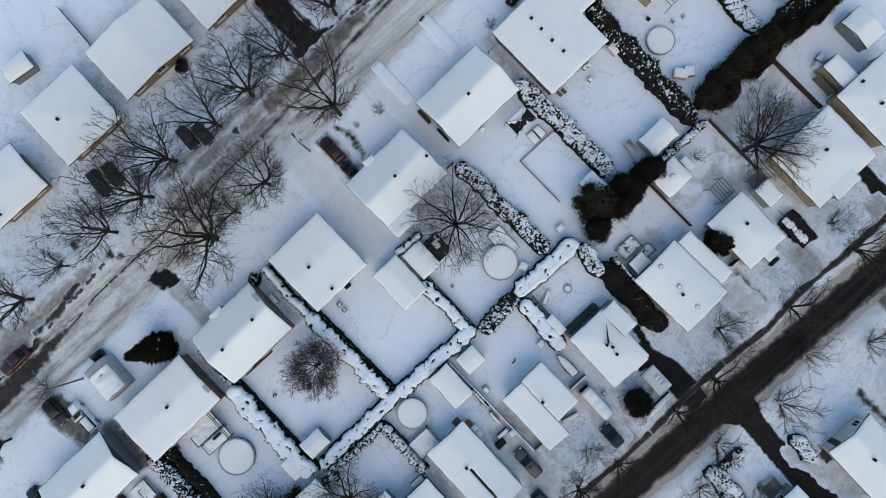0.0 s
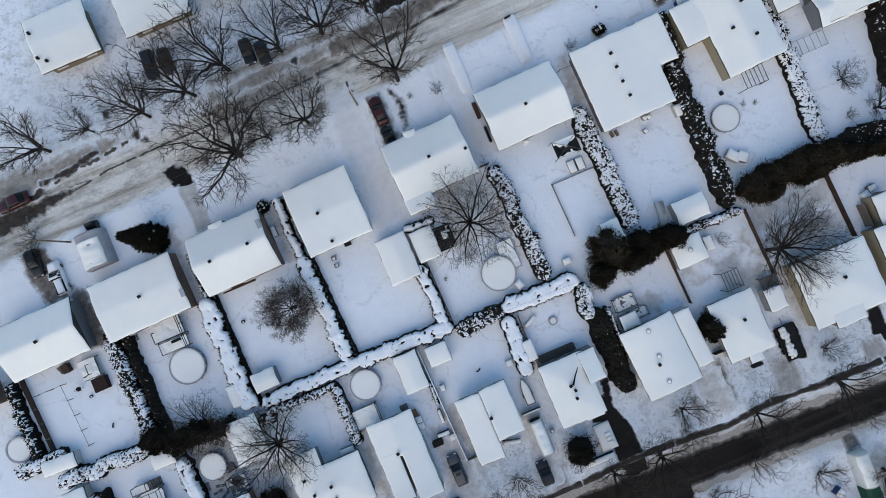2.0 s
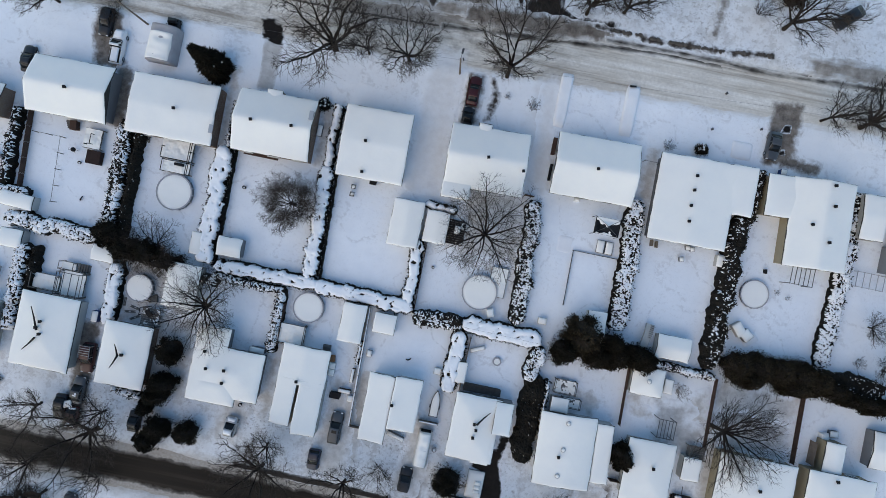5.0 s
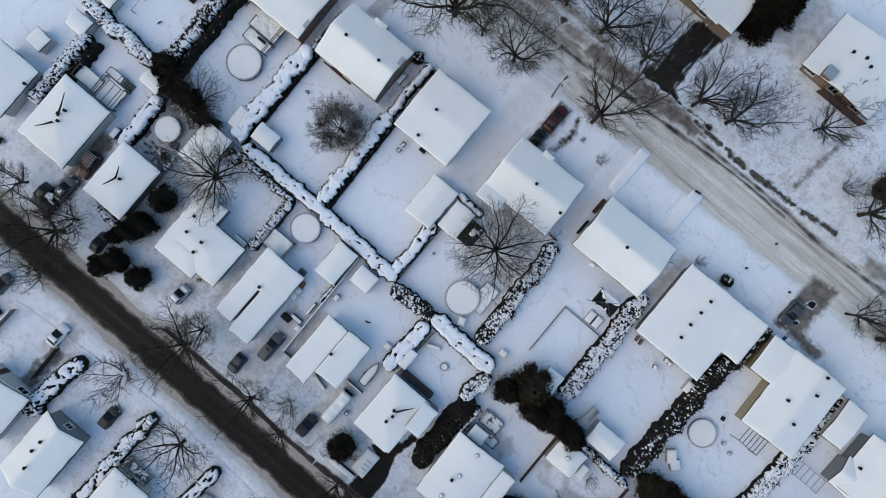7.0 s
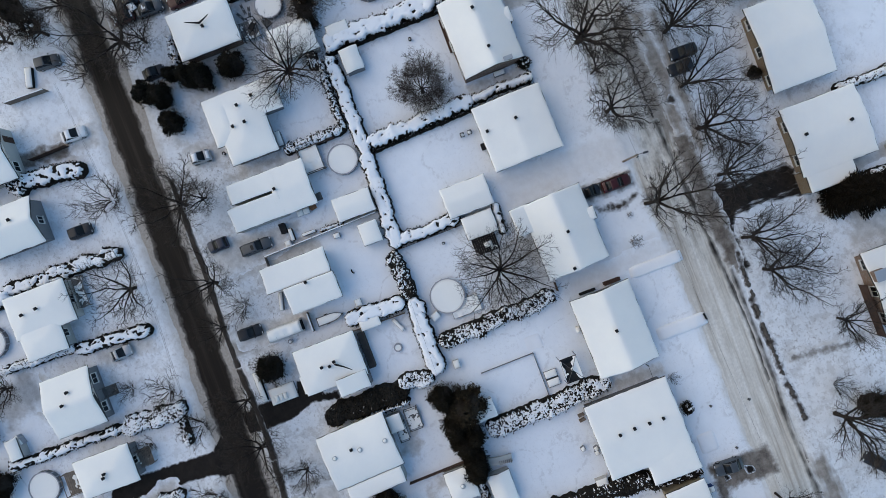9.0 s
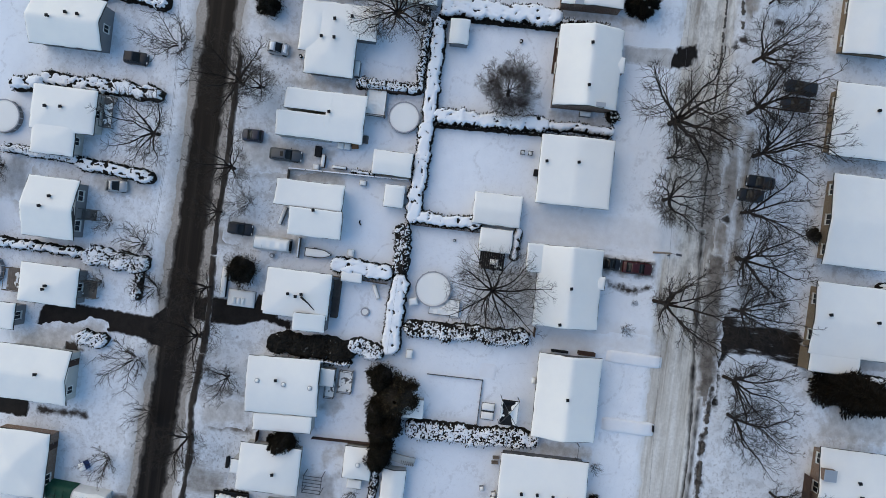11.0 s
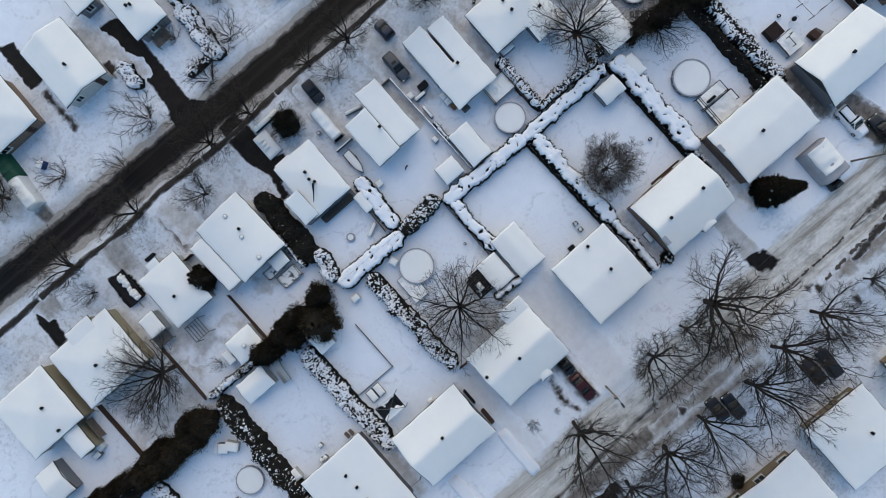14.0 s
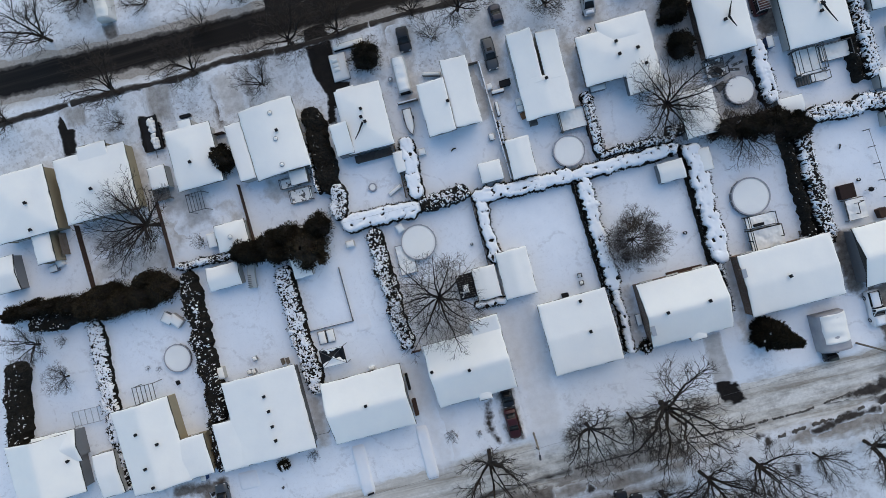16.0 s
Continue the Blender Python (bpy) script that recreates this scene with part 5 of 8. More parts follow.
# ---- the place ----
# houses between the two streets, northern row
house(-58.04, 12.23, 0.7, [(0.00, 0.00, 11.96, 8.27, 2.6, 20, "gable_x")], GREY_SIDING, "bungalow with snow-covered gable roof and grey side wall", vents=[(0.40, -0.21)])
house(-42.89, 12.34, 1.0, [(0.00, 0.00, 12.74, 8.74, 2.6, 6, "gable_x")], BROWN_BRICK, "wide bungalow with low snowy roof and brown brick", vents=[(0.51, -0.02)], chimneys=[(6.31, -1.96, 0.5, 1.1, 0.6)], over=0.2)
house(-28.03, 13.01, 1.2, [(0.00, 0.00, 11.34, 8.98, 2.6, 20, "gable_x"), (-0.74, 4.18, 2.27, 1.70, 2.6, 10, "gable_y")], BROWN_BRICK, "brown brick bungalow with snow-covered gable roof", vents=[(-2.80, -0.16), (3.01, -0.04)], chimneys=[(5.35, 1.98, 0.5, 1.2, 0.5)], over=0.2)
house(-13.35, 13.12, 1.3, [(0.00, 0.00, 9.78, 10.34, 2.6, 5, "gable_x")], PALE_SIDING, "square bungalow with smooth low snow-covered roof", vents=[(-1.24, 0.17), (-1.02, -4.21)])
house(2.86, 14.19, 2.0, [(0.00, 0.00, 11.38, 9.12, 2.6, 19, "gable_x"), (-3.70, -4.77, 4.10, 2.98, 2.7, 6, "shed_n"), (-0.97, 4.57, 2.01, 1.05, 2.7, 8, "gable_y")], GREY_SIDING, "bungalow with snowy gable roof beside a bare tree", vents=[(0.08, 0.08), (5.20, -0.98)])
house(18.28, 15.99, 1.5, [(0.00, 0.00, 11.91, 8.95, 2.6, 19, "gable_x")], GREY_SIDING, "long bungalow with half blue half bright snowy gable roof", vents=[(-0.06, -0.23)])
house(32.81, 14.24, 1.1, [(0.00, 0.00, 11.24, 12.48, 2.6, 5, "gable_y"), (6.60, 2.81, 3.80, 7.17, 2.6, 1, "gable_x")], GREY_SIDING, "large L-shaped bungalow with smooth snow-covered roof", vents=[(-0.44, 3.57), (-0.49, 1.51), (-0.55, -0.71), (-0.44, -2.93)])
house(50.95, 14.59, 3.0, [(0.00, 0.00, 8.98, 12.79, 2.6, 12, "gable_y"), (-5.83, 3.28, 4.38, 6.04, 2.6, 2, "gable_x")], TAN_SIDING, "tan-sided L-shaped bungalow with snowy roof", vents=[(-1.59, -0.20), (1.11, 2.75), (0.96, -2.40), (0.73, 5.62)], over=0.3)
house(58.66, 17.24, 2.5, [(0.00, 0.00, 3.54, 6.56, 2.1, 6, "gable_x")], PALE_SIDING, "small garage with flat snow roof between two houses", group="garden sheds", name="shed", windows=False, category="shed", over=0.15)
house(67.52, 14.28, 0.0, [(0.00, 0.00, 10.77, 9.14, 2.6, 18, "gable_y"), (-2.44, -2.44, 6.91, 4.87, 2.6, 16, "gable_x")], GREY_SIDING, "bungalow with steep snowy roof and grey gable", vents=[(-4.26, -0.58)])
house(-73.30, 8.43, 0.0, [(0.00, 0.00, 11.84, 5.22, 2.6, 16, "gable_x")], BROWN_BRICK, "bungalow beyond a brown board fence with snowy roof")
# southern row
house(-65.59, -24.08, 0.1, [(0.00, 0.00, 7.45, 8.67, 2.6, 11, "hip")], PALE_SIDING, "house with plain snow-covered hip roof", vents=[(3.54, 1.81)])
house(-54.48, -22.78, 0.1, [(0.00, 0.00, 8.66, 10.75, 2.6, 10, "hip")], PALE_SIDING, "house with snowy hip roof and dark streaks at its vents", vents=[(-0.18, 1.55), (-0.65, 0.60), (0.07, -0.19)], antenna=[(-0.4, 0.3, -1.4, 3.2), (-0.4, -0.8, -1.5, -2.0)])
house(-42.55, -23.76, 0.1, [(0.00, 0.00, 7.11, 9.22, 2.6, 11, "hip")], BROWN_BRICK, "small house with snowy hip roof and bare streaks", vents=[(0.23, 0.27)], antenna=[(-0.3, 0.0, -0.7, 1.6), (-0.3, 0.0, -0.8, -1.9)])
house(-27.64, -23.25, 0.1, [(0.00, 0.00, 10.31, 7.12, 2.6, 9, "hip"), (-2.74, 0.80, 4.84, 10.97, 2.6, 8, "hip"), (-1.58, -2.20, 7.16, 4.97, 2.6, 9, "hip")], GREY_SIDING, "L-shaped house with smooth snowy hip roof", vents=[(-3.27, 2.62), (-2.63, 0.26), (-0.02, 0.50), (-0.01, -1.32)])
house(-15.13, -24.19, 0.1, [(0.00, -1.65, 3.50, 7.70, 2.604, 7, "slope_e"), (-3.62, -1.20, 3.04, 6.80, 2.604, 7, "slope_w"), (-1.68, 4.23, 6.92, 5.57, 2.60, 7, "gable_y")], PALE_SIDING, "house with stepped snowy roof and a dark break", vents=[(-2.16, 2.00)])
house(-1.58, -22.35, 0.1, [(0.00, 0.00, 3.96, 7.64, 2.75, 7, "slope_e"), (-3.86, -1.30, 3.80, 9.75, 2.6, 7, "slope_w")], PALE_SIDING, "house with two-level snowy roof split by a dark gap", vents=[(-1.74, -0.28)])
house(8.73, -23.67, 0.1, [(0.00, 0.00, 6.73, 9.34, 2.6, 11, "hip"), (3.74, 2.25, 2.56, 4.46, 2.8, 10, "shed_n"), (1.63, -4.47, 2.64, 0.88, 2.6, 6, "flat")], GREY_SIDING, "house with snowy hip roof and a bare ridge streak", vents=[(-0.14, 0.82), (0.25, 0.03), (0.01, -1.07)], antenna=[(0.2, 0.8, 1.6, 2.1)])
house(22.01, -24.12, 2.9, [(0.00, 0.00, 8.17, 10.37, 2.6, 17, "barrel"), (5.37, 0.23, 2.48, 8.46, 2.5, 5, "flat")], PALE_SIDING, "house with rounded snowy roof and three round skylights", vents=[(-0.95, -0.78)], skylights=[(-0.22, 4.06), (-0.42, 0.29), (-0.70, -3.46)])
house(34.14, -24.70, 0.1, [(0.00, 0.00, 6.86, 8.92, 2.6, 10, "hip"), (0.17, -4.78, 1.99, 1.43, 2.6, 6, "flat")], PALE_SIDING, "house with snowy hip roof next to a round cedar", vents=[(0.31, 0.87)])
house(49.35, -24.59, 0.1, [(0.00, 0.00, 11.15, 9.86, 2.6, 9, "hip"), (-0.79, -4.47, 4.44, 2.70, 2.8, 6, "flat")], TAN_SIDING, "tan-sided house with snowy roof below a spreading tree", vents=[(0.22, 0.79)], over=0.3)
house(61.05, -24.40, 0.1, [(0.00, 0.00, 9.65, 9.89, 3.0, 9, "hip"), (-1.31, 6.05, 2.87, 6.24, 2.3, 12, "gable_y")], TAN_SIDING, "tan-sided L-shaped house with snowy hip roof", vents=[(-1.04, 4.07), (-1.55, 0.16)], over=0.3)
# houses beyond the snowy street
house(-11.30, 53.45, 0.0, [(0.00, 0.00, 12.80, 9.50, 2.6, 6, "gable_y")], TAN_BRICK, "tan brick bungalow with smooth snowy roof and dimples", over=0.85)
house(2.60, 54.05, 0.0, [(0.00, 0.00, 10.20, 11.24, 2.6, 6, "gable_y"), (5.95, -1.74, 3.20, 7.02, 2.6, 1, "flat")], TAN_BRICK, "tan brick L-shaped bungalow with snow-covered roof", vents=[(-0.63, -3.68), (-0.36, 2.92)], over=0.85)
house(26.57, 56.87, 0.0, [(0.00, 0.00, 12.17, 9.70, 2.6, 8, "gable_y")], BROWN_BRICK, "brick bungalow with wide chimney on its snowy roof", vents=[(-1.97, 0.51), (-0.09, 0.87), (1.16, 0.38)], chimneys=[(-2.61, -3.95, 1.5, 1.6, 0.9)], over=0.85)
house(-25.20, 52.85, 0.0, [(0.00, 0.00, 10.30, 10.70, 2.6, 7, "hip")], TAN_BRICK, "brick bungalow with square snow-covered roof", vents=[(-1.48, 0.23)], over=0.85)
house(-38.94, 51.65, 0.0, [(0.00, 0.00, 9.33, 8.41, 2.6, 8, "gable_x")], TAN_BRICK, "brick bungalow with snowy roof and three vents", vents=[(-3.96, -2.11), (-2.96, -2.92), (-3.77, 1.66)], over=0.85)
# houses beyond the cleared road
house(-25.55, -61.05, -180.0, [(0.00, -0.00, 7.13, 10.64, 2.6, 22, "gable_y")], GREY_SIDING, "house with grey shingled gable and snowy roof", vents=[(0.89, -0.54), (0.80, -2.29), (0.01, 1.75)])
house(-13.16, -60.20, 0.0, [(0.00, 0.00, 6.42, 9.43, 2.6, 9, "hip"), (4.24, -1.05, 4.79, 6.37, 2.6, 9, "hip")], PALE_SIDING, "L-shaped house with bright snow-covered hip roof", vents=[(-0.06, -2.17), (-0.21, 0.12)])
house(1.00, -60.34, 90.0, [(0.00, 0.00, 7.57, 8.73, 2.6, 16, "gable_x")], GREY_SIDING, "house with snowy gable roof and windowed grey gable", vents=[(0.36, 1.63), (-0.58, 0.10)], sides="ew")
house(12.00, -59.45, 0.0, [(0.00, 0.00, 5.74, 8.56, 2.6, 11, "hip"), (5.22, -6.49, 3.87, 4.43, 2.7, 6, "flat")], GREY_SIDING, "house with snowy hip roof over a cleared driveway", vents=[(0.64, -0.16), (0.10, 0.19)])
house(25.07, -60.15, 0.0, [(0.00, 0.00, 7.92, 10.63, 2.6, 14, "gable_y")], PALE_SIDING, "house with snowy roof and white windowed gable", vents=[(-0.38, 1.19)])
house(38.10, -61.10, 0.0, [(0.00, 0.00, 9.50, 9.00, 2.6, 10, "hip")], BROWN_BRICK, "house with brown-edged snowy roof by a green shelter")
house(-36.16, -60.99, 0.0, [(0.00, 0.00, 8.50, 9.50, 2.6, 18, "gable_y")], PALE_SIDING, "house with snowy gable roof and small white windows")
# sheds and garages
house(-6.74, 3.01, -0.0, [(0.00, 0.00, 4.56, 6.83, 1.9, 9, "gable_y")], PALE_SIDING, "narrow shed with snow-covered pitched roof", group="garden sheds", name="shed", windows=False, category="shed", over=0.15)
house(-2.36, 3.35, -0.0, [(0.00, 0.00, 3.42, 4.73, 1.6, 6, "gable_y")], PALE_SIDING, "small shed with snowy roof", group="garden sheds", name="shed", windows=False, category="shed", over=0.15)
house(-31.18, -5.55, 1.3, [(0.00, 0.00, 3.60, 2.85, 1.6, 16, "gable_x")], GREY_SIDING, "low wooden shed with snow roof behind the hedge", group="garden sheds", name="shed", windows=False, category="shed", over=0.15)
house(34.60, -6.85, 0.0, [(0.00, 0.00, 4.94, 3.48, 1.6, 16, "gable_x")], PALE_SIDING, "garden shed with snowy pitched roof", group="garden sheds", name="shed", windows=False, category="shed", over=0.15)
house(23.15, -6.12, 3.4, [(0.00, 0.00, 2.76, 4.62, 1.6, 10, "gable_y")], PALE_SIDING, "shed with snowy roof half under the evergreens", group="garden sheds", name="shed", windows=False, category="shed", over=0.15)
house(-63.26, -5.14, -2.7, [(0.00, 0.00, 5.10, 2.20, 1.6, 8, "gable_x")], PALE_SIDING, "flat-roofed shed in a snowy corner", group="garden sheds", name="shed", windows=False, category="shed", over=0.15)
house(-36.02, -5.96, 0.0, [(0.00, 0.00, 2.05, 3.27, 1.4, 8, "gable_y")], PALE_SIDING, "small white-topped shed beside a pool", group="garden sheds", name="shed", windows=False, category="shed", over=0.15)
house(-11.40, -12.65, 0.0, [(0.00, 0.00, 3.49, 5.67, 1.9, 10, "gable_y")], PALE_SIDING, "tall garden shed with snowy roof", group="garden sheds", name="shed", windows=False, category="shed", over=0.15)
house(-6.83, -11.87, 0.0, [(0.00, 0.00, 3.26, 2.92, 1.6, 7, "gable_x")], PALE_SIDING, "low square shed with thick snow", group="garden sheds", name="shed", windows=False, category="shed", over=0.15)
house(31.87, -12.25, 0.0, [(0.00, 0.00, 4.68, 4.12, 1.9, 15, "hip")], PALE_SIDING, "shed with a round vent in its snowy roof", skylights=[(-0.05, 0.15)], group="garden sheds", name="shed", windows=False, category="shed", over=0.15)
house(35.28, -12.47, 0.0, [(0.00, 0.00, 1.38, 2.12, 1.1, 20, "flat")], PALE_SIDING, "little lean-to with snowy roof", group="garden sheds", name="shed", windows=False, category="shed", over=0.15)
house(-36.79, -12.45, 0.0, [(0.00, 0.00, 4.90, 6.50, 1.8, 7, "gable_y")], PALE_SIDING, "small shed covered in smooth snow", group="garden sheds", name="shed", windows=False, category="shed", over=0.15)
house(-49.16, -10.26, 0.0, [(0.00, 0.00, 3.45, 2.37, 1.4, 9, "gable_x")], PALE_SIDING, "tiny shed with pillow of snow", group="garden sheds", name="shed", windows=False, category="shed", over=0.15)
house(-62.88, -10.71, 0.0, [(0.00, 0.00, 3.45, 2.78, 1.6, 8, "gable_x")], PALE_SIDING, "flat snowy shed next to a hedge", group="garden sheds", name="shed", windows=False, category="shed", over=0.15)
house(40.47, -23.31, 0.1, [(0.00, 0.00, 2.66, 3.38, 1.9, 20, "flat")], PALE_SIDING, "small shed with snowy roof by a fence", group="garden sheds", name="shed", windows=False, category="shed", over=0.15)
house(20.27, -18.20, 0.1, [(0.00, 0.00, 2.59, 2.18, 1.6, 20, "flat")], PALE_SIDING, "porch-like shed with snow against the house", group="garden sheds", name="shed", windows=False, category="shed", over=0.15)
house(5.46, -16.54, 0.1, [(0.00, 0.00, 1.47, 3.09, 1.4, 20, "flat")], PALE_SIDING, "narrow white-topped shed against a snowy hedge", group="garden sheds", name="shed", windows=False, category="shed", over=0.15)
house(66.79, -15.21, 0.2, [(0.00, 0.00, 3.66, 5.38, 1.8, 12, "gable_x")], GREY_SIDING, "shed with snowy roof and wooden side", group="garden sheds", name="shed", windows=False, category="shed", over=0.15)
house(-65.86, -16.41, 85.0, [(0.00, 0.00, 2.64, 2.76, 1.6, 20, "flat")], PALE_SIDING, "flat snowy shed in a yard corner", group="garden sheds", name="shed", windows=False, category="shed", over=0.15)
house(4.48, -71.85, -178.1, [(-0.00, 0.00, 3.15, 1.93, 1.6, 9, "gable_x")], PALE_SIDING, "small shed with snow roof beyond the road", group="garden sheds", name="shed", windows=False, category="shed", over=0.15)
house(-26.59, 64.16, -7.1, [(0.00, 0.00, 4.18, 2.96, 1.6, 12, "gable_x")], GREY_SIDING, "shed with snow roof and ladder", group="garden sheds", name="shed", windows=False, category="shed", over=0.15)
# hedges; narrow dark ones add the dark shaded side of the hedge alongside
hedge(-50.05, 9.60, -49.50, -6.20, 2.24, 1.70, 0.42, 1, "hedge speckled with snow between two yards")
hedge(-47.87, 8.79, -47.60, -6.60, 1.30, 1.60, 0.03, 2, "dark evergreen hedge with little snow")
hedge(-35.11, 8.70, -34.70, -8.51, 2.66, 1.60, 0.80, 3, "hedge under a thick cap of snow")
hedge(-33.61, 8.57, -33.37, -8.87, 0.33, 1.20, 0.05, 4, "dark evergreen hedge with little snow")
hedge(-34.77, 15.62, -34.65, 8.79, 0.83, 1.50, 0.35, 5, "hedge speckled with snow between two yards")
hedge(-19.93, 18.06, -19.83, 8.77, 1.33, 1.60, 0.80, 6, "hedge under a thick cap of snow")
hedge(-19.74, 8.77, -19.13, -7.84, 2.16, 1.60, 0.80, 7, "hedge under a thick cap of snow")
hedge(-18.78, 18.14, -17.73, -7.63, 0.33, 1.20, 0.05, 8, "dark evergreen hedge with little snow")
hedge(-32.93, -8.51, -17.59, -8.42, 2.08, 1.50, 0.80, 9, "hedge under a thick cap of snow")
hedge(-18.00, -8.50, -3.43, -8.90, 2.24, 1.50, 0.80, 10, "hedge under a thick cap of snow")
hedge(-4.42, 0.99, -4.25, -8.50, 1.83, 1.50, 0.80, 11, "hedge under a thick cap of snow")
hedge(-4.51, 6.57, 0.00, 6.24, 1.25, 1.40, 0.75, 12, "hedge under a thick cap of snow")
hedge(11.15, 10.00, 11.86, -8.17, 2.41, 1.40, 0.45, 13, "hedge speckled with snow between two yards")
hedge(10.57, 9.99, 10.87, -7.18, 0.58, 1.50, 0.03, 14, "dark evergreen hedge with little snow")
hedge(25.64, 13.11, 26.39, -5.96, 2.74, 1.40, 0.50, 15, "hedge speckled with snow between two yards")
hedge(24.96, 12.44, 25.14, -5.54, 0.50, 1.50, 0.05, 16, "dark evergreen hedge with little snow")
hedge(40.70, 13.59, 40.40, -8.75, 2.75, 1.90, 0.22, 17, "dark evergreen hedge with little snow")
hedge(42.14, 20.83, 41.93, 13.17, 1.33, 2.00, 0.22, 18, "dark evergreen hedge with little snow")
hedge(57.08, 20.64, 57.18, 12.44, 1.41, 1.30, 0.45, 19, "hedge speckled with snow between two yards")
hedge(57.18, 13.26, 56.14, -5.14, 2.32, 1.30, 0.55, 20, "hedge speckled with snow between two yards")
hedge(-3.09, -9.85, 4.24, -9.84, 2.32, 1.80, 0.33, 21, "dark evergreen hedge with little snow")
hedge(4.25, -9.46, 15.90, -9.86, 2.66, 1.60, 0.80, 22, "hedge under a thick cap of snow")
hedge(4.25, -10.84, 3.91, -19.79, 2.32, 1.60, 0.80, 23, "hedge under a thick cap of snow")
hedge(16.11, -10.81, 15.20, -15.68, 2.49, 1.80, 0.55, 24, "hedge speckled with snow between two yards")
hedge(16.24, -14.85, 16.37, -27.55, 3.15, 1.90, -0.06, 25, "dark evergreen hedge with little snow")
hedge(18.04, -15.27, 18.27, -22.56, 0.75, 1.80, 0.55, 26, "hedge speckled with snow between two yards")
hedge(-66.30, 8.30, -66.10, -3.40, 1.40, 1.70, 0.35, 52, "dark hedge behind a brown board fence")
hedge(-64.66, -7.85, -50.85, -8.01, 2.32, 1.80, 0.55, 27, "hedge speckled with snow between two yards")
hedge(-46.22, -9.32, -32.27, -11.11, 1.66, 1.70, 0.28, 28, "dark evergreen hedge with little snow")
hedge(-33.13, -10.22, -22.48, -10.29, 1.16, 1.60, 0.45, 29, "hedge speckled with snow between two yards")
hedge(-22.53, -10.04, -22.42, -19.40, 1.49, 1.70, 0.50, 30, "hedge speckled with snow between two yards")
hedge(-61.11, -11.27, -60.92, -23.89, 2.08, 1.90, 0.50, 31, "hedge speckled with snow between two yards")
hedge(-59.20, -11.28, -59.35, -23.51, 1.16, 1.80, 0.08, 32, "dark evergreen hedge with little snow")
hedge(-47.08, -11.29, -46.78, -20.28, 2.16, 1.60, 0.80, 33, "hedge under a thick cap of snow")
hedge(31.79, -9.61, 41.54, -9.93, 1.16, 1.50, 0.50, 34, "hedge speckled with snow between two yards")
hedge(-9.67, -15.41, -9.75, -18.60, 0.65, 1.20, 0.60, 35, "hedge speckled with snow between two yards")
hedge(-44.29, -29.36, -40.01, -29.76, 1.16, 1.20, 0.60, 36, "hedge speckled with snow between two yards")
hedge(-62.39, -3.92, -69.63, -4.34, 2.16, 1.80, 0.50, 37, "hedge speckled with snow between two yards")
hedge(-31.71, -59.16, -31.81, -56.47, 2.82, 2.00, 0.45, 38, "hedge speckled with snow between two yards")
hedge(-31.94, -57.31, -30.74, -48.02, 2.49, 1.40, 0.66, 39, "hedge under a thick cap of snow")
hedge(-17.57, -65.16, -17.33, -47.49, 2.16, 1.40, 0.66, 40, "hedge under a thick cap of snow")
hedge(-6.95, -69.83, -6.34, -58.49, 1.33, 1.30, 0.62, 41, "hedge speckled with snow between two yards")
hedge(-5.96, -58.70, -5.13, -47.28, 1.91, 1.20, 0.66, 42, "hedge under a thick cap of snow")
hedge(6.85, -73.89, 7.13, -56.17, 1.41, 1.30, 0.68, 43, "hedge under a thick cap of snow")
hedge(7.36, -56.26, 7.52, -46.55, 2.82, 1.30, 0.55, 44, "broad clump of bushes loaded with snow")
hedge(8.49, -47.64, 12.86, -47.83, 1.33, 1.10, 0.45, 45, "hedge speckled with snow between two yards")
hedge(-15.91, -69.48, -17.12, -64.58, 1.99, 1.80, 0.70, 46, "hedge under a thick cap of snow")
hedge(19.49, -55.83, 19.49, -51.35, 2.16, 1.10, 0.55, 47, "oval bush clump under lumpy snow")
hedge(57.34, -6.70, 65.37, -7.10, 2.82, 2.20, 0.12, 48, "dark evergreen hedge with little snow")
hedge(-2.62, 58.48, -2.54, 68.81, 1.33, 1.60, 0.60, 49, "hedge under a thick cap of snow")
hedge(10.58, 54.80, 10.74, 63.82, 1.00, 1.60, 0.45, 50, "hedge speckled with snow between two yards")
# evergreens
evergreen(-38.64, 19.75, 1.95, 1.95, 9.2, 0, "cone", 1, "tall dark spruce standing in a snowy front yard", CEDAR, snow=0.08)
evergreen(21.33, -7.79, 3.2, 3.2, 6.0, 0, "round", 2, "broad brown-green cedar over a shed", SPRUCE)
evergreen(19.25, -10.45, 2.2, 1.8, 5.0, 0, "round", 3, "dark evergreen tree with dense drooping foliage", CEDAR)
evergreen(23.64, -10.19, 2.4, 2.0, 5.0, 0, "round", 4, "dark evergreen tree with dense drooping foliage", CEDAR)
evergreen(26.54, -9.61, 2.4, 2.1, 5.0, 0, "round", 5, "dark evergreen tree with dense drooping foliage", CEDAR)
evergreen(29.43, -9.11, 2.5, 1.9, 5.0, 0, "round", 6, "dark evergreen tree with dense drooping foliage", CEDAR)
evergreen(25.72, -7.96, 2.0, 1.6, 5.0, 0, "round", 7, "dark evergreen tree with dense drooping foliage", CEDAR)
evergreen(30.67, -9.78, 1.8, 1.5, 5.0, 0, "round", 8, "dark evergreen tree with dense drooping foliage", CEDAR)
evergreen(-48.70, -7.10, 2.5, 2.3, 4.2, 0, "round", 9, "dark evergreen tree with dense drooping foliage", CEDAR)
evergreen(-45.85, -9.00, 2.6, 1.9, 4.2, 0, "round", 11, "dark evergreen tree with dense drooping foliage", CEDAR)
evergreen(-42.92, -8.83, 2.6, 1.7, 3.8, 0, "round", 12, "dark evergreen tree with dense drooping foliage", CEDAR)
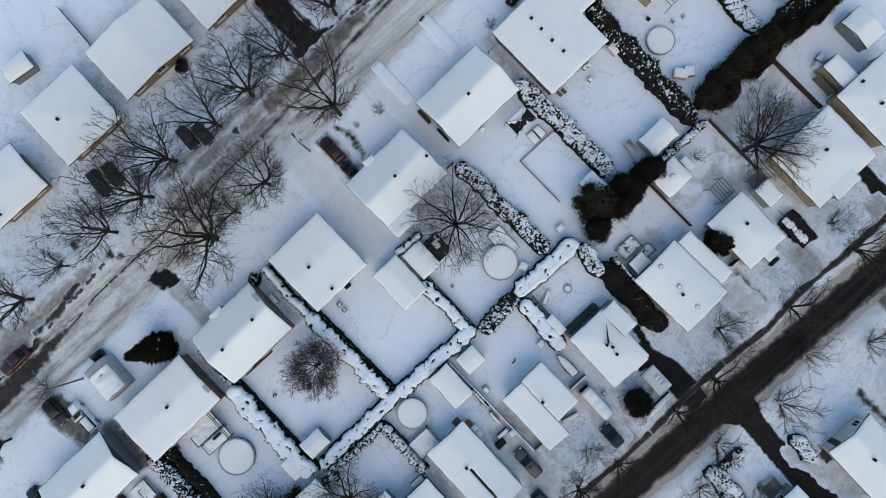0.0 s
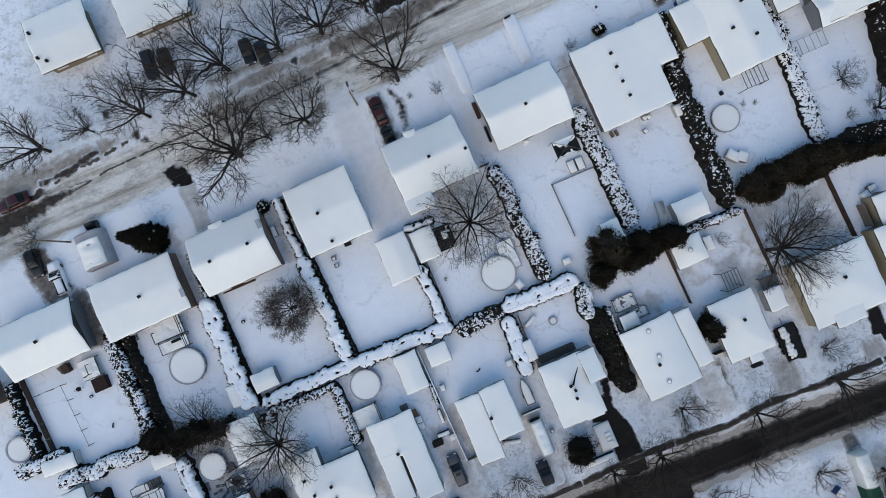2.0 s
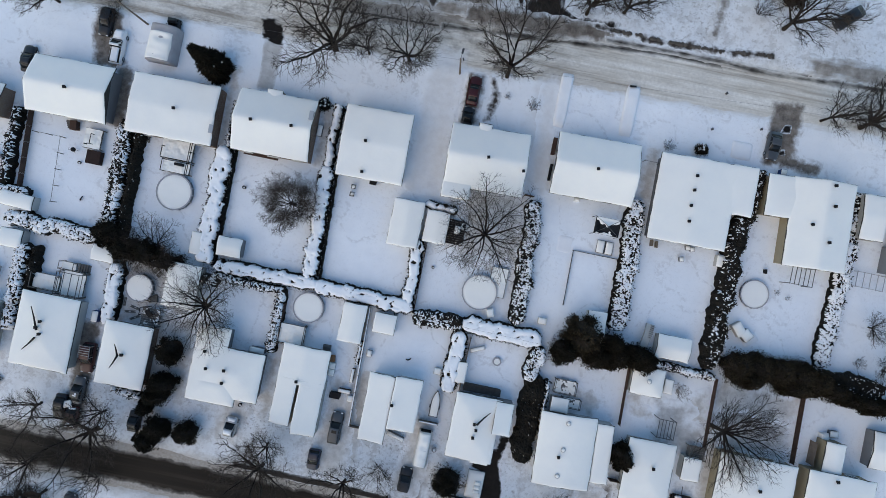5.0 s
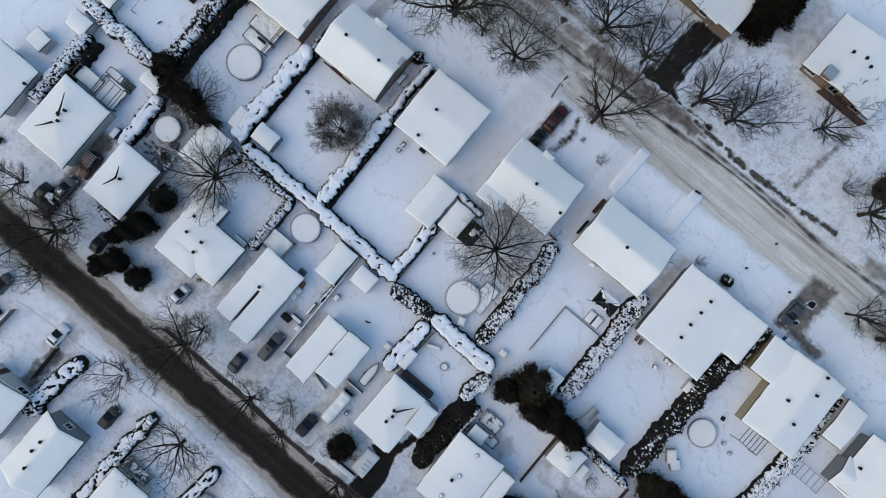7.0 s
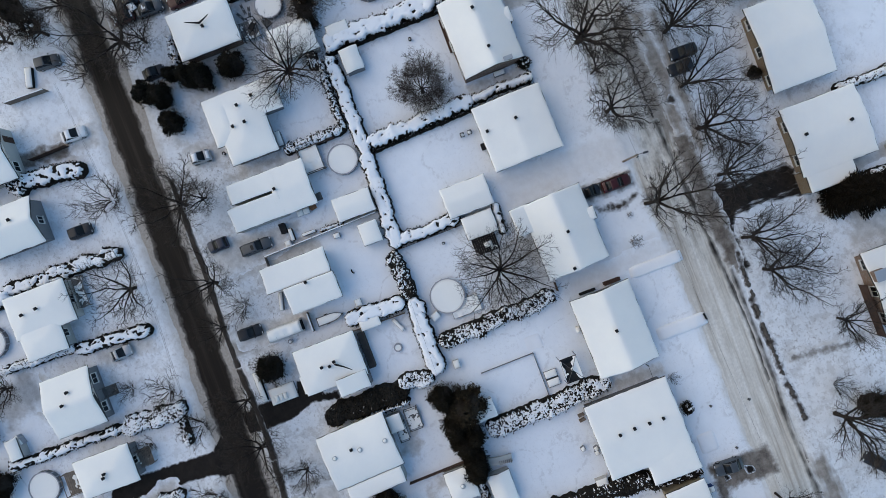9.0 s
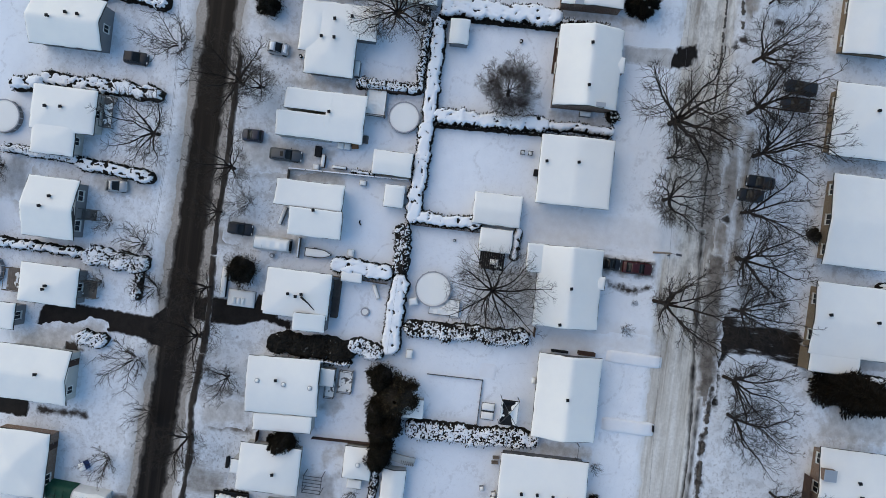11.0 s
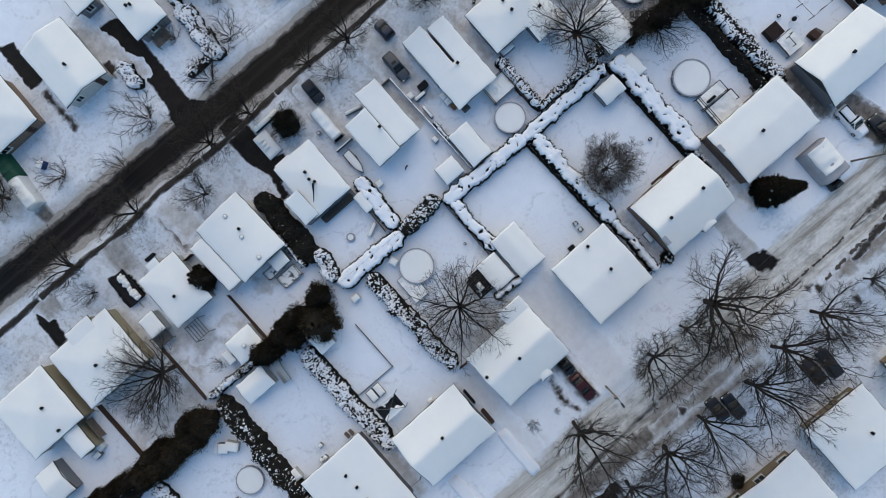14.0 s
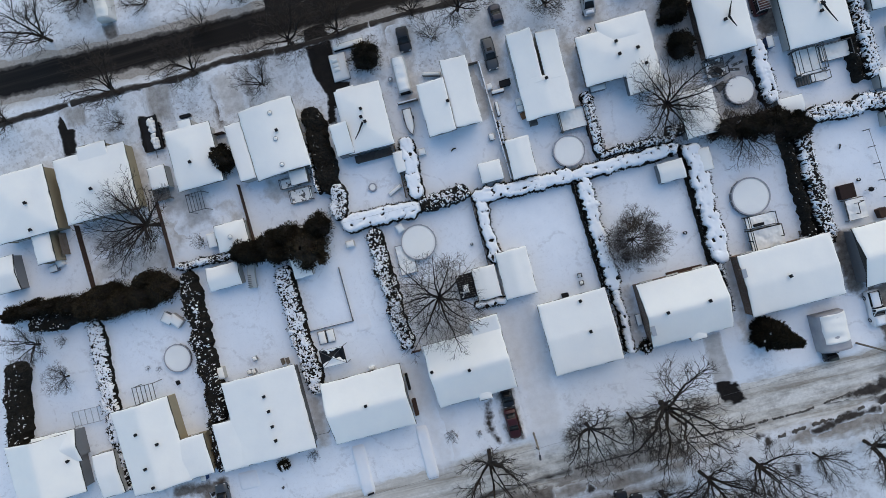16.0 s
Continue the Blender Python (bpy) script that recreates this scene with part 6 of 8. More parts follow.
evergreen(-39.40, -9.60, 2.3, 1.1, 2.6, 0, "round", 13, "low dark evergreen bush beside a hedge", CEDAR)
evergreen(44.07, -7.70, 2.4, 2.4, 4.5, 0, "round", 15, "dark evergreen tree with dense drooping foliage", SPRUCE)
evergreen(46.80, -7.28, 2.6, 2.6, 4.5, 0, "round", 16, "dark evergreen tree with dense drooping foliage", SPRUCE)
evergreen(49.69, -7.12, 2.7, 2.5, 4.5, 0, "round", 17, "dark evergreen tree with dense drooping foliage", SPRUCE)
evergreen(52.57, -7.11, 2.6, 2.5, 4.5, 0, "round", 18, "dark evergreen tree with dense drooping foliage", SPRUCE)
evergreen(55.29, -7.44, 2.4, 2.2, 4.5, 0, "round", 19, "dark evergreen tree with dense drooping foliage", SPRUCE)
evergreen(57.92, -8.27, 2.2, 1.6, 4.5, 0, "round", 20, "dark evergreen tree with dense drooping foliage", CEDAR)
evergreen(45.55, -9.10, 2.0, 1.5, 4.5, 0, "round", 21, "dark evergreen tree with dense drooping foliage", SPRUCE)
evergreen(52.15, -8.93, 2.6, 1.4, 4.5, 0, "round", 22, "dark evergreen tree with dense drooping foliage", SPRUCE)
evergreen(60.39, -8.93, 2.2, 1.3, 4.5, 0, "round", 23, "dark evergreen tree with dense drooping foliage", CEDAR)
evergreen(63.27, -9.09, 2.4, 1.3, 4.5, 0, "round", 24, "dark evergreen tree with dense drooping foliage", CEDAR)
evergreen(66.15, -9.09, 2.4, 1.4, 4.5, 0, "round", 25, "dark evergreen tree with dense drooping foliage", CEDAR)
evergreen(-36.59, -22.28, 1.9, 2.1, 4.0, 0, "round", 26, "round dark cedar beside the house", CEDAR)
evergreen(-36.98, -27.09, 2.2, 1.9, 4.0, 0, "round", 27, "round dark cedar beside the house", CEDAR)
evergreen(-37.39, -28.91, 1.8, 1.7, 4.0, 0, "round", 28, "round dark cedar beside the house", CEDAR)
evergreen(-38.54, -31.06, 1.0, 1.2, 3.0, 0, "round", 29, "round dark cedar beside the house", CEDAR)
evergreen(-36.12, -33.45, 1.9, 1.7, 4.0, 0, "round", 30, "round dark cedar beside the house", CEDAR)
evergreen(-31.96, -33.20, 1.8, 1.8, 3.6, 0, "round", 31, "round dark cedar beside the house", CEDAR)
evergreen(-37.35, -35.52, 1.8, 1.5, 3.6, 0, "round", 32, "round dark cedar beside the house", CEDAR)
evergreen(6.46, -32.52, 2.3, 2.3, 4.2, 0, "round", 33, "round dark cedar beside the house", CEDAR)
evergreen(30.37, -23.41, 1.9, 2.0, 4.5, 0, "round", 34, "round dark cedar beside the house", CEDAR)
evergreen(11.89, 54.08, 3.3, 3.5, 11.0, 0, "cone", 35, "tall dark spruce between two houses", DEEP)
evergreen(12.76, 57.71, 3.0, 3.0, 10.0, 0, "cone", 36, "dark spruce beside a brick house", DEEP)
evergreen(41.94, 47.41, 2.2, 2.6, 3.0, 0, "round", 37, "low dark yew bush in the snow", CEDAR)
evergreen(33.30, 22.31, 0.9, 0.8, 1.4, 0, "round", 38, "small round shrub dusted with snow", CEDAR, snow=0.60)
evergreen(-22.13, 17.63, 0.9, 0.9, 1.6, 0, "round", 39, "small round shrub dusted with snow", CEDAR, snow=0.60)
evergreen(-8.94, 48.28, 0.9, 0.9, 1.4, 0, "round", 40, "small dark shrub at a brick wall", CEDAR)
evergreen(-5.00, -75.20, 2.0, 2.0, 4.0, 0, "round", 41, "dark cedar at the back of a yard", CEDAR)
# bare trees
bare_tree(-22.30, 26.20, 9.8, 14.3, "vase", 1, 137, "tall leafless tree with dark spreading branches")
bare_tree(-17.30, 26.50, 3.8, 13.0, "vase", 2, 274, "tall leafless tree with dark spreading branches")
bare_tree(-11.27, 26.74, 6.6, 12.4, "vase", 3, 51, "tall leafless tree with dark spreading branches")
bare_tree(3.35, 27.30, 6.6, 18.2, "vase", 4, 188, "tall leafless tree with dark spreading branches", tilt=(-9, 2))
bare_tree(49.78, 30.13, 4.6, 11.7, "vase", 5, 325, "tall leafless tree with dark spreading branches")
bare_tree(55.58, 30.29, 7.8, 13.0, "vase", 6, 102, "tall leafless tree with dark spreading branches")
bare_tree(4.66, 3.92, 7.9, 9.0, "spread", 0, 239, "broad leafless tree beside a deck and pool")
bare_tree(-23.60, 2.50, 4.9, 5.6, "round", 1, 16, "round dense leafless tree in a snowy yard")
bare_tree(42.95, -16.90, 7.9, 8.6, "spread", 2, 153, "wide leafless tree overhanging a snowy roof", tilt=(0, 14))
bare_tree(-32.87, -14.64, 7.0, 7.5, "spread", 3, 290, "leafless tree between small sheds")
bare_tree(-42.09, -7.75, 5.6, 4.5, "spread", 4, 67, "leafless bush behind a round pool")
bare_tree(62.54, 1.83, 3.0, 4.0, "vase", 5, 204, "leafless shrub standing in the snow")
bare_tree(61.83, -3.47, 1.3, 1.6, "shrub", 6, 341, "leafless shrub standing in the snow")
bare_tree(7.93, 23.69, 1.4, 2.0, "shrub", 0, 118, "leafless shrub standing in the snow")
bare_tree(4.01, 24.37, 0.7, 1.0, "shrub", 1, 255, "leafless shrub standing in the snow")
bare_tree(28.48, 21.82, 1.3, 1.8, "shrub", 2, 32, "leafless shrub standing in the snow")
bare_tree(37.27, -12.66, 1.6, 3.0, "shrub", 3, 169, "leafless shrub standing in the snow")
bare_tree(-45.49, -35.81, 7.8, 10.5, "vase", 4, 306, "leafless street tree with fine twigs")
bare_tree(-20.34, -36.07, 7.2, 10.5, "vase", 5, 83, "leafless street tree with fine twigs")
bare_tree(-7.97, -35.75, 5.2, 8.0, "vase", 6, 220, "leafless street tree with fine twigs")
bare_tree(-1.44, -36.93, 3.6, 6.9, "vase", 0, 357, "leafless street tree with fine twigs")
bare_tree(-3.21, -33.37, 3.2, 5.0, "shrub", 1, 134, "leafless shrub standing in the snow")
bare_tree(43.99, -37.50, 5.7, 8.0, "vase", 2, 271, "leafless street tree with fine twigs")
bare_tree(31.69, -37.25, 5.5, 8.0, "vase", 3, 48, "leafless street tree with fine twigs")
bare_tree(16.77, -37.55, 5.5, 8.0, "vase", 4, 185, "leafless street tree with fine twigs")
bare_tree(9.65, -37.34, 4.8, 7.5, "vase", 5, 322, "leafless street tree with fine twigs")
bare_tree(61.40, -37.58, 4.0, 6.9, "vase", 1, 13, "leafless street tree with fine twigs")
bare_tree(22.21, -36.69, 3.0, 5.0, "shrub", 2, 150, "leafless shrub standing in the snow")
bare_tree(-44.86, -33.06, 4.2, 6.0, "vase", 5, 201, "leafless street tree with fine twigs")
bare_tree(-54.45, -33.91, 4.4, 6.5, "vase", 6, 338, "leafless street tree with fine twigs")
bare_tree(-20.32, -33.00, 4.2, 6.0, "vase", 0, 115, "leafless street tree with fine twigs")
bare_tree(22.32, -32.90, 3.6, 5.5, "vase", 2, 29, "leafless street tree with fine twigs")
bare_tree(44.57, -32.84, 2.6, 4.5, "vase", 3, 166, "leafless street tree with fine twigs")
bare_tree(-11.60, -47.55, 6.2, 8.0, "vase", 4, 303, "leafless street tree with fine twigs")
bare_tree(-25.11, -46.16, 5.2, 6.0, "shrub", 5, 80, "leafless shrub standing in the snow")
bare_tree(4.55, -48.25, 4.0, 5.0, "shrub", 6, 217, "leafless shrub standing in the snow")
bare_tree(-51.08, -46.38, 5.2, 7.0, "vase", 0, 354, "leafless street tree with fine twigs")
bare_tree(-4.24, -70.09, 4.2, 6.0, "vase", 1, 131, "leafless street tree with fine twigs")
bare_tree(2.12, -53.43, 2.4, 3.0, "shrub", 2, 268, "leafless shrub standing in the snow")
bare_tree(-44.09, -43.27, 4.0, 6.0, "shrub", 3, 45, "leafless shrub standing in the snow")
bare_tree(36.96, -49.36, 3.4, 4.0, "shrub", 4, 182, "leafless shrub standing in the snow")
bare_tree(52.18, -47.87, 6.0, 9.9, "vase", 5, 319, "leafless street tree with fine twigs")
bare_tree(21.66, -47.14, 4.6, 6.0, "shrub", 6, 96, "leafless shrub standing in the snow")
bare_tree(29.35, -43.97, 3.4, 4.0, "shrub", 0, 233, "leafless shrub standing in the snow")
bare_tree(10.87, -45.37, 3.6, 5.0, "shrub", 1, 10, "leafless shrub standing in the snow")
bare_tree(46.60, -55.80, 4.4, 5.5, "shrub", 5, 40, "dense leafless brush beside a green shelter")
bare_tree(45.60, -52.20, 5.4, 7.0, "vase", 2, 147, "leafless street tree with fine twigs")
bare_tree(10.93, -53.35, 2.0, 3.0, "shrub", 4, 61, "low leafless bush with bare twisted branches")
bare_tree(-19.12, 38.64, 7.2, 15.6, "vase", 5, 198, "tall leafless tree with dark spreading branches")
bare_tree(-10.81, 38.04, 5.2, 14.3, "vase", 6, 335, "tall leafless tree with dark spreading branches")
bare_tree(-4.27, 38.21, 7.4, 13.0, "vase", 0, 112, "tall leafless tree with dark spreading branches")
bare_tree(3.17, 38.66, 5.8, 13.0, "vase", 1, 249, "tall leafless tree with dark spreading branches")
bare_tree(12.97, 38.75, 6.2, 12.4, "vase", 2, 26, "tall leafless tree with dark spreading branches")
bare_tree(18.34, 39.99, 6.2, 11.7, "vase", 3, 163, "tall leafless tree with dark spreading branches")
bare_tree(28.82, 47.52, 4.4, 9.4, "vase", 4, 300, "tall leafless tree with dark spreading branches")
bare_tree(41.81, 42.35, 7.4, 13.0, "vase", 5, 77, "tall leafless tree with dark spreading branches")
bare_tree(-25.19, 37.10, 6.4, 15.6, "vase", 0, 351, "tall leafless tree with dark spreading branches")
bare_tree(-32.58, 36.87, 6.0, 13.0, "vase", 1, 128, "tall leafless tree with dark spreading branches")
bare_tree(-48.25, 37.98, 6.0, 11.7, "vase", 2, 265, "tall leafless tree with dark spreading branches")
bare_tree(-41.08, 38.03, 3.6, 8.3, "vase", 3, 42, "tall leafless tree with dark spreading branches")
bare_tree(-64.16, 24.95, 4.8, 9.4, "vase", 4, 179, "tall leafless tree with dark spreading branches")
bare_tree(-55.32, 27.00, 2.2, 3.0, "shrub", 6, 93, "leafless shrub standing in the snow")
bare_tree(37.82, 43.91, 2.6, 4.0, "shrub", 0, 230, "leafless shrub standing in the snow")
bare_tree(30.05, 54.18, 3.4, 5.0, "shrub", 1, 7, "leafless shrub standing in the snow")
bare_tree(65.78, -3.95, 4.4, 5.5, "vase", 2, 144, "leafless shrub standing in the snow")
hedge(69.28, -1.94, 72.66, 13.53, 2.99, 2.20, 0.08, 51, "tall dark hedge at the edge of a yard")
# driveways and bare ground
patch("driveway", [(3.27, 35.79), (5.01, 40.79), (5.04, 48.46), (6.35, 49.11), (10.35, 50.07), (9.82, 47.54), (9.15, 42.32), (9.66, 39.03), (11.66, 37.74), (15.78, 38.30), (17.93, 38.11), (16.68, 36.02), (12.66, 35.95), (8.63, 35.88)], DRIVE, 0.104, "thawed brown-black driveway with streaks of snow", rag=0.35, seed=1)
patch("driveway", [(9.53, -26.99), (12.84, -26.74), (13.09, -24.51), (14.50, -24.84), (13.66, -28.80), (14.73, -32.51), (14.88, -39.50), (11.16, -39.51), (11.18, -30.45), (9.77, -30.04)], ASPHALT, 0.108, "black cleared asphalt driveway", rag=0.20, seed=2)
patch("driveway", [(16.57, -62.14), (13.88, -60.26), (14.72, -56.04), (14.94, -51.21), (15.19, -45.22), (12.46, -43.10), (19.62, -42.48), (19.41, -45.04), (18.41, -46.33), (18.11, -51.02), (18.59, -56.80), (18.99, -62.27)], ASPHALT, 0.112, "black cleared asphalt driveway", rag=0.15, seed=3)
patch("driveway", [(52.65, -30.36), (54.70, -30.36), (54.42, -35.28), (53.58, -37.34), (51.94, -36.93)], ASPHALT, 0.116, "black cleared asphalt driveway", rag=0.20, seed=4)
patch("driveway", [(39.01, -27.76), (42.55, -27.92), (42.10, -33.26), (38.98, -32.86)], ASPHALT, 0.100, "black cleared asphalt driveway", rag=0.15, seed=5)
patch("driveway", [(-51.21, -20.64), (-48.11, -20.64), (-48.01, -37.20), (-50.84, -37.21)], SLUSH, 0.084, "muddy slush driveway between two houses", rag=0.30, seed=6)
patch("driveway", [(-40.37, -17.31), (-34.53, -17.30), (-34.06, -28.90), (-40.72, -28.91)], TRODDEN_AND_SHADE, 0.078, "trodden grey snow beside a house", rag=0.50, seed=7)
patch("driveway", [(-12.45, -20.59), (-9.12, -25.54), (-8.28, -35.61), (-13.26, -35.62)], TRODDEN_AND_SHADE, 0.082, "grey trodden snow driveway", rag=0.50, seed=8)
patch("driveway", [(29.35, -28.77), (30.18, -28.76), (30.40, -34.52), (29.17, -34.12)], SLUSH, 0.096, "narrow strip of brown slush", rag=0.20, seed=9)
patch("driveway", [(37.34, -30.39), (38.97, -33.68), (40.44, -35.48), (35.92, -35.50)], TRODDEN_AND_SHADE, 0.070, "grey trodden snow driveway", rag=0.40, seed=10)
patch("driveway", [(42.48, 31.40), (47.05, 31.81), (46.75, 23.87), (50.73, 23.87), (50.72, 22.20), (42.84, 22.21)], SLUSH, 0.084, "slushy driveway with a parked car", rag=0.50, seed=11)
patch("driveway", [(-2.08, 26.47), (0.01, 26.47), (0.17, 19.35), (-2.00, 19.36)], SLUSH, 0.088, "bare wet strip under parked cars", rag=0.25, seed=12)
patch("driveway", [(1.09, 26.89), (1.84, 26.47), (2.93, 23.95), (2.34, 20.36), (1.51, 20.36), (1.93, 23.95)], DIRT, 0.092, "curved strip of bare earth", rag=0.30, seed=13)
patch("driveway", [(-58.09, 25.32), (-54.89, 25.32), (-52.31, 16.91), (-56.93, 16.92), (-58.22, 21.12)], SLUSH, 0.096, "churned slush beside parked vehicles", rag=0.40, seed=14)
patch("driveway", [(-33.82, 28.47), (-30.63, 28.55), (-30.36, 25.35), (-33.47, 25.44)], ASPHALT, 0.100, "dark bare tarmac at the kerb", rag=0.55, seed=15)
patch("walkway", [(-32.96, 25.44), (-30.11, 25.44), (-30.25, 18.39), (-32.60, 18.40)], PAVED, 0.074, "trodden grey path to a front door", rag=0.15, seed=16)
patch("road_patch", [(-78.98, 30.92), (-66.32, 31.74), (-57.05, 32.05), (-51.15, 31.87), (-45.26, 31.35), (-51.98, 30.19), (-52.40, 29.52), (-61.23, 28.86), (-66.29, 28.70), (-78.94, 27.72)], DIRT, 0.068, "brown wet tarmac showing through the slush", rag=0.35, seed=17)
patch("road_patch", [(-66.32, 31.82), (-58.73, 32.14), (-51.15, 32.04), (-44.84, 31.69), (-45.26, 31.18), (-52.83, 30.78), (-61.25, 30.29), (-66.30, 30.05)], STREET_TAR, 0.072, "dark bare tarmac in the wheel tracks", rag=0.35, seed=18)
patch("road_patch", [(-78.13, 30.92), (-66.32, 31.82), (-61.25, 30.72), (-66.30, 30.05), (-78.11, 29.07)], STREET_TAR, 0.076, "dark bare tarmac in the wheel tracks", rag=0.35, seed=19)
patch("road_patch", [(-66.30, 30.14), (-52.82, 30.36), (-52.40, 29.69), (-59.55, 29.11), (-66.29, 28.79), (-78.10, 27.89), (-78.11, 29.24)], STREET_TAR, 0.060, "brown slush in the wheel tracks", rag=0.30, seed=20)
patch("road_patch", [(-63.29, 33.17), (-58.75, 34.42), (-54.54, 34.24), (-51.16, 33.56), (-51.32, 32.38), (-53.67, 31.63), (-61.26, 31.64), (-63.12, 32.41)], DIRT, 0.074, "churned brown slush round a parked car", rag=0.40, seed=21)
patch("road_patch", [(-4.44, 34.21), (-4.32, 36.82), (13.70, 37.50), (17.87, 36.80), (16.36, 35.17), (8.04, 34.34)], SLUSH, 0.088, "brown slush along the street", rag=0.40, seed=22)
patch("verge", [(-76.50, 36.49), (-61.30, 37.29), (-49.50, 36.76), (-38.56, 35.72), (-41.07, 34.04), (-51.16, 33.73), (-62.96, 33.08), (-76.45, 31.59)], STREET_SLUSH, 0.072, "dirty brown snow on the verge", rag=0.90, seed=23)
# pavement strips and slush lines along the streets
patch("pavement", [(-24.87, -36.28), (-19.49, -36.47), (-8.51, -36.48), (-8.51, -37.63), (-19.50, -37.62), (-24.91, -37.43)], PAVEMENT, 0.100, "wet pavement strip along the cleared road", rag=0.16, seed=171)
patch("pavement", [(-8.48, -36.48), (-0.72, -36.91), (4.96, -36.76), (4.99, -37.91), (-0.75, -38.06), (-8.54, -37.63)], PAVEMENT, 0.100, "wet pavement strip along the cleared road", rag=0.16, seed=172)
patch("pavement", [(4.95, -36.76), (13.01, -36.40), (19.62, -36.64), (19.58, -37.79), (13.02, -37.55), (5.00, -37.91)], PAVEMENT, 0.100, "wet pavement strip along the cleared road", rag=0.16, seed=173)
patch("pavement", [(19.65, -36.64), (27.48, -37.32), (34.68, -36.65), (34.78, -37.80), (27.48, -38.47), (19.55, -37.78)], PAVEMENT, 0.100, "wet pavement strip along the cleared road", rag=0.16, seed=174)
patch("pavement", [(34.77, -36.65), (41.98, -37.13), (51.88, -37.32), (51.86, -38.47), (41.93, -38.28), (34.69, -37.80)], PAVEMENT, 0.100, "wet pavement strip along the cleared road", rag=0.16, seed=175)
patch("pavement", [(51.87, -37.32), (60.00, -37.33), (66.57, -37.24), (66.59, -38.39), (60.01, -38.48), (51.87, -38.47)], PAVEMENT, 0.100, "wet pavement strip along the cleared road", rag=0.16, seed=176)
patch("driveway", [(-53.57, 17.33), (-50.97, 17.33), (-50.82, 8.36), (-53.51, 8.37)], SLUSH, 0.096, "muddy alley between two houses", rag=0.30, seed=24)
patch("driveway", [(40.15, -37.60), (36.10, -36.87), (37.08, -31.76), (40.35, -32.11)], WHEELED, 0.070, "grey snow driveway marked by wheels", rag=0.35, seed=25)
patch("driveway", [(53.47, -37.67), (49.80, -37.39), (50.02, -34.49), (53.03, -34.59)], WHEELED, 0.074, "grey snow driveway marked by wheels", rag=0.35, seed=26)
patch("driveway", [(26.89, -36.48), (26.03, -36.42), (25.52, -26.98), (26.67, -26.59)], WHEELED, 0.078, "grey snow driveway marked by wheels", rag=0.35, seed=27)
patch("driveway", [(25.05, -36.16), (24.03, -36.06), (24.55, -28.71), (25.39, -28.15)], WHEELED, 0.082, "grey snow driveway marked by wheels", rag=0.35, seed=28)
patch("driveway", [(3.44, -38.06), (0.72, -38.00), (1.56, -30.73), (3.43, -30.80)], WHEELED, 0.086, "grey snow driveway marked by wheels", rag=0.35, seed=29)
patch("driveway", [(32.27, -70.66), (29.80, -69.44), (29.72, -62.08), (32.27, -62.43)], ASPHALT, 0.100, "dark driveway behind a snowy house", rag=0.25, seed=30)
# Ground patch added in place of a brown board walkway.
patch("driveway", [(30.54, -60.72), (30.32, -53.27), (31.42, -53.23), (31.64, -60.68)], DIRT, 0.100, "brown strip standing for a board walkway by a house", rag=0.30, seed=81)
patch("walkway", [(33.41, 50.23), (32.78, 43.71), (32.43, 39.27), (31.83, 39.32), (32.18, 43.76), (32.81, 50.28)], SLUSH, 0.100, "thawed path to a front door", rag=0.25, seed=82)
patch("slush_line", [(-7.54, 33.03), (9.17, 34.25), (22.53, 35.30), (34.19, 35.52), (34.20, 35.02), (22.55, 34.80), (9.21, 33.75), (-7.50, 32.53)], STREET_TAR, 0.100, "thin broken line of dark slush", rag=0.22, seed=84)
patch("slush_line", [(34.18, 35.52), (46.65, 36.24), (64.73, 37.03), (64.76, 36.53), (46.67, 35.74), (34.21, 35.02)], STREET_TAR, 0.100, "thin broken line of dark slush", rag=0.20, seed=85)
patch("slush_line", [(14.50, 37.55), (24.98, 37.10), (32.19, 37.45), (40.97, 38.28), (41.09, 37.70), (32.28, 36.88), (24.98, 36.52), (14.45, 36.95)], DIRT, 0.100, "dark frozen slush along the verge", rag=0.50, seed=86)
patch("slush_line", [(16.50, 35.80), (27.31, 36.14), (42.72, 35.62), (50.52, 36.21), (56.88, 36.47), (56.90, 35.97), (50.55, 35.72), (42.72, 35.12), (27.31, 35.64), (16.51, 35.30)], STREET_TAR, 0.100, "thin broken line of dark slush", rag=0.22, seed=87)
patch("slush_line", [(-51.47, 34.36), (-46.09, 34.54), (-41.63, 35.59), (-41.45, 34.81), (-45.99, 33.75), (-51.45, 33.56)], DIRT, 0.100, "thin broken line of dark slush", rag=0.50, seed=89)
patch("walkway", [(31.45, 39.03), (31.52, 43.89), (32.32, 50.68), (32.82, 53.85), (33.71, 53.71), (33.22, 50.56), (32.41, 43.82), (32.35, 39.01)], TRODDEN_AND_SHADE, 0.100, "trodden path to a front door", rag=0.30, seed=90)
patch("walkway", [(7.37, 12.77), (7.22, 18.27), (8.16, 27.73), (10.75, 27.47), (9.81, 18.13), (9.97, 12.84)], PACKED, 0.100, "grey wheel-marked snow driveway", rag=0.50, seed=91)
patch("driveway", [(-3.74, 29.46), (-3.57, 21.08), (-3.31, 8.55), (-7.51, 8.46), (-7.77, 20.99), (-7.94, 29.37)], PACKED, 0.100, "grey wheel-marked snow driveway", rag=0.55, seed=92)
patch("driveway", [(11.19, 28.58), (11.43, 21.05), (11.83, 11.87), (9.83, 11.78), (9.43, 20.97), (9.19, 28.51)], PACKED, 0.100, "grey narrow snow driveway", rag=0.50, seed=93)
patch("driveway", [(27.45, 21.00), (27.59, 13.91), (25.99, 13.88), (25.85, 20.97)], TRODDEN_AND_SHADE, 0.100, "grey passage between two houses", rag=0.30, seed=94)
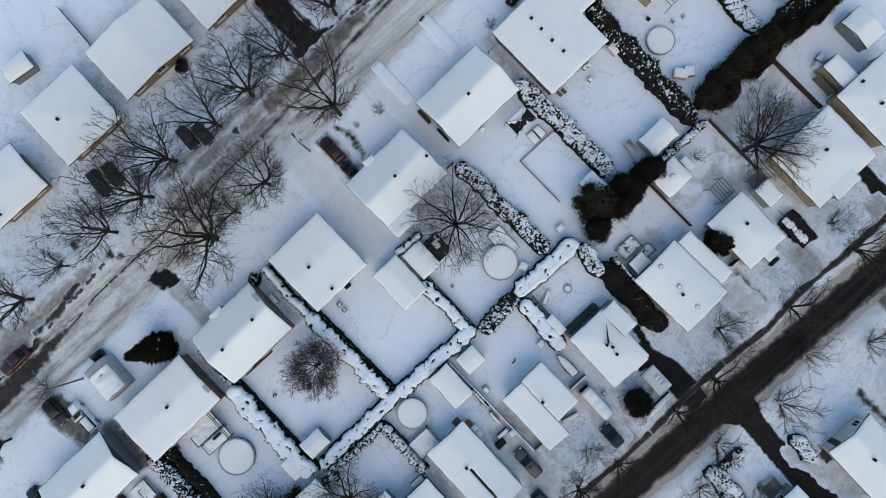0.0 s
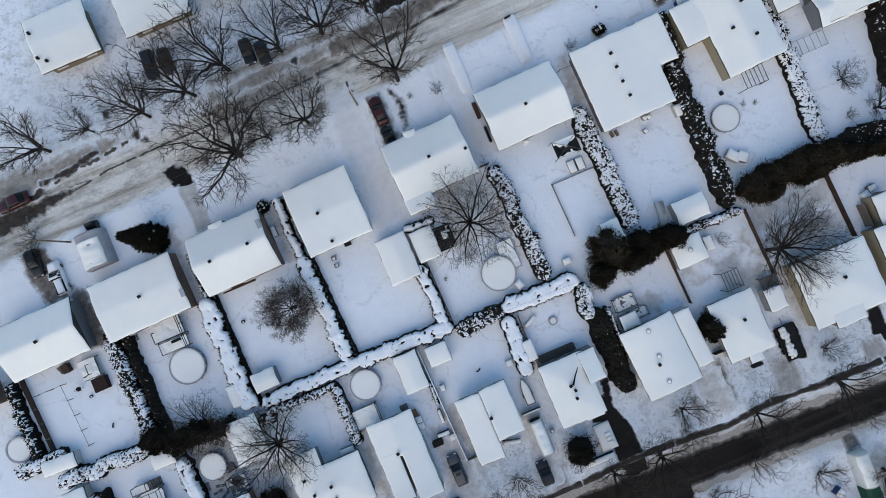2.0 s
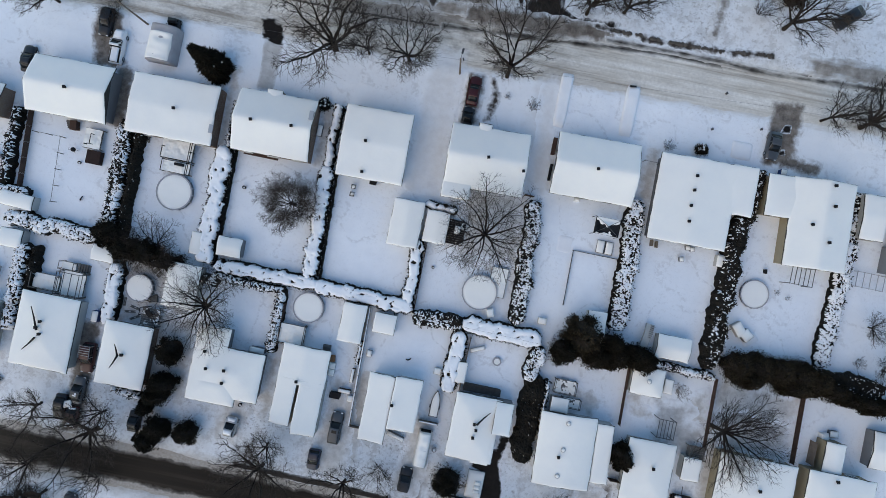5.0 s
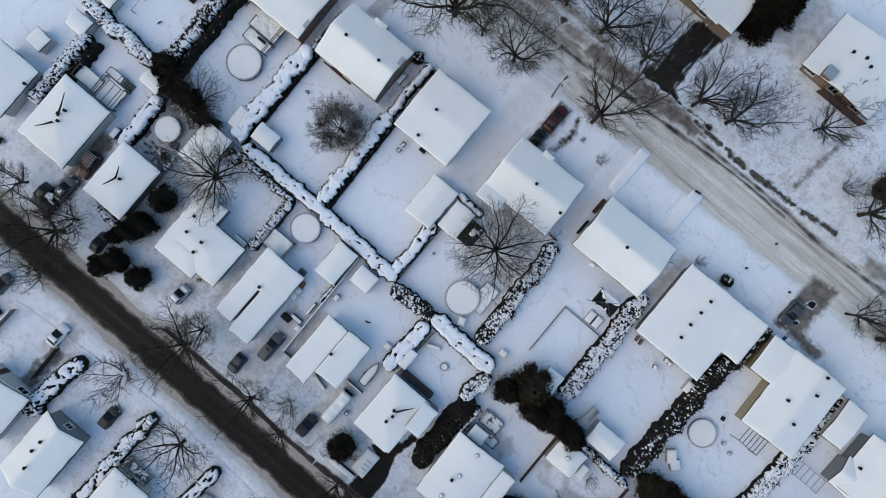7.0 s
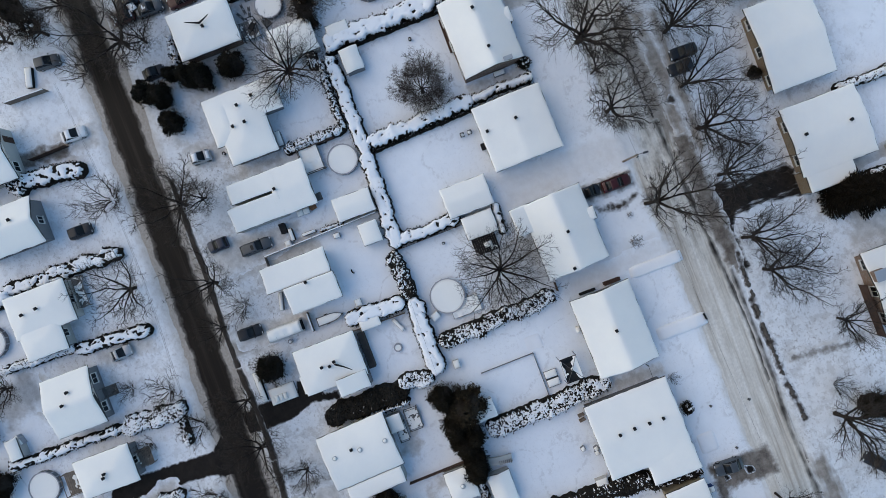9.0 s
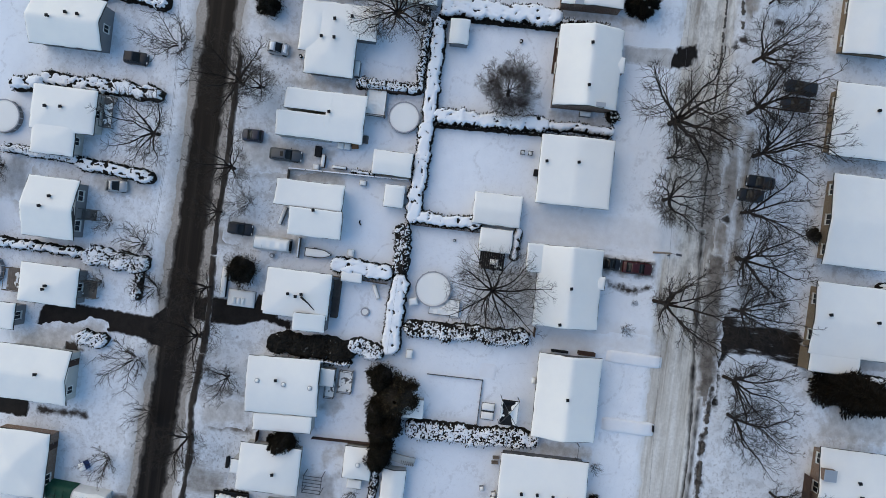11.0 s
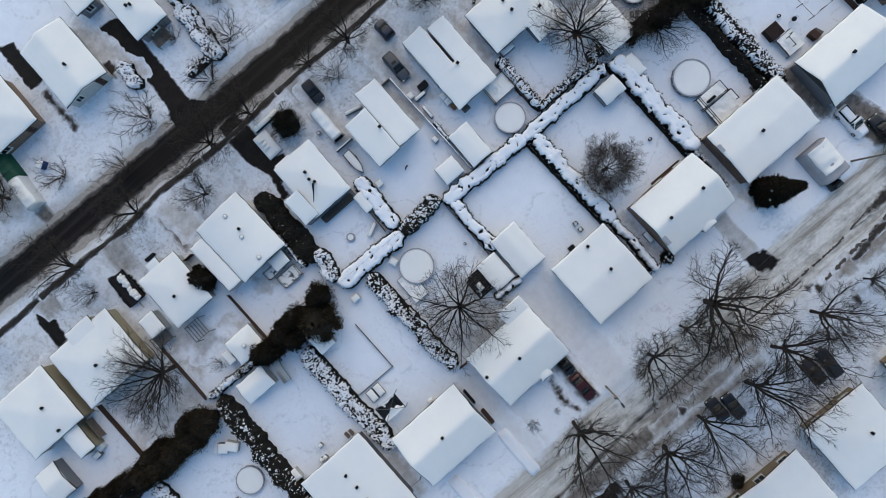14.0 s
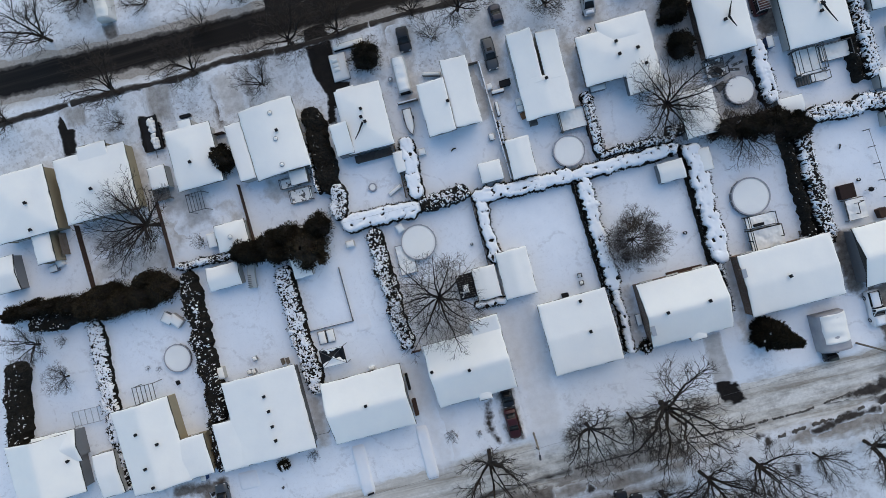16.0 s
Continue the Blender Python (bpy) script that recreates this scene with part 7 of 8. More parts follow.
patch("driveway", [(-51.41, 16.53), (-51.10, 8.99), (-52.90, 8.91), (-53.20, 16.46)], SLUSH, 0.100, "slushy passage between two houses", rag=0.40, seed=95)
patch("driveway", [(-35.73, 20.26), (-35.42, 8.54), (-36.72, 8.51), (-37.03, 20.23)], TRODDEN_AND_SHADE, 0.100, "grey passage between two houses", rag=0.40, seed=96)
patch("driveway", [(-21.06, 16.89), (-20.87, 8.95), (-22.17, 8.92), (-22.36, 16.86)], TRODDEN_AND_SHADE, 0.100, "grey passage between two houses", rag=0.40, seed=97)
patch("driveway", [(39.74, -15.43), (38.81, -17.34), (42.21, -18.15), (40.50, -22.85), (34.84, -20.38), (34.77, -14.86)], THAWED_AND_SHADE, 0.100, "trodden grey snow in a yard", rag=0.60, seed=98)
patch("driveway", [(20.39, -14.43), (26.17, -16.90), (25.19, -19.20), (19.40, -16.73)], TRODDEN_AND_SHADE, 0.100, "trodden grey snow behind a house", rag=0.60, seed=99)
patch("driveway", [(9.41, 10.34), (9.82, 1.18), (1.83, 0.83), (1.42, 9.99)], TRODDEN_AND_SHADE, 0.100, "grey thinly covered paving under a bare tree", rag=0.20, seed=100)
# Thawed ground, with the tree's twig shade put into its grey.
patch("driveway", [(53.73, -12.02), (54.09, -19.45), (45.10, -19.89), (44.74, -12.46)], THAWED_AND_SHADE, 0.100, "grey thawed snow with painted twig shade under a tree", rag=0.60, seed=101)
patch("driveway", [(-7.20, -19.76), (-7.35, -35.46), (-9.55, -35.44), (-9.40, -19.74)], TRODDEN_AND_SHADE, 0.100, "grey narrow snow driveway", rag=0.40, seed=102)
patch("driveway", [(-21.32, -20.58), (-21.12, -29.69), (-22.52, -29.72), (-22.72, -20.61)], TRODDEN_AND_SHADE, 0.100, "slushy passage between two houses", rag=0.50, seed=103)
patch("driveway", [(29.20, -29.91), (29.58, -36.08), (26.59, -36.27), (26.20, -30.10)], TRODDEN_AND_SHADE, 0.100, "grey wheel-marked snow driveway", rag=0.50, seed=104)
patch("driveway", [(3.32, -24.42), (2.32, -35.56), (-0.66, -35.29), (0.33, -24.15)], TRODDEN_AND_SHADE, 0.100, "grey wheel-marked snow driveway", rag=0.50, seed=105)
patch("driveway", [(57.91, -20.48), (57.83, -30.35), (56.83, -30.35), (56.91, -20.48)], TRODDEN_AND_SHADE, 0.100, "grey passage beside a house", rag=0.30, seed=106)
patch("driveway", [(44.73, -19.66), (44.84, -28.72), (43.04, -28.75), (42.93, -19.69)], TRODDEN_AND_SHADE, 0.100, "grey passage beside a house", rag=0.40, seed=107)
patch("driveway", [(-36.07, -59.02), (-35.39, -50.32), (-35.44, -45.89), (-32.44, -45.86), (-32.39, -50.46), (-33.08, -59.25)], TRODDEN_AND_SHADE, 0.100, "grey wheel-marked snow driveway", rag=0.50, seed=108)
patch("driveway", [(-28.95, -32.70), (-27.54, -27.87), (-24.18, -28.86), (-25.59, -33.69)], TRODDEN_AND_SHADE, 0.100, "grey wheel-marked snow driveway", rag=0.60, seed=109)
patch("road_patch", [(-23.52, 34.55), (-14.67, 34.69), (-4.59, 35.70), (-4.29, 32.72), (-14.49, 31.70), (-23.47, 31.55)], STREET_SLUSH, 0.100, "dirty packed snow on the street", rag=0.70, seed=110)
patch("road_patch", [(-23.39, 36.46), (-13.54, 36.70), (-1.22, 36.44), (4.14, 36.61), (4.19, 35.01), (-1.23, 34.84), (-13.54, 35.10), (-23.35, 34.86)], STREET_SLUSH, 0.100, "brown slush in the wheel tracks", rag=0.60, seed=111)
patch("road_patch", [(-22.48, 38.57), (-11.87, 38.52), (-1.26, 38.46), (-1.26, 37.26), (-11.88, 37.32), (-22.48, 37.37)], STREET_SLUSH, 0.100, "dirty packed snow on the street", rag=0.50, seed=112)
patch("road_patch", [(46.52, 38.68), (54.13, 39.37), (58.52, 39.50), (58.59, 37.00), (54.30, 36.87), (46.74, 36.19)], STREET_SLUSH, 0.100, "dirty packed snow on the street", rag=0.60, seed=113)
patch("slush_spot", [(-10.24, 35.97), (-9.33, 36.95), (-8.67, 36.34), (-9.58, 35.36)], DIRT, 0.100, "small dark patch of wet slush", rag=0.20, seed=114)
patch("slush_spot", [(-35.76, 34.21), (-35.90, 35.51), (-35.01, 35.61), (-34.87, 34.30)], DIRT, 0.100, "small dark patch of wet slush", rag=0.20, seed=115)
patch("slush_spot", [(-38.90, 39.21), (-39.04, 40.51), (-38.15, 40.61), (-38.01, 39.31)], DIRT, 0.100, "small dark patch of wet slush", rag=0.20, seed=116)
patch("slush_spot", [(-10.03, 35.97), (-8.77, 35.47), (-9.11, 34.63), (-10.37, 35.14)], DIRT, 0.100, "small dark patch of wet slush", rag=0.20, seed=117)
patch("slush_spot", [(-35.19, 34.78), (-33.92, 34.27), (-34.26, 33.43), (-35.52, 33.94)], DIRT, 0.100, "small dark patch of wet slush", rag=0.20, seed=118)
patch("slush_spot", [(-14.22, 37.84), (-12.96, 37.33), (-13.30, 36.49), (-14.56, 37.00)], DIRT, 0.100, "small dark patch of wet slush", rag=0.20, seed=119)
def frozen_clods(points, size, share, seed, label):
    """A broken row of dark frozen clods along a line."""
    rng = random.Random(seed)
    g = Geo()
    for (ax, ay), (bx, by) in zip(points, points[1:]):
        ln = math.hypot(bx - ax, by - ay)
        for i in range(int(ln / (size * 0.7))):
            f = (i + rng.random()) * size * 0.7 / ln
            gap = noise.noise(Vector((ax + f * (bx - ax), ay, seed))) * 0.9 + 0.5
            if f > 1 or gap > share:
                continue
            x, y = ax + (bx - ax) * f, ay + (by - ay) * f + rng.gauss(0, size * 0.35)
            lump(g, Vector((x, y, surface_height(x, y) + 0.05)), size * rng.uniform(0.55, 1.25), rng, 0.3)
    tagged(g.make("slush_ridge", FROZEN, None, "", True), label, kind="stuff")


frozen_clods([(-50.6, 30.5), (-41.2, 32.0), (-32.8, 32.2), (-20.0, 32.2), (-8.0, 32.7)], 0.13, 0.72, 1, "broken line of dark frozen slush on the street")
frozen_clods([(-49.5, 33.2), (-45.3, 33.9), (-42.1, 34.1), (-37.0, 34.7)], 0.24, 0.55, 2, "dark frozen clods along the street edge")
frozen_clods([(17.0, 37.1), (26.0, 37.0), (33.0, 37.2), (41.0, 38.0)], 0.26, 0.55, 3, "dark frozen clods along the street edge")
# vehicles
car(-0.99, 24.14, 90.0, "red", "dark red sedan parked in a driveway", long=4.31, seed=1)
car(-1.15, 20.33, 90.0, "black", "small black car close to the house", long=2.65, tall=1.4, wide=1.7)
car(-53.82, 19.99, 90.4, "white", "white pickup truck with snow in its bed", long=5.16, pickup=True, tall=1.75, wide=1.9, snow=0.8)
car(-46.36, 24.89, -89.6, "black", "black car nose under a tent shelter", long=1.66, wide=1.7)
car(-55.83, 32.87, -177.3, "red", "dark red car in brown slush", long=5.01, wide=1.9, tall=1.6)
car(43.40, 24.90, -91.0, "grey", "blue-grey car with clear windows in a slushy driveway", long=4.16, wide=1.9)
car(-10.88, -28.35, 90.1, "grey", "grey estate car with a dark sunroof in a driveway", long=4.75, boxy=True, sunroof=True)
patch("wheel_track", [(-11.85, -26.0), (-11.45, -26.0), (-11.45, -33.5), (-11.85, -33.5)], TRODDEN_AND_SHADE, 0.105, "grey wheel track in a driveway", rag=0.15, seed=140)
patch("wheel_track", [(-10.3, -26.0), (-9.9, -26.0), (-9.9, -33.5), (-10.3, -33.5)], TRODDEN_AND_SHADE, 0.105, "grey wheel track in a driveway", rag=0.15, seed=141)
car(-13.09, -33.56, -88.4, "blue", "dark blue hatchback in a driveway", long=3.11, boxy=True)
car(-26.05, -31.34, 87.1, "silver", "small silver car dusted with snow", long=3.03, snow=0.9, boxy=True)
car(-48.68, -25.78, -87.5, "red", "dark red truck with a ladder rack", long=4.44, boxy=True, rack=True, tall=1.8, wide=1.9)
car(-49.11, -30.70, 89.2, "grey", "grey car in a narrow driveway", long=4.10, snow=0.3)
car(-51.23, -33.57, -88.3, "black", "black car in a narrow driveway", long=3.61)
car(-49.28, -34.80, -89.6, "red", "red car with snow on its roof", long=3.28, snow=0.8)
car(-40.09, -33.38, 91.8, "black", "black car beside dark cedars", long=3.28, wide=1.7)
car(0.62, -33.65, 88.7, "black", "black car with dull paint in the snow", long=3.67, boxy=True)
car(-15.45, 39.80, -91.9, "black", "black sedan side by side with another", long=3.98)
car(-13.43, 38.68, -90.2, "black", "black car side by side with another", long=3.67, boxy=True)
car(-29.50, 43.67, -94.9, "black", "black car in front of a brick house", long=4.63, boxy=True)
car(-27.08, 43.22, -91.1, "black", "dark car parked next to another", long=4.03)
car(-35.83, -47.75, 90.1, "white", "white sedan with dark windows on a snowy drive", long=3.66, snow=0.5)
car(-47.13, -47.61, 85.6, "grey", "grey car beneath bare branches", long=3.73, boxy=True)
car(-22.15, -51.88, 89.4, "black", "black car in a snowy driveway", long=3.55, boxy=True)
car(-3.29, -52.58, 93.5, "silver", "silver car dusted with snow by a hedge", long=3.21, snow=0.6)
car(50.46, 45.42, -136.7, "black", "black car parked by a front yard", long=4.74)
car(-66.48, 15.64, 92.0, "black", "black car in a snowy front yard", long=3.99, wide=1.8)
covered_heap(-47.09, 21.54, 5.3, 4.3, 2.2, 90, GREYTARP, "grey tunnel tent shelter with broken snow", patches=(-2.6, 1.6, -1.7, 2.1))
covered_heap(2.20, -28.60, 5.1, 2.1, 1.9, 90, TARP, "pale covered trailer under smooth snow", name="covered_trailer", patches=(-2.5, 2.5, -0.90, 0.90), open_end=True)
covered_heap(42.62, -50.60, 5.0, 2.4, 1.9, 87, TARP, "pale tunnel car shelter under smooth snow", patches=(-2.4, 2.4, -1.0, 1.0))
patch("slush_spot", [(41.7, -47.9), (43.9, -47.9), (43.7, -45.6), (42.1, -45.8)], SLUSH, 0.11, "churned slush before a car shelter", rag=0.5, seed=146)
covered_heap(42.30, -55.50, 4.8, 2.5, 1.8, 87, GREENTARP, "green tarpaulin shelter by a house")
trailer(40.47, -30.20, 5.2, 2.6, 90, "black flat trailer with blocks of snow")
car(-56.26, 23.28, -91.8, "black", "black car half hidden by bare brush", long=4.25, boxy=True)
bare_tree(-55.47, 24.48, 2.0, 2.6, "spread", 3, 281, "leafless bush leaning over a black car")
boat(2.72, -21.89, 3.9, 1.25, 90, "small boat filled with snow beside a house")
# pools
pool(-41.19, 0.66, 2.62, "round pool with dark bare rim and snow inside", rim=0.12)
pool(5.74, -4.66, 2.54, "round pool brimful of snow", rim=0.1)
pool(-18.35, -11.96, 2.21, "round pool with dark rim in a small yard", rim=0.11)
pool(-43.33, -14.19, 1.97, "small round pool heaped with snow", rim=0.06)
pool(45.12, 3.19, 2.05, "round pool with thin dark rim", rim=0.07, depth=0.45)
pool(11.33, -70.26, 2.3, "round pool under snow beyond the road", rim=0.08)
pool(-68.50, -0.94, 1.9, "round pool at the end of a snowy yard", rim=0.2)
evergreen(8.79, -76.55, 2.6, 2.6, 4.0, 0, "round", 41, "dark evergreen clump in a back yard", CEDAR)
evergreen(0.35, -76.47, 2.8, 2.6, 4.5, 0, "round", 42, "dark evergreen clump in a back yard", CEDAR)
deck(12.21, -55.10, 2.6, 3.2, 0.8, 0, "brown wooden porch deck", snowy=0.2, mat=WOOD)
deck(12.18, -65.49, 3.4, 3.0, 0.7, 0, "brown wooden back deck", snowy=0.25, mat=WOOD)
deck(1.38, -57.12, 1.6, 4.6, 0.8, 0, "grey railed front porch", snowy=0.3)
deck(-13.79, -54.96, 4.6, 1.4, 0.8, 0, "grey railed front porch beside a hedge", snowy=0.5)
# decks, canopies, garden things
deck(0.58, 3.23, 2.6, 3.6, 0.6, 0, "dark wooden deck below a bare tree", rail=False, snowy=0.2, mat=CLOTH)
bin_box(0.72, 3.55, 0.75, 1.15, 0.5, 0, "pale garden lounger under snow on a dark deck", PALE_METAL, name="sun_lounger", z=0.62)
deck(-53.00, -15.60, 3.6, 3.7, 0.8, 0, "deck with thin frame and snow", snowy=0.95)
deck(-56.90, -16.05, 4.0, 2.3, 0.8, 0, "low snow-covered deck with a dark rail", snowy=0.97)
deck(-54.05, -13.10, 2.3, 1.2, 0.8, 0, "small landing of a snowy deck", snowy=0.9)
steps_to_door(-52.60, -13.15, 1.2, 90, "dark wooden steps down from a deck", n=5)
pergola(-52.95, -15.60, 3.3, 3.3, 2.3, 0, "thin metal canopy frame over a deck", beams=4, mat=METAL)
deck(8.11, -2.72, 2.5, 4.4, 0.5, 0, "snowy deck beside a pool", rail=False, snowy=0.98)
bin_box(7.91, -7.32, 1.0, 1.2, 0.7, 20, "white pump box with snow", WHITE, name="pump_box")
deck(-20.14, -16.27, 4.4, 3.0, 0.9, 0, "snow-covered deck between pool and house", snowy=0.98)
torn_canopy(21.66, 8.33, 3.6, 2.5, 2.3, 0, "black cloth garden canopy sagging with snow")
patio_set(22.50, 5.46, 0, "dark patio sofa and table under snow")
pergola(50.15, 7.02, 3.2, 2.6, 2.3, 0, "thin dark pergola frame behind a house", mat=METAL)
pergola(35.68, -18.35, 2.4, 2.6, 2.2, 0, "bare metal frame in a yard", mat=METAL)
pergola(60.98, 8.41, 4.0, 2.2, 0.5, 0, "pale low frame in the snow", beams=5, mat=PALE_METAL)
deck(41.06, -21.01, 2.6, 1.8, 0.9, 0, "small wooden porch with bare boards", snowy=0.15)
chair(-15.50, 6.76, 0, "grey slatted garden chair with snow")
chair(-15.50, 5.67, 180, "grey slatted garden chair with snow")
bin_box(15.56, -6.91, 1.2, 0.9, 0.7, 0, "pale storage box with snow", PALE_SIDING)
bin_box(39.17, 6.90, 1.3, 1.7, 0.9, 0, "pale storage box against a house", PALE_SIDING)
bin_box(44.98, -2.95, 1.5, 1.5, 0.8, 50, "grey storage box in a corner", GREY_SIDING)
bin_box(43.78, -2.30, 2.0, 1.4, 0.8, -50, "tilted pale board under snow", PALE_SIDING, name="board_stack")
bin_box(-12.29, -23.69, 0.75, 0.8, 1.0, 0, "black wheeled bin in the snow", CLOTH, name="wheeled_bin", snow=False, group="wheeled bins")
bin_box(-11.56, -23.68, 0.75, 0.8, 1.0, 0, "black wheeled bin in the snow", CLOTH, name="wheeled_bin", snow=False, group="wheeled bins")
bin_box(-13.19, -19.61, 0.9, 0.9, 0.6, 0, "grey air unit with snow", PALE_METAL, name="air_unit")
bin_box(-13.19, -20.60, 0.9, 0.9, 0.6, 0, "grey air unit with snow", PALE_METAL, name="air_unit")
bin_box(-9.63, -23.80, 0.9, 0.9, 0.6, 0, "grey air unit with snow", PALE_METAL, name="air_unit")
bin_box(-13.45, -18.57, 0.8, 0.9, 0.5, 10, "orange-brown wooden crate by a house", RUSTWOOD, name="crate", snow=False)
bin_box(-48.83, -19.59, 0.9, 1.6, 0.9, 0, "blue plastic covered things beside a house", BLUEPLASTIC, name="covered_box")
bin_box(38.22, -52.45, 1.2, 0.9, 1.0, 30, "blue garden bin in the snow", BLUEPLASTIC, name="garden_bin")
pool(10.34, -14.13, 0.55, "small round fire pit rim in the snow", rim=0.1, depth=0.35)
bin_box(7.20, -12.89, 2.2, 0.5, 0.4, 25, "long pale board leaning in the snow", PALE_SIDING, name="board_stack")
bin_box(2.06, -17.23, 1.0, 0.9, 0.6, 0, "pale storage box under snow", PALE_SIDING)
bin_box(8.95, -18.50, 5.4, 0.95, 1.0, 0, "dark lean-to cover behind a house", SHINGLE, name="log_store", snow=False)
bin_box(-24.44, -19.58, 2.2, 0.8, 0.9, 0, "grey bench box with snow", GREY_SIDING)
deck(21.99, -17.78, 2.8, 1.4, 0.5, 0, "low grey porch with snow", snowy=0.7)
deck(20.74, -15.63, 3.2, 2.0, 0.6, 0, "low grey deck with scattered things", rail=True, snowy=0.62)
deck(-41.80, 6.78, 4.75, 3.0, 0.9, 0, "railed deck behind a house under smooth snow", rail=False, snowy=1.1, runs=[[(-1.95, 0.2), (-1.95, -1.45), (2.28, -1.45)], [(2.05, 1.45), (2.05, -1.45)], [(2.32, 1.45), (2.32, -1.45)]])
deck(-41.50, 4.27, 4.1, 1.75, 0.9, 0, "lower pool deck with dark rails under snow", rail=False, snowy=1.1, runs=[[(-1.85, 0.85), (-1.85, -0.85)], [(1.75, 0.85), (1.75, -0.85)], [(2.0, 0.85), (2.0, -0.85)]])
bin_box(-41.00, 4.72, 1.3, 0.34, 0.40, 0, "narrow dark bench on a snowy pool deck", CLOTH, name="garden_bench", snow=False, z=1.0)
slat_frame(-47.20, 7.50, 1.3, 0.9, 0, "grey slatted step in front of a back wall", slats=4)
deck(-54.50, 5.90, 2.7, 3.0, 0.8, 0, "small deck under smooth snow with a bent rail", rail=False, snowy=1.15, runs=[[(-0.68, -0.95), (0.14, -0.80), (0.14, 0.65)]])
bin_box(-53.90, 3.25, 2.0, 1.95, 0.9, 0, "dark brown hot tub cover bare of snow", BROWN_VINYL, name="hot_tub", snow=False)
steps_to_door(-58.65, 7.75, 0.8, 0, "grey slatted steps below a back door")
bin_box(-57.80, 7.30, 0.9, 1.3, 0.9, 8, "dark brown cabinet against a back wall", DARKWOOD, name="garden_cabinet", snow=False)
kettle_grill(-57.15, 3.78, 0, "black kettle grill standing in the snow")
garden_pot(-56.20, 2.10, 0.24, 0.30, "small dark tub sunk in trodden snow")
half_tyre(-54.90, -3.05, 250, "black tyre half sunk in the snow")
garden_pot(-31.36, 3.43, 0.26, 0.5, "dark barrel dusted with snow", name="barrel")
garden_pot(-1.66, -2.49, 0.22, 0.35, "dark garden pot in the snow")
garden_pot(-25.40, -28.06, 0.26, 0.5, "dark tub standing beside a house")
half_tyre(-2.49, -16.43, 200, "dark curved edging half sunk in snow")
garden_pot(3.90, -28.60, 0.38, 0.6, "pale round tub heaped with snow", mat=PALE_METAL)
deck(-40.75, -18.00, 2.7, 2.6, 0.9, 0, "weathered angular deck with scattered snow beside a pool", rail=False, snowy=0.42, runs=[[(-1.3, 1.25), (-0.3, 1.55), (1.36, -0.4), (1.30, -1.25)], [(-1.3, 1.25), (-1.3, 0.2)]])
steps_to_door(-41.00, -15.75, 1.1, 200, "dark slatted steps down from an angular deck", n=4)
bin_box(-40.95, -17.45, 1.0, 0.5, 0.5, -45, "black covered seat on a weathered deck", CLOTH, name="garden_bench", snow=False, z=0.9)
slat_frame(-45.50, -16.70, 0.8, 1.3, 0, "weathered slatted frame lying in slush", slats=4)
for px, py, pt in ((-44.3, -18.0, 8), (-43.6, -17.3, -12), (-43.4, -18.7, 30)):
    slat_frame(px, py, 1.7, 0.35, pt, "loose grey planks lying in trodden snow", slats=2, name="loose_planks")
for px, py, pt in ((-42.25, -10.75, -35), (-41.65, -11.25, -35), (-41.05, -11.75, -35)):
    slat_frame(px, py, 0.62, 0.95, pt, "grey slatted frames leaning behind a pool", slats=3, z=0.12)
patch("trodden_ground", [(-45.8, -10.6), (-36.8, -11.2), (-36.6, -19.6), (-45.6, -19.6)], THAWED_AND_SHADE, 0.09, "thawed trodden snow round a pool", rag=0.6, seed=130)
patch("trodden_ground", [(30.5, -14.6), (31.6, -14.6), (32.0, -16.6), (36.0, -16.9), (41.4, -12.0), (41.6, -16.5), (36.5, -17.6), (31.2, -17.5)], TRODDEN_AND_SHADE, 0.105, "curved grey wheel track in a yard", rag=0.5, seed=131)
# Second grey layer: thin snow plus twig shade in its colour.
patch("trodden_ground", [(42.8, -10.6), (54.4, -10.6), (54.6, -14.0), (42.9, -14.0)], TRODDEN_AND_SHADE, 0.098, "thin grey snow with painted twig shade under a tree", rag=0.7, seed=132)
patch("slush_spot", [(44.6, 28.2), (45.6, 28.5), (45.7, 27.4), (44.5, 27.3)], ASPHALT, 0.115, "black thawed spot in a driveway", rag=0.3, seed=133)
patch("slush_spot", [(44.9, 24.9), (45.7, 25.1), (45.6, 24.0), (44.8, 24.1)], ASPHALT, 0.115, "black thawed spot beside a car", rag=0.3, seed=134)
# What this ribbed panel belongs to is unknown; only its form is built.
ribbed_panel(30.75, -5.90, 1.1, 3.6, -8, "pale bowed ribbed panel under snow beside a shed")
hedge(-11.60, -74.60, -6.30, -73.90, 1.30, 1.70, 0.12, 53, "dark hedge behind a round pool")
pool(-11.40, -70.30, 2.40, "round pool with grey rim beyond the road", rim=0.1)
patch("trodden_ground", [(-6.2, -66.8), (-1.2, -65.2), (1.4, -72.3), (-3.6, -74.2)], THAWED_AND_SHADE, 0.10, "thawed grey ground under a small tree", rag=0.8, seed=142)
bin_box(3.60, -71.60, 1.6, 1.3, 0.9, 20, "blue-grey covered box at the back of a yard", GREYTARP, name="covered_box")
patch("trodden_ground", [(44.0, -49.8), (48.6, -49.8), (49.0, -58.6), (44.2, -60.4)], THAWED_AND_SHADE, 0.10, "thawed ground under leafless brush", rag=0.8, seed=143)
patch("trodden_ground", [(8.0, 57.0), (5.9, 69.1), (8.3, 70.4), (9.7, 57.6)], PAVED, 0.11, "grey paved passage beside a brick house", rag=0.2, seed=144)
bin_box(8.30, 63.40, 1.9, 1.4, 0.8, 10, "pale box under snow on a paved passage", PALE_SIDING)
evergreen(7.90, 66.00, 0.9, 0.7, 1.2, 0, "round", 42, "small dark bush on a paved passage", CEDAR)
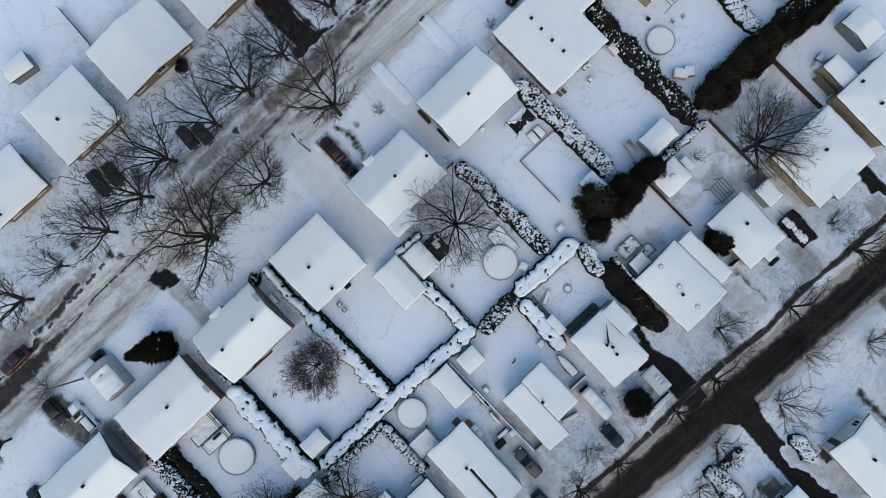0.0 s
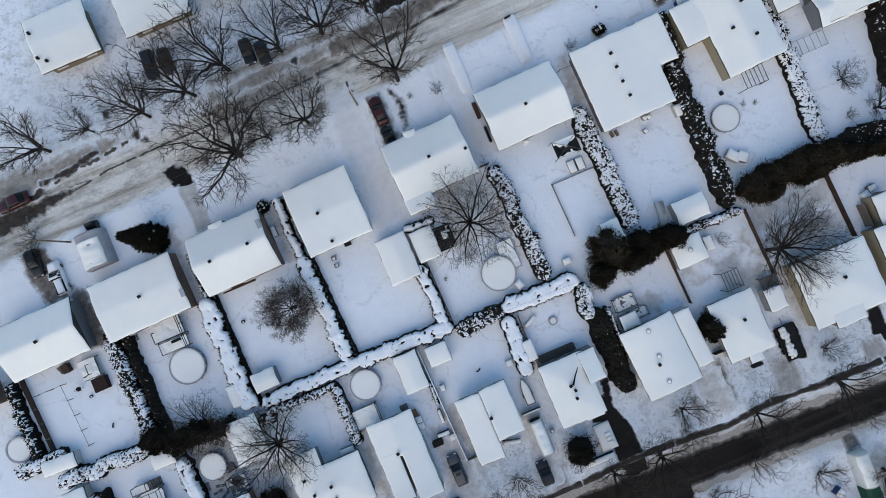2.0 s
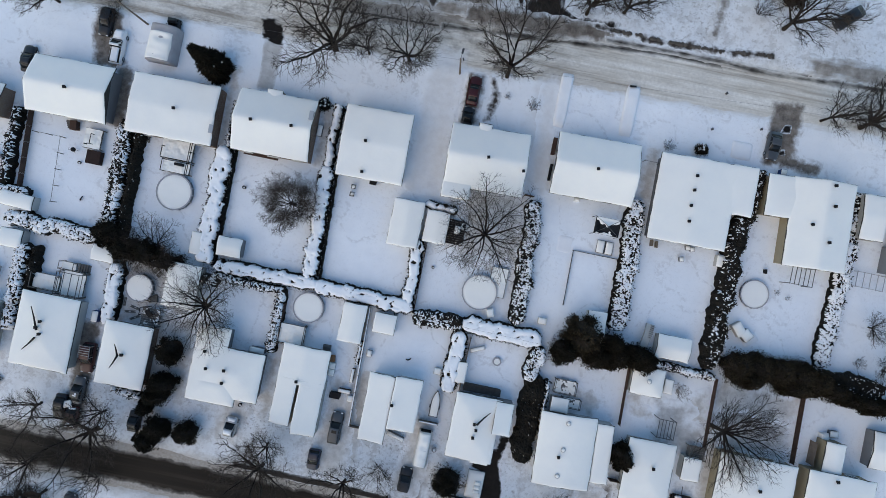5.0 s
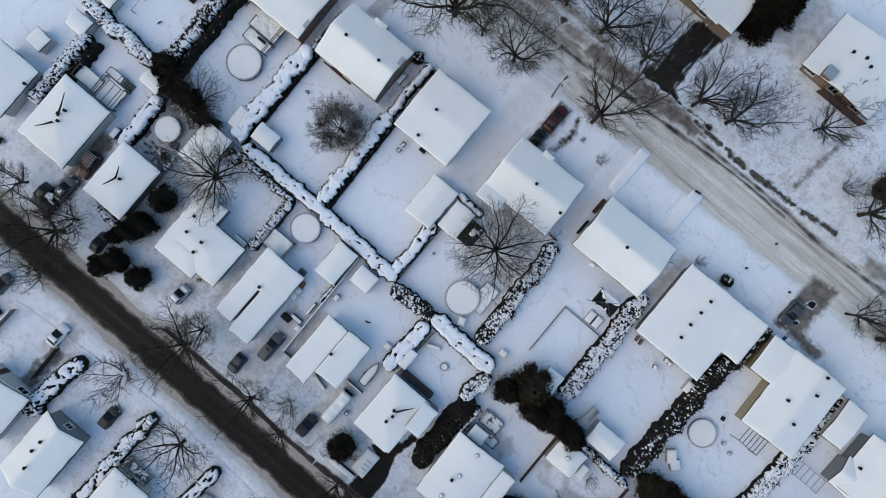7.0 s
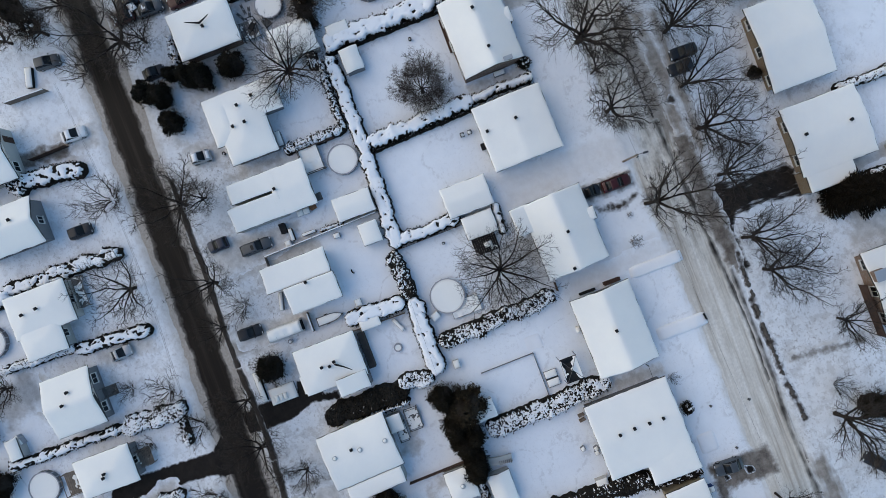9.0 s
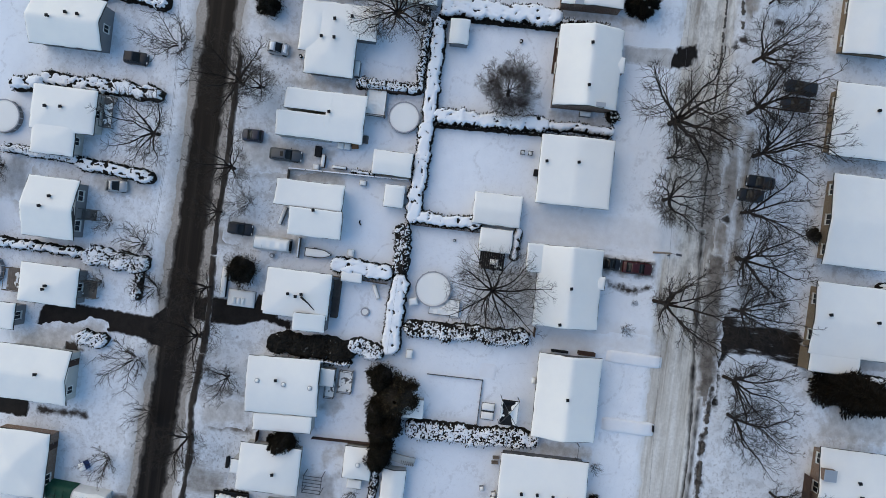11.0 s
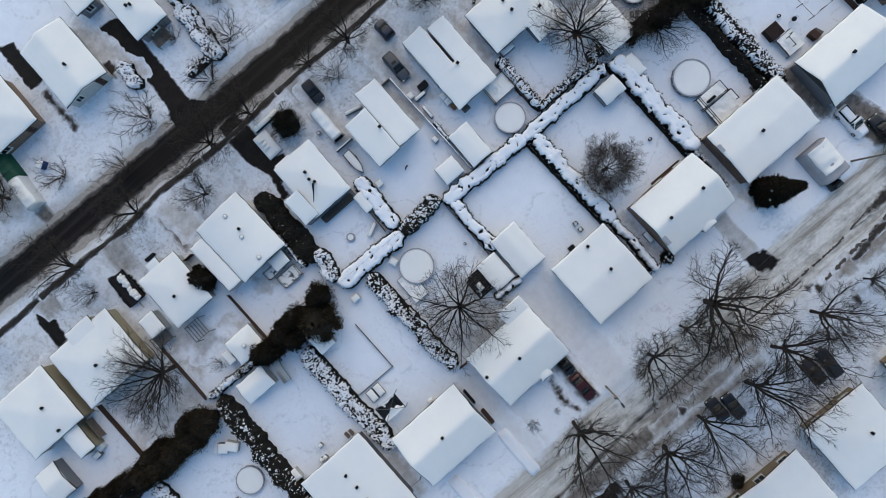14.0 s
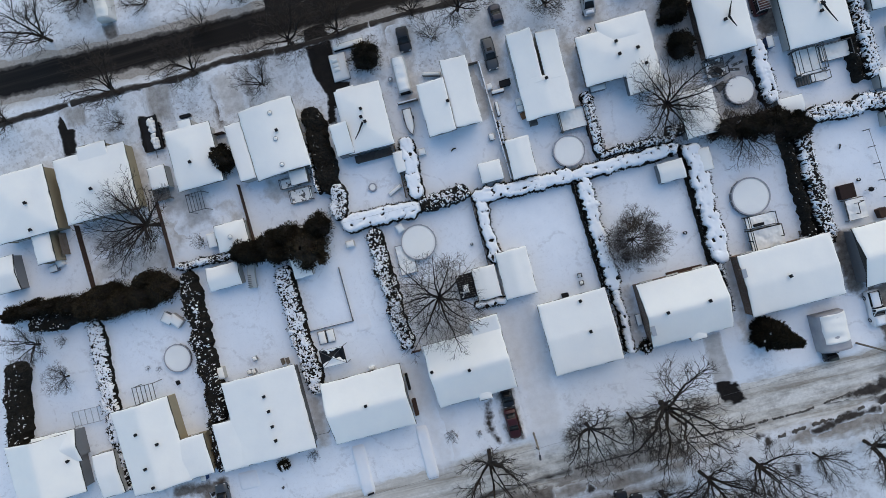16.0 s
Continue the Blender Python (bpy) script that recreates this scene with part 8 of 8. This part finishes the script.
# Paints the shadow of house and spruce as a grey patch.
patch("trodden_ground", [(13.6, 54.4), (15.0, 65.8), (19.8, 62.2), (19.6, 53.4)], TRODDEN_AND_SHADE, 0.10, "grey house and spruce shade painted on snow", rag=0.6, seed=145)
# small things about the yards
steps_to_door(-14.55, -16.95, 1.1, 0, "grey slatted steps at a house corner", n=4)
bin_box(-12.81, 7.94, 0.9, 0.6, 0.7, 0, "dark box at the back wall", CLOTH, name="storage_box", snow=False)
bin_box(-29.90, 8.56, 5.0, 0.5, 0.4, 0, "dark planks along the back wall", DARKWOOD, name="plank_stack", snow=False)
bin_box(17.02, 11.49, 0.8, 0.5, 0.6, 0, "white box against the back wall", WHITE, name="storage_box", snow=True)
bin_box(34.27, 7.85, 0.6, 0.6, 0.5, 15, "grey garden pot with snow", GREY_SIDING, name="garden_pot", snow=True)
bin_box(34.93, 7.77, 0.6, 0.6, 0.5, 15, "grey garden pot with snow", GREY_SIDING, name="garden_pot", snow=True)
bin_box(33.68, 6.03, 0.6, 0.6, 0.5, 15, "grey garden pot with snow", GREY_SIDING, name="garden_pot", snow=True)
bin_box(28.89, 7.49, 0.2, 0.9, 0.8, 5, "short wooden fence stub", WOOD, name="fence_stub", snow=False)
bin_box(29.63, 7.41, 0.2, 0.9, 0.8, 5, "short wooden fence stub", WOOD, name="fence_stub", snow=False)
bin_box(46.03, 6.77, 0.3, 0.6, 0.5, 10, "dark garden pot beside the yard", CLOTH, name="garden_pot", snow=False)
bare_tree(48.36, 4.15, 0.6, 0.6, "shrub", 4, 58, "leafless shrub standing in the snow")
bare_tree(50.01, 3.57, 0.6, 0.6, "shrub", 5, 195, "leafless shrub standing in the snow")
evergreen(-61.98, -32.11, 0.9, 0.5, 0.6, 20, "round", 43, "dark low brush half buried in snow", CEDAR, snow=0.30)
bin_box(21.75, 29.46, 0.9, 0.2, 0.4, 8, "dark box by the street under snow", CLOTH, name="storage_box", snow=False)
bin_box(34.35, 25.66, 0.1, 0.3, 0.5, 30, "small dark post in a front yard", METAL, name="marker_post", snow=False)
bin_box(41.37, 27.06, 0.1, 0.3, 0.5, 30, "small dark post in a front yard", METAL, name="marker_post", snow=False)
bin_box(-3.48, 28.40, 0.1, 0.3, 0.5, 30, "small dark post in a front yard", METAL, name="marker_post", snow=False)
bin_box(35.37, 31.23, 0.1, 0.3, 0.5, 30, "small dark post in a front yard", METAL, name="marker_post", snow=False)
bin_box(45.48, 21.39, 0.8, 0.8, 0.9, 0, "blue-grey bin beside a house", BLUEPLASTIC, name="wheeled_bin", snow=True)
bin_box(-22.04, 13.84, 0.7, 1.6, 0.6, 0, "grey things stacked beside a house", GREY_SIDING, name="box_stack", snow=True)
bin_box(12.15, 18.51, 0.5, 2.4, 0.7, 0, "brown wooden box beside a house", DARKWOOD, name="log_store", snow=False)
bin_box(12.34, 14.66, 0.3, 2.4, 0.5, 0, "dark woodpile beside a house", CLOTH, name="wood_pile", snow=False)
bin_box(59.16, -15.40, 1.0, 1.8, 0.7, 15, "white propane tank in the snow", WHITE, name="gas_tank", snow=True)
bin_box(60.31, -14.43, 1.2, 0.9, 0.6, 5, "grey clutter beside a house", GREY_SIDING, name="storage_box", snow=True)
bin_box(-8.24, -16.73, 0.7, 0.9, 0.6, 0, "grey box by a fence", GREY_SIDING, name="storage_box", snow=True)
bin_box(-10.01, -20.36, 0.4, 2.0, 0.9, 0, "dark narrow rack by a fence", DARKWOOD, name="rack", snow=True)
bin_box(-10.68, -22.84, 1.8, 0.5, 0.8, 0, "dark gate panel with snow", DARKWOOD, name="gate", snow=True)
bin_box(-2.05, -27.77, 2.6, 0.5, 0.7, -15, "grey front steps under snow", GREY_SIDING, name="steps", snow=True)
bin_box(34.90, -31.44, 1.6, 0.4, 0.5, 0, "dark front step edge", CLOTH, name="steps", snow=False)
bin_box(10.71, -32.38, 2.4, 4.0, 0.3, 0, "raised snowy front garden bed", GREY_SIDING, name="garden_bed", snow=True)
bin_box(11.09, -32.03, 0.9, 0.5, 0.6, 0, "white painted stone edge", WHITE, name="edge_stone", snow=True)
bin_box(11.09, -32.68, 0.9, 0.5, 0.6, 0, "white painted stone edge", WHITE, name="edge_stone", snow=True)
bin_box(11.09, -33.34, 0.9, 0.5, 0.6, 0, "white painted stone edge", WHITE, name="edge_stone", snow=True)
bin_box(8.63, -35.14, 4.5, 0.8, 0.6, 0, "low snowy bush bed by the road", CLOTH, name="bush_bed", snow=True)
bin_box(-50.42, -33.06, 2.0, 1.0, 0.9, 20, "dark clutter beside a car", CLOTH, name="storage_box", snow=True)
evergreen(-56.53, -50.10, 2.6, 2.4, 3.5, 0, "round", 44, "dark evergreen shrub beneath bare trees", CEDAR)
evergreen(-53.15, -48.27, 1.8, 1.6, 2.2, 0, "round", 45, "low dark evergreen shrub beneath bare trees", CEDAR, snow=0.40)
bare_tree(-51.88, -51.91, 5.0, 7.0, "vase", 6, 332, "leafless street tree with fine twigs")
bare_tree(-54.05, -42.53, 5.0, 7.0, "vase", 0, 109, "leafless street tree with fine twigs")
bin_box(-46.05, -51.09, 3.0, 1.0, 0.5, -15, "dark low wall with snow", CLOTH, name="garden_wall", snow=True)
patch("driveway", [(-37.40, -51.29), (-36.54, -44.42), (-33.07, -44.85), (-33.92, -51.72)], TRODDEN_AND_SHADE, 0.100, "grey wheel-marked snow driveway", rag=0.50, seed=120)
patch("driveway", [(-36.31, -59.29), (-35.56, -49.22), (-33.17, -49.39), (-33.92, -59.46)], SLUSH, 0.100, "slushy strip along a fence", rag=0.70, seed=121)
patch("driveway", [(-4.60, -56.00), (-4.63, -47.87), (-2.13, -47.86), (-2.10, -55.99)], TRODDEN_AND_SHADE, 0.100, "grey wheel-marked snow driveway", rag=0.50, seed=122)
patch("driveway", [(-0.28, -62.22), (2.59, -66.50), (-2.40, -69.84), (-5.26, -65.56)], TRODDEN_AND_SHADE, 0.100, "grey thawed snow beneath a tree", rag=0.60, seed=123)
patch("driveway", [(20.22, -65.03), (18.12, -57.62), (16.85, -52.61), (19.75, -51.87), (21.02, -56.83), (23.10, -64.22)], TRODDEN_AND_SHADE, 0.100, "grey wheel-marked snow driveway", rag=0.60, seed=124)
patch("driveway", [(23.77, -60.07), (19.95, -56.44), (21.32, -54.99), (25.15, -58.62)], DIRT, 0.100, "bare earth beside a house", rag=0.70, seed=125)
# fences
board_fence(-64.56, 8.26, -63.96, -3.54, 1.1, DARKWOOD, "brown board fence between yards")
board_fence(-59.08, 5.27, -58.51, -4.35, 1.3, METAL, "thin wire fence in the snow", solid=False)
board_fence(-63.21, 5.27, -59.08, 5.27, 1.3, METAL, "thin wire fence in the snow", solid=False)
board_fence(29.32, -8.84, 29.60, -19.46, 1.0, DARKWOOD, "brown board fence between yards")
board_fence(42.13, -10.06, 42.31, -20.25, 1.0, DARKWOOD, "brown board fence between yards")
board_fence(54.93, -10.03, 55.18, -19.80, 1.1, DARKWOOD, "brown board fence between yards")
board_fence(-9.43, -10.08, -9.00, -27.65, 1.1, WOOD, "grey wooden fence along a narrow yard", snow=True)
board_fence(-8.83, -27.65, -7.36, -27.64, 1.1, WOOD, "grey wooden fence stub")
board_fence(0.82, -24.77, 3.68, -24.77, 1.1, WOOD, "weathered wooden gate fence", snow=True)
board_fence(5.90, -11.46, 5.73, -19.47, 1.1, WOOD, "grey wooden fence behind a yard")
board_fence(18.03, 4.14, 24.63, 4.14, 0.35, METAL, "low dark edging round a snowy plot")
board_fence(18.03, 4.14, 18.17, -3.96, 0.35, METAL, "low dark edging round a snowy plot")
board_fence(-3.29, 4.69, -3.12, -8.86, 1.0, DARKWOOD, "brown board fence between yards")
board_fence(9.39, 10.62, 10.62, 10.62, 1.6, DARKWOOD, "brown board fence between yards")
board_fence(25.44, 19.04, 27.56, 19.03, 1.2, METAL, "thin grey gate between houses", solid=False)
board_fence(-21.77, -12.11, -21.67, -17.66, 1.3, DARKWOOD, "dark fence round a pool")
board_fence(-21.76, -17.66, -20.04, -17.66, 1.3, DARKWOOD, "dark fence round a pool")
board_fence(-18.18, -14.74, -18.17, -17.68, 1.2, WOOD, "wooden gate beside the pool")
board_fence(29.70, -27.50, 31.08, -27.50, 1.3, DARKWOOD, "dark gate between two houses")
board_fence(-2.06, 25.80, -1.81, 19.00, 0.8, WOOD, "low wooden edge of a driveway")
board_fence(-43.52, -55.41, -43.35, -49.28, 1.3, WOOD, "grey wooden fence beside a snowy drive", snow=True)
board_fence(-34.50, -55.03, -34.62, -49.39, 1.2, DARKWOOD, "dark low fence beyond the road")
board_fence(25.37, 52.05, 33.23, 52.11, 1.7, DARKWOOD, "dark board fence beside a house")
board_fence(-16.59, 67.36, -16.94, 56.86, 1.1, WOOD, "grey fence between back yards", snow=True)
board_fence(57.51, -19.27, 57.53, -16.04, 1.6, WOOD, "grey wooden fence beside a house")
# street lamps and wires
street_lamp(-50.51, 24.30, 8.0, 2.6, 75, "weathered wooden street lamp pole by the snowy street")
street_lamp(-3.58, 26.31, 6.5, 0.8, 85, "weathered wooden street lamp pole at a driveway")
wire_line([(-65.41, 23.24, 6.8), (-49.19, 23.99, 6.8), (-3.44, 26.05, 6.8), (38.96, 28.18, 6.8), (64.80, 29.43, 6.8)], "thin black overhead wire along the street", sag=0.3)
wire_line([(-40.64, -44.35, 6.8), (-17.81, -42.52, 6.8), (0.13, -42.89, 6.8), (12.98, -43.75, 6.8)], "thin pale overhead wires over the front yards", sag=0.3)
wire_line([(-40.53, -44.06, 7.0), (-17.70, -42.23, 7.0), (0.24, -42.60, 7.0), (13.09, -43.46, 7.0)], "thin pale overhead wires over the front yards", sag=0.3)
wire_line([(-38.34, -9.46, 5.0), (-14.84, -9.37, 5.0), (15.20, -9.73, 5.0)], "thin black wire above the back hedges", sag=0.15)
# front yard heaps
snow_heap(22.03, 25.90, 1.05, 3.9, 0.62, 0, "long snow-covered walkway ridge")
snow_heap(12.15, 25.50, 0.95, 4.2, 0.55, 0, "long snow-covered walkway ridge")
snow_heap(39.28, 23.47, 1.6, 1.4, 0.36, 0)
snow_heap(-15.87, 26.08, 1.4, 0.5, 0.18, 0)
snow_heap(45.99, -3.56, 1.2, 0.7, 0.30, 40)
snow_heap(56.94, -28.71, 3.0, 0.8, 0.21, 0)
snow_heap(16.63, 4.74, 1.2, 1.4, 0.15, 0)
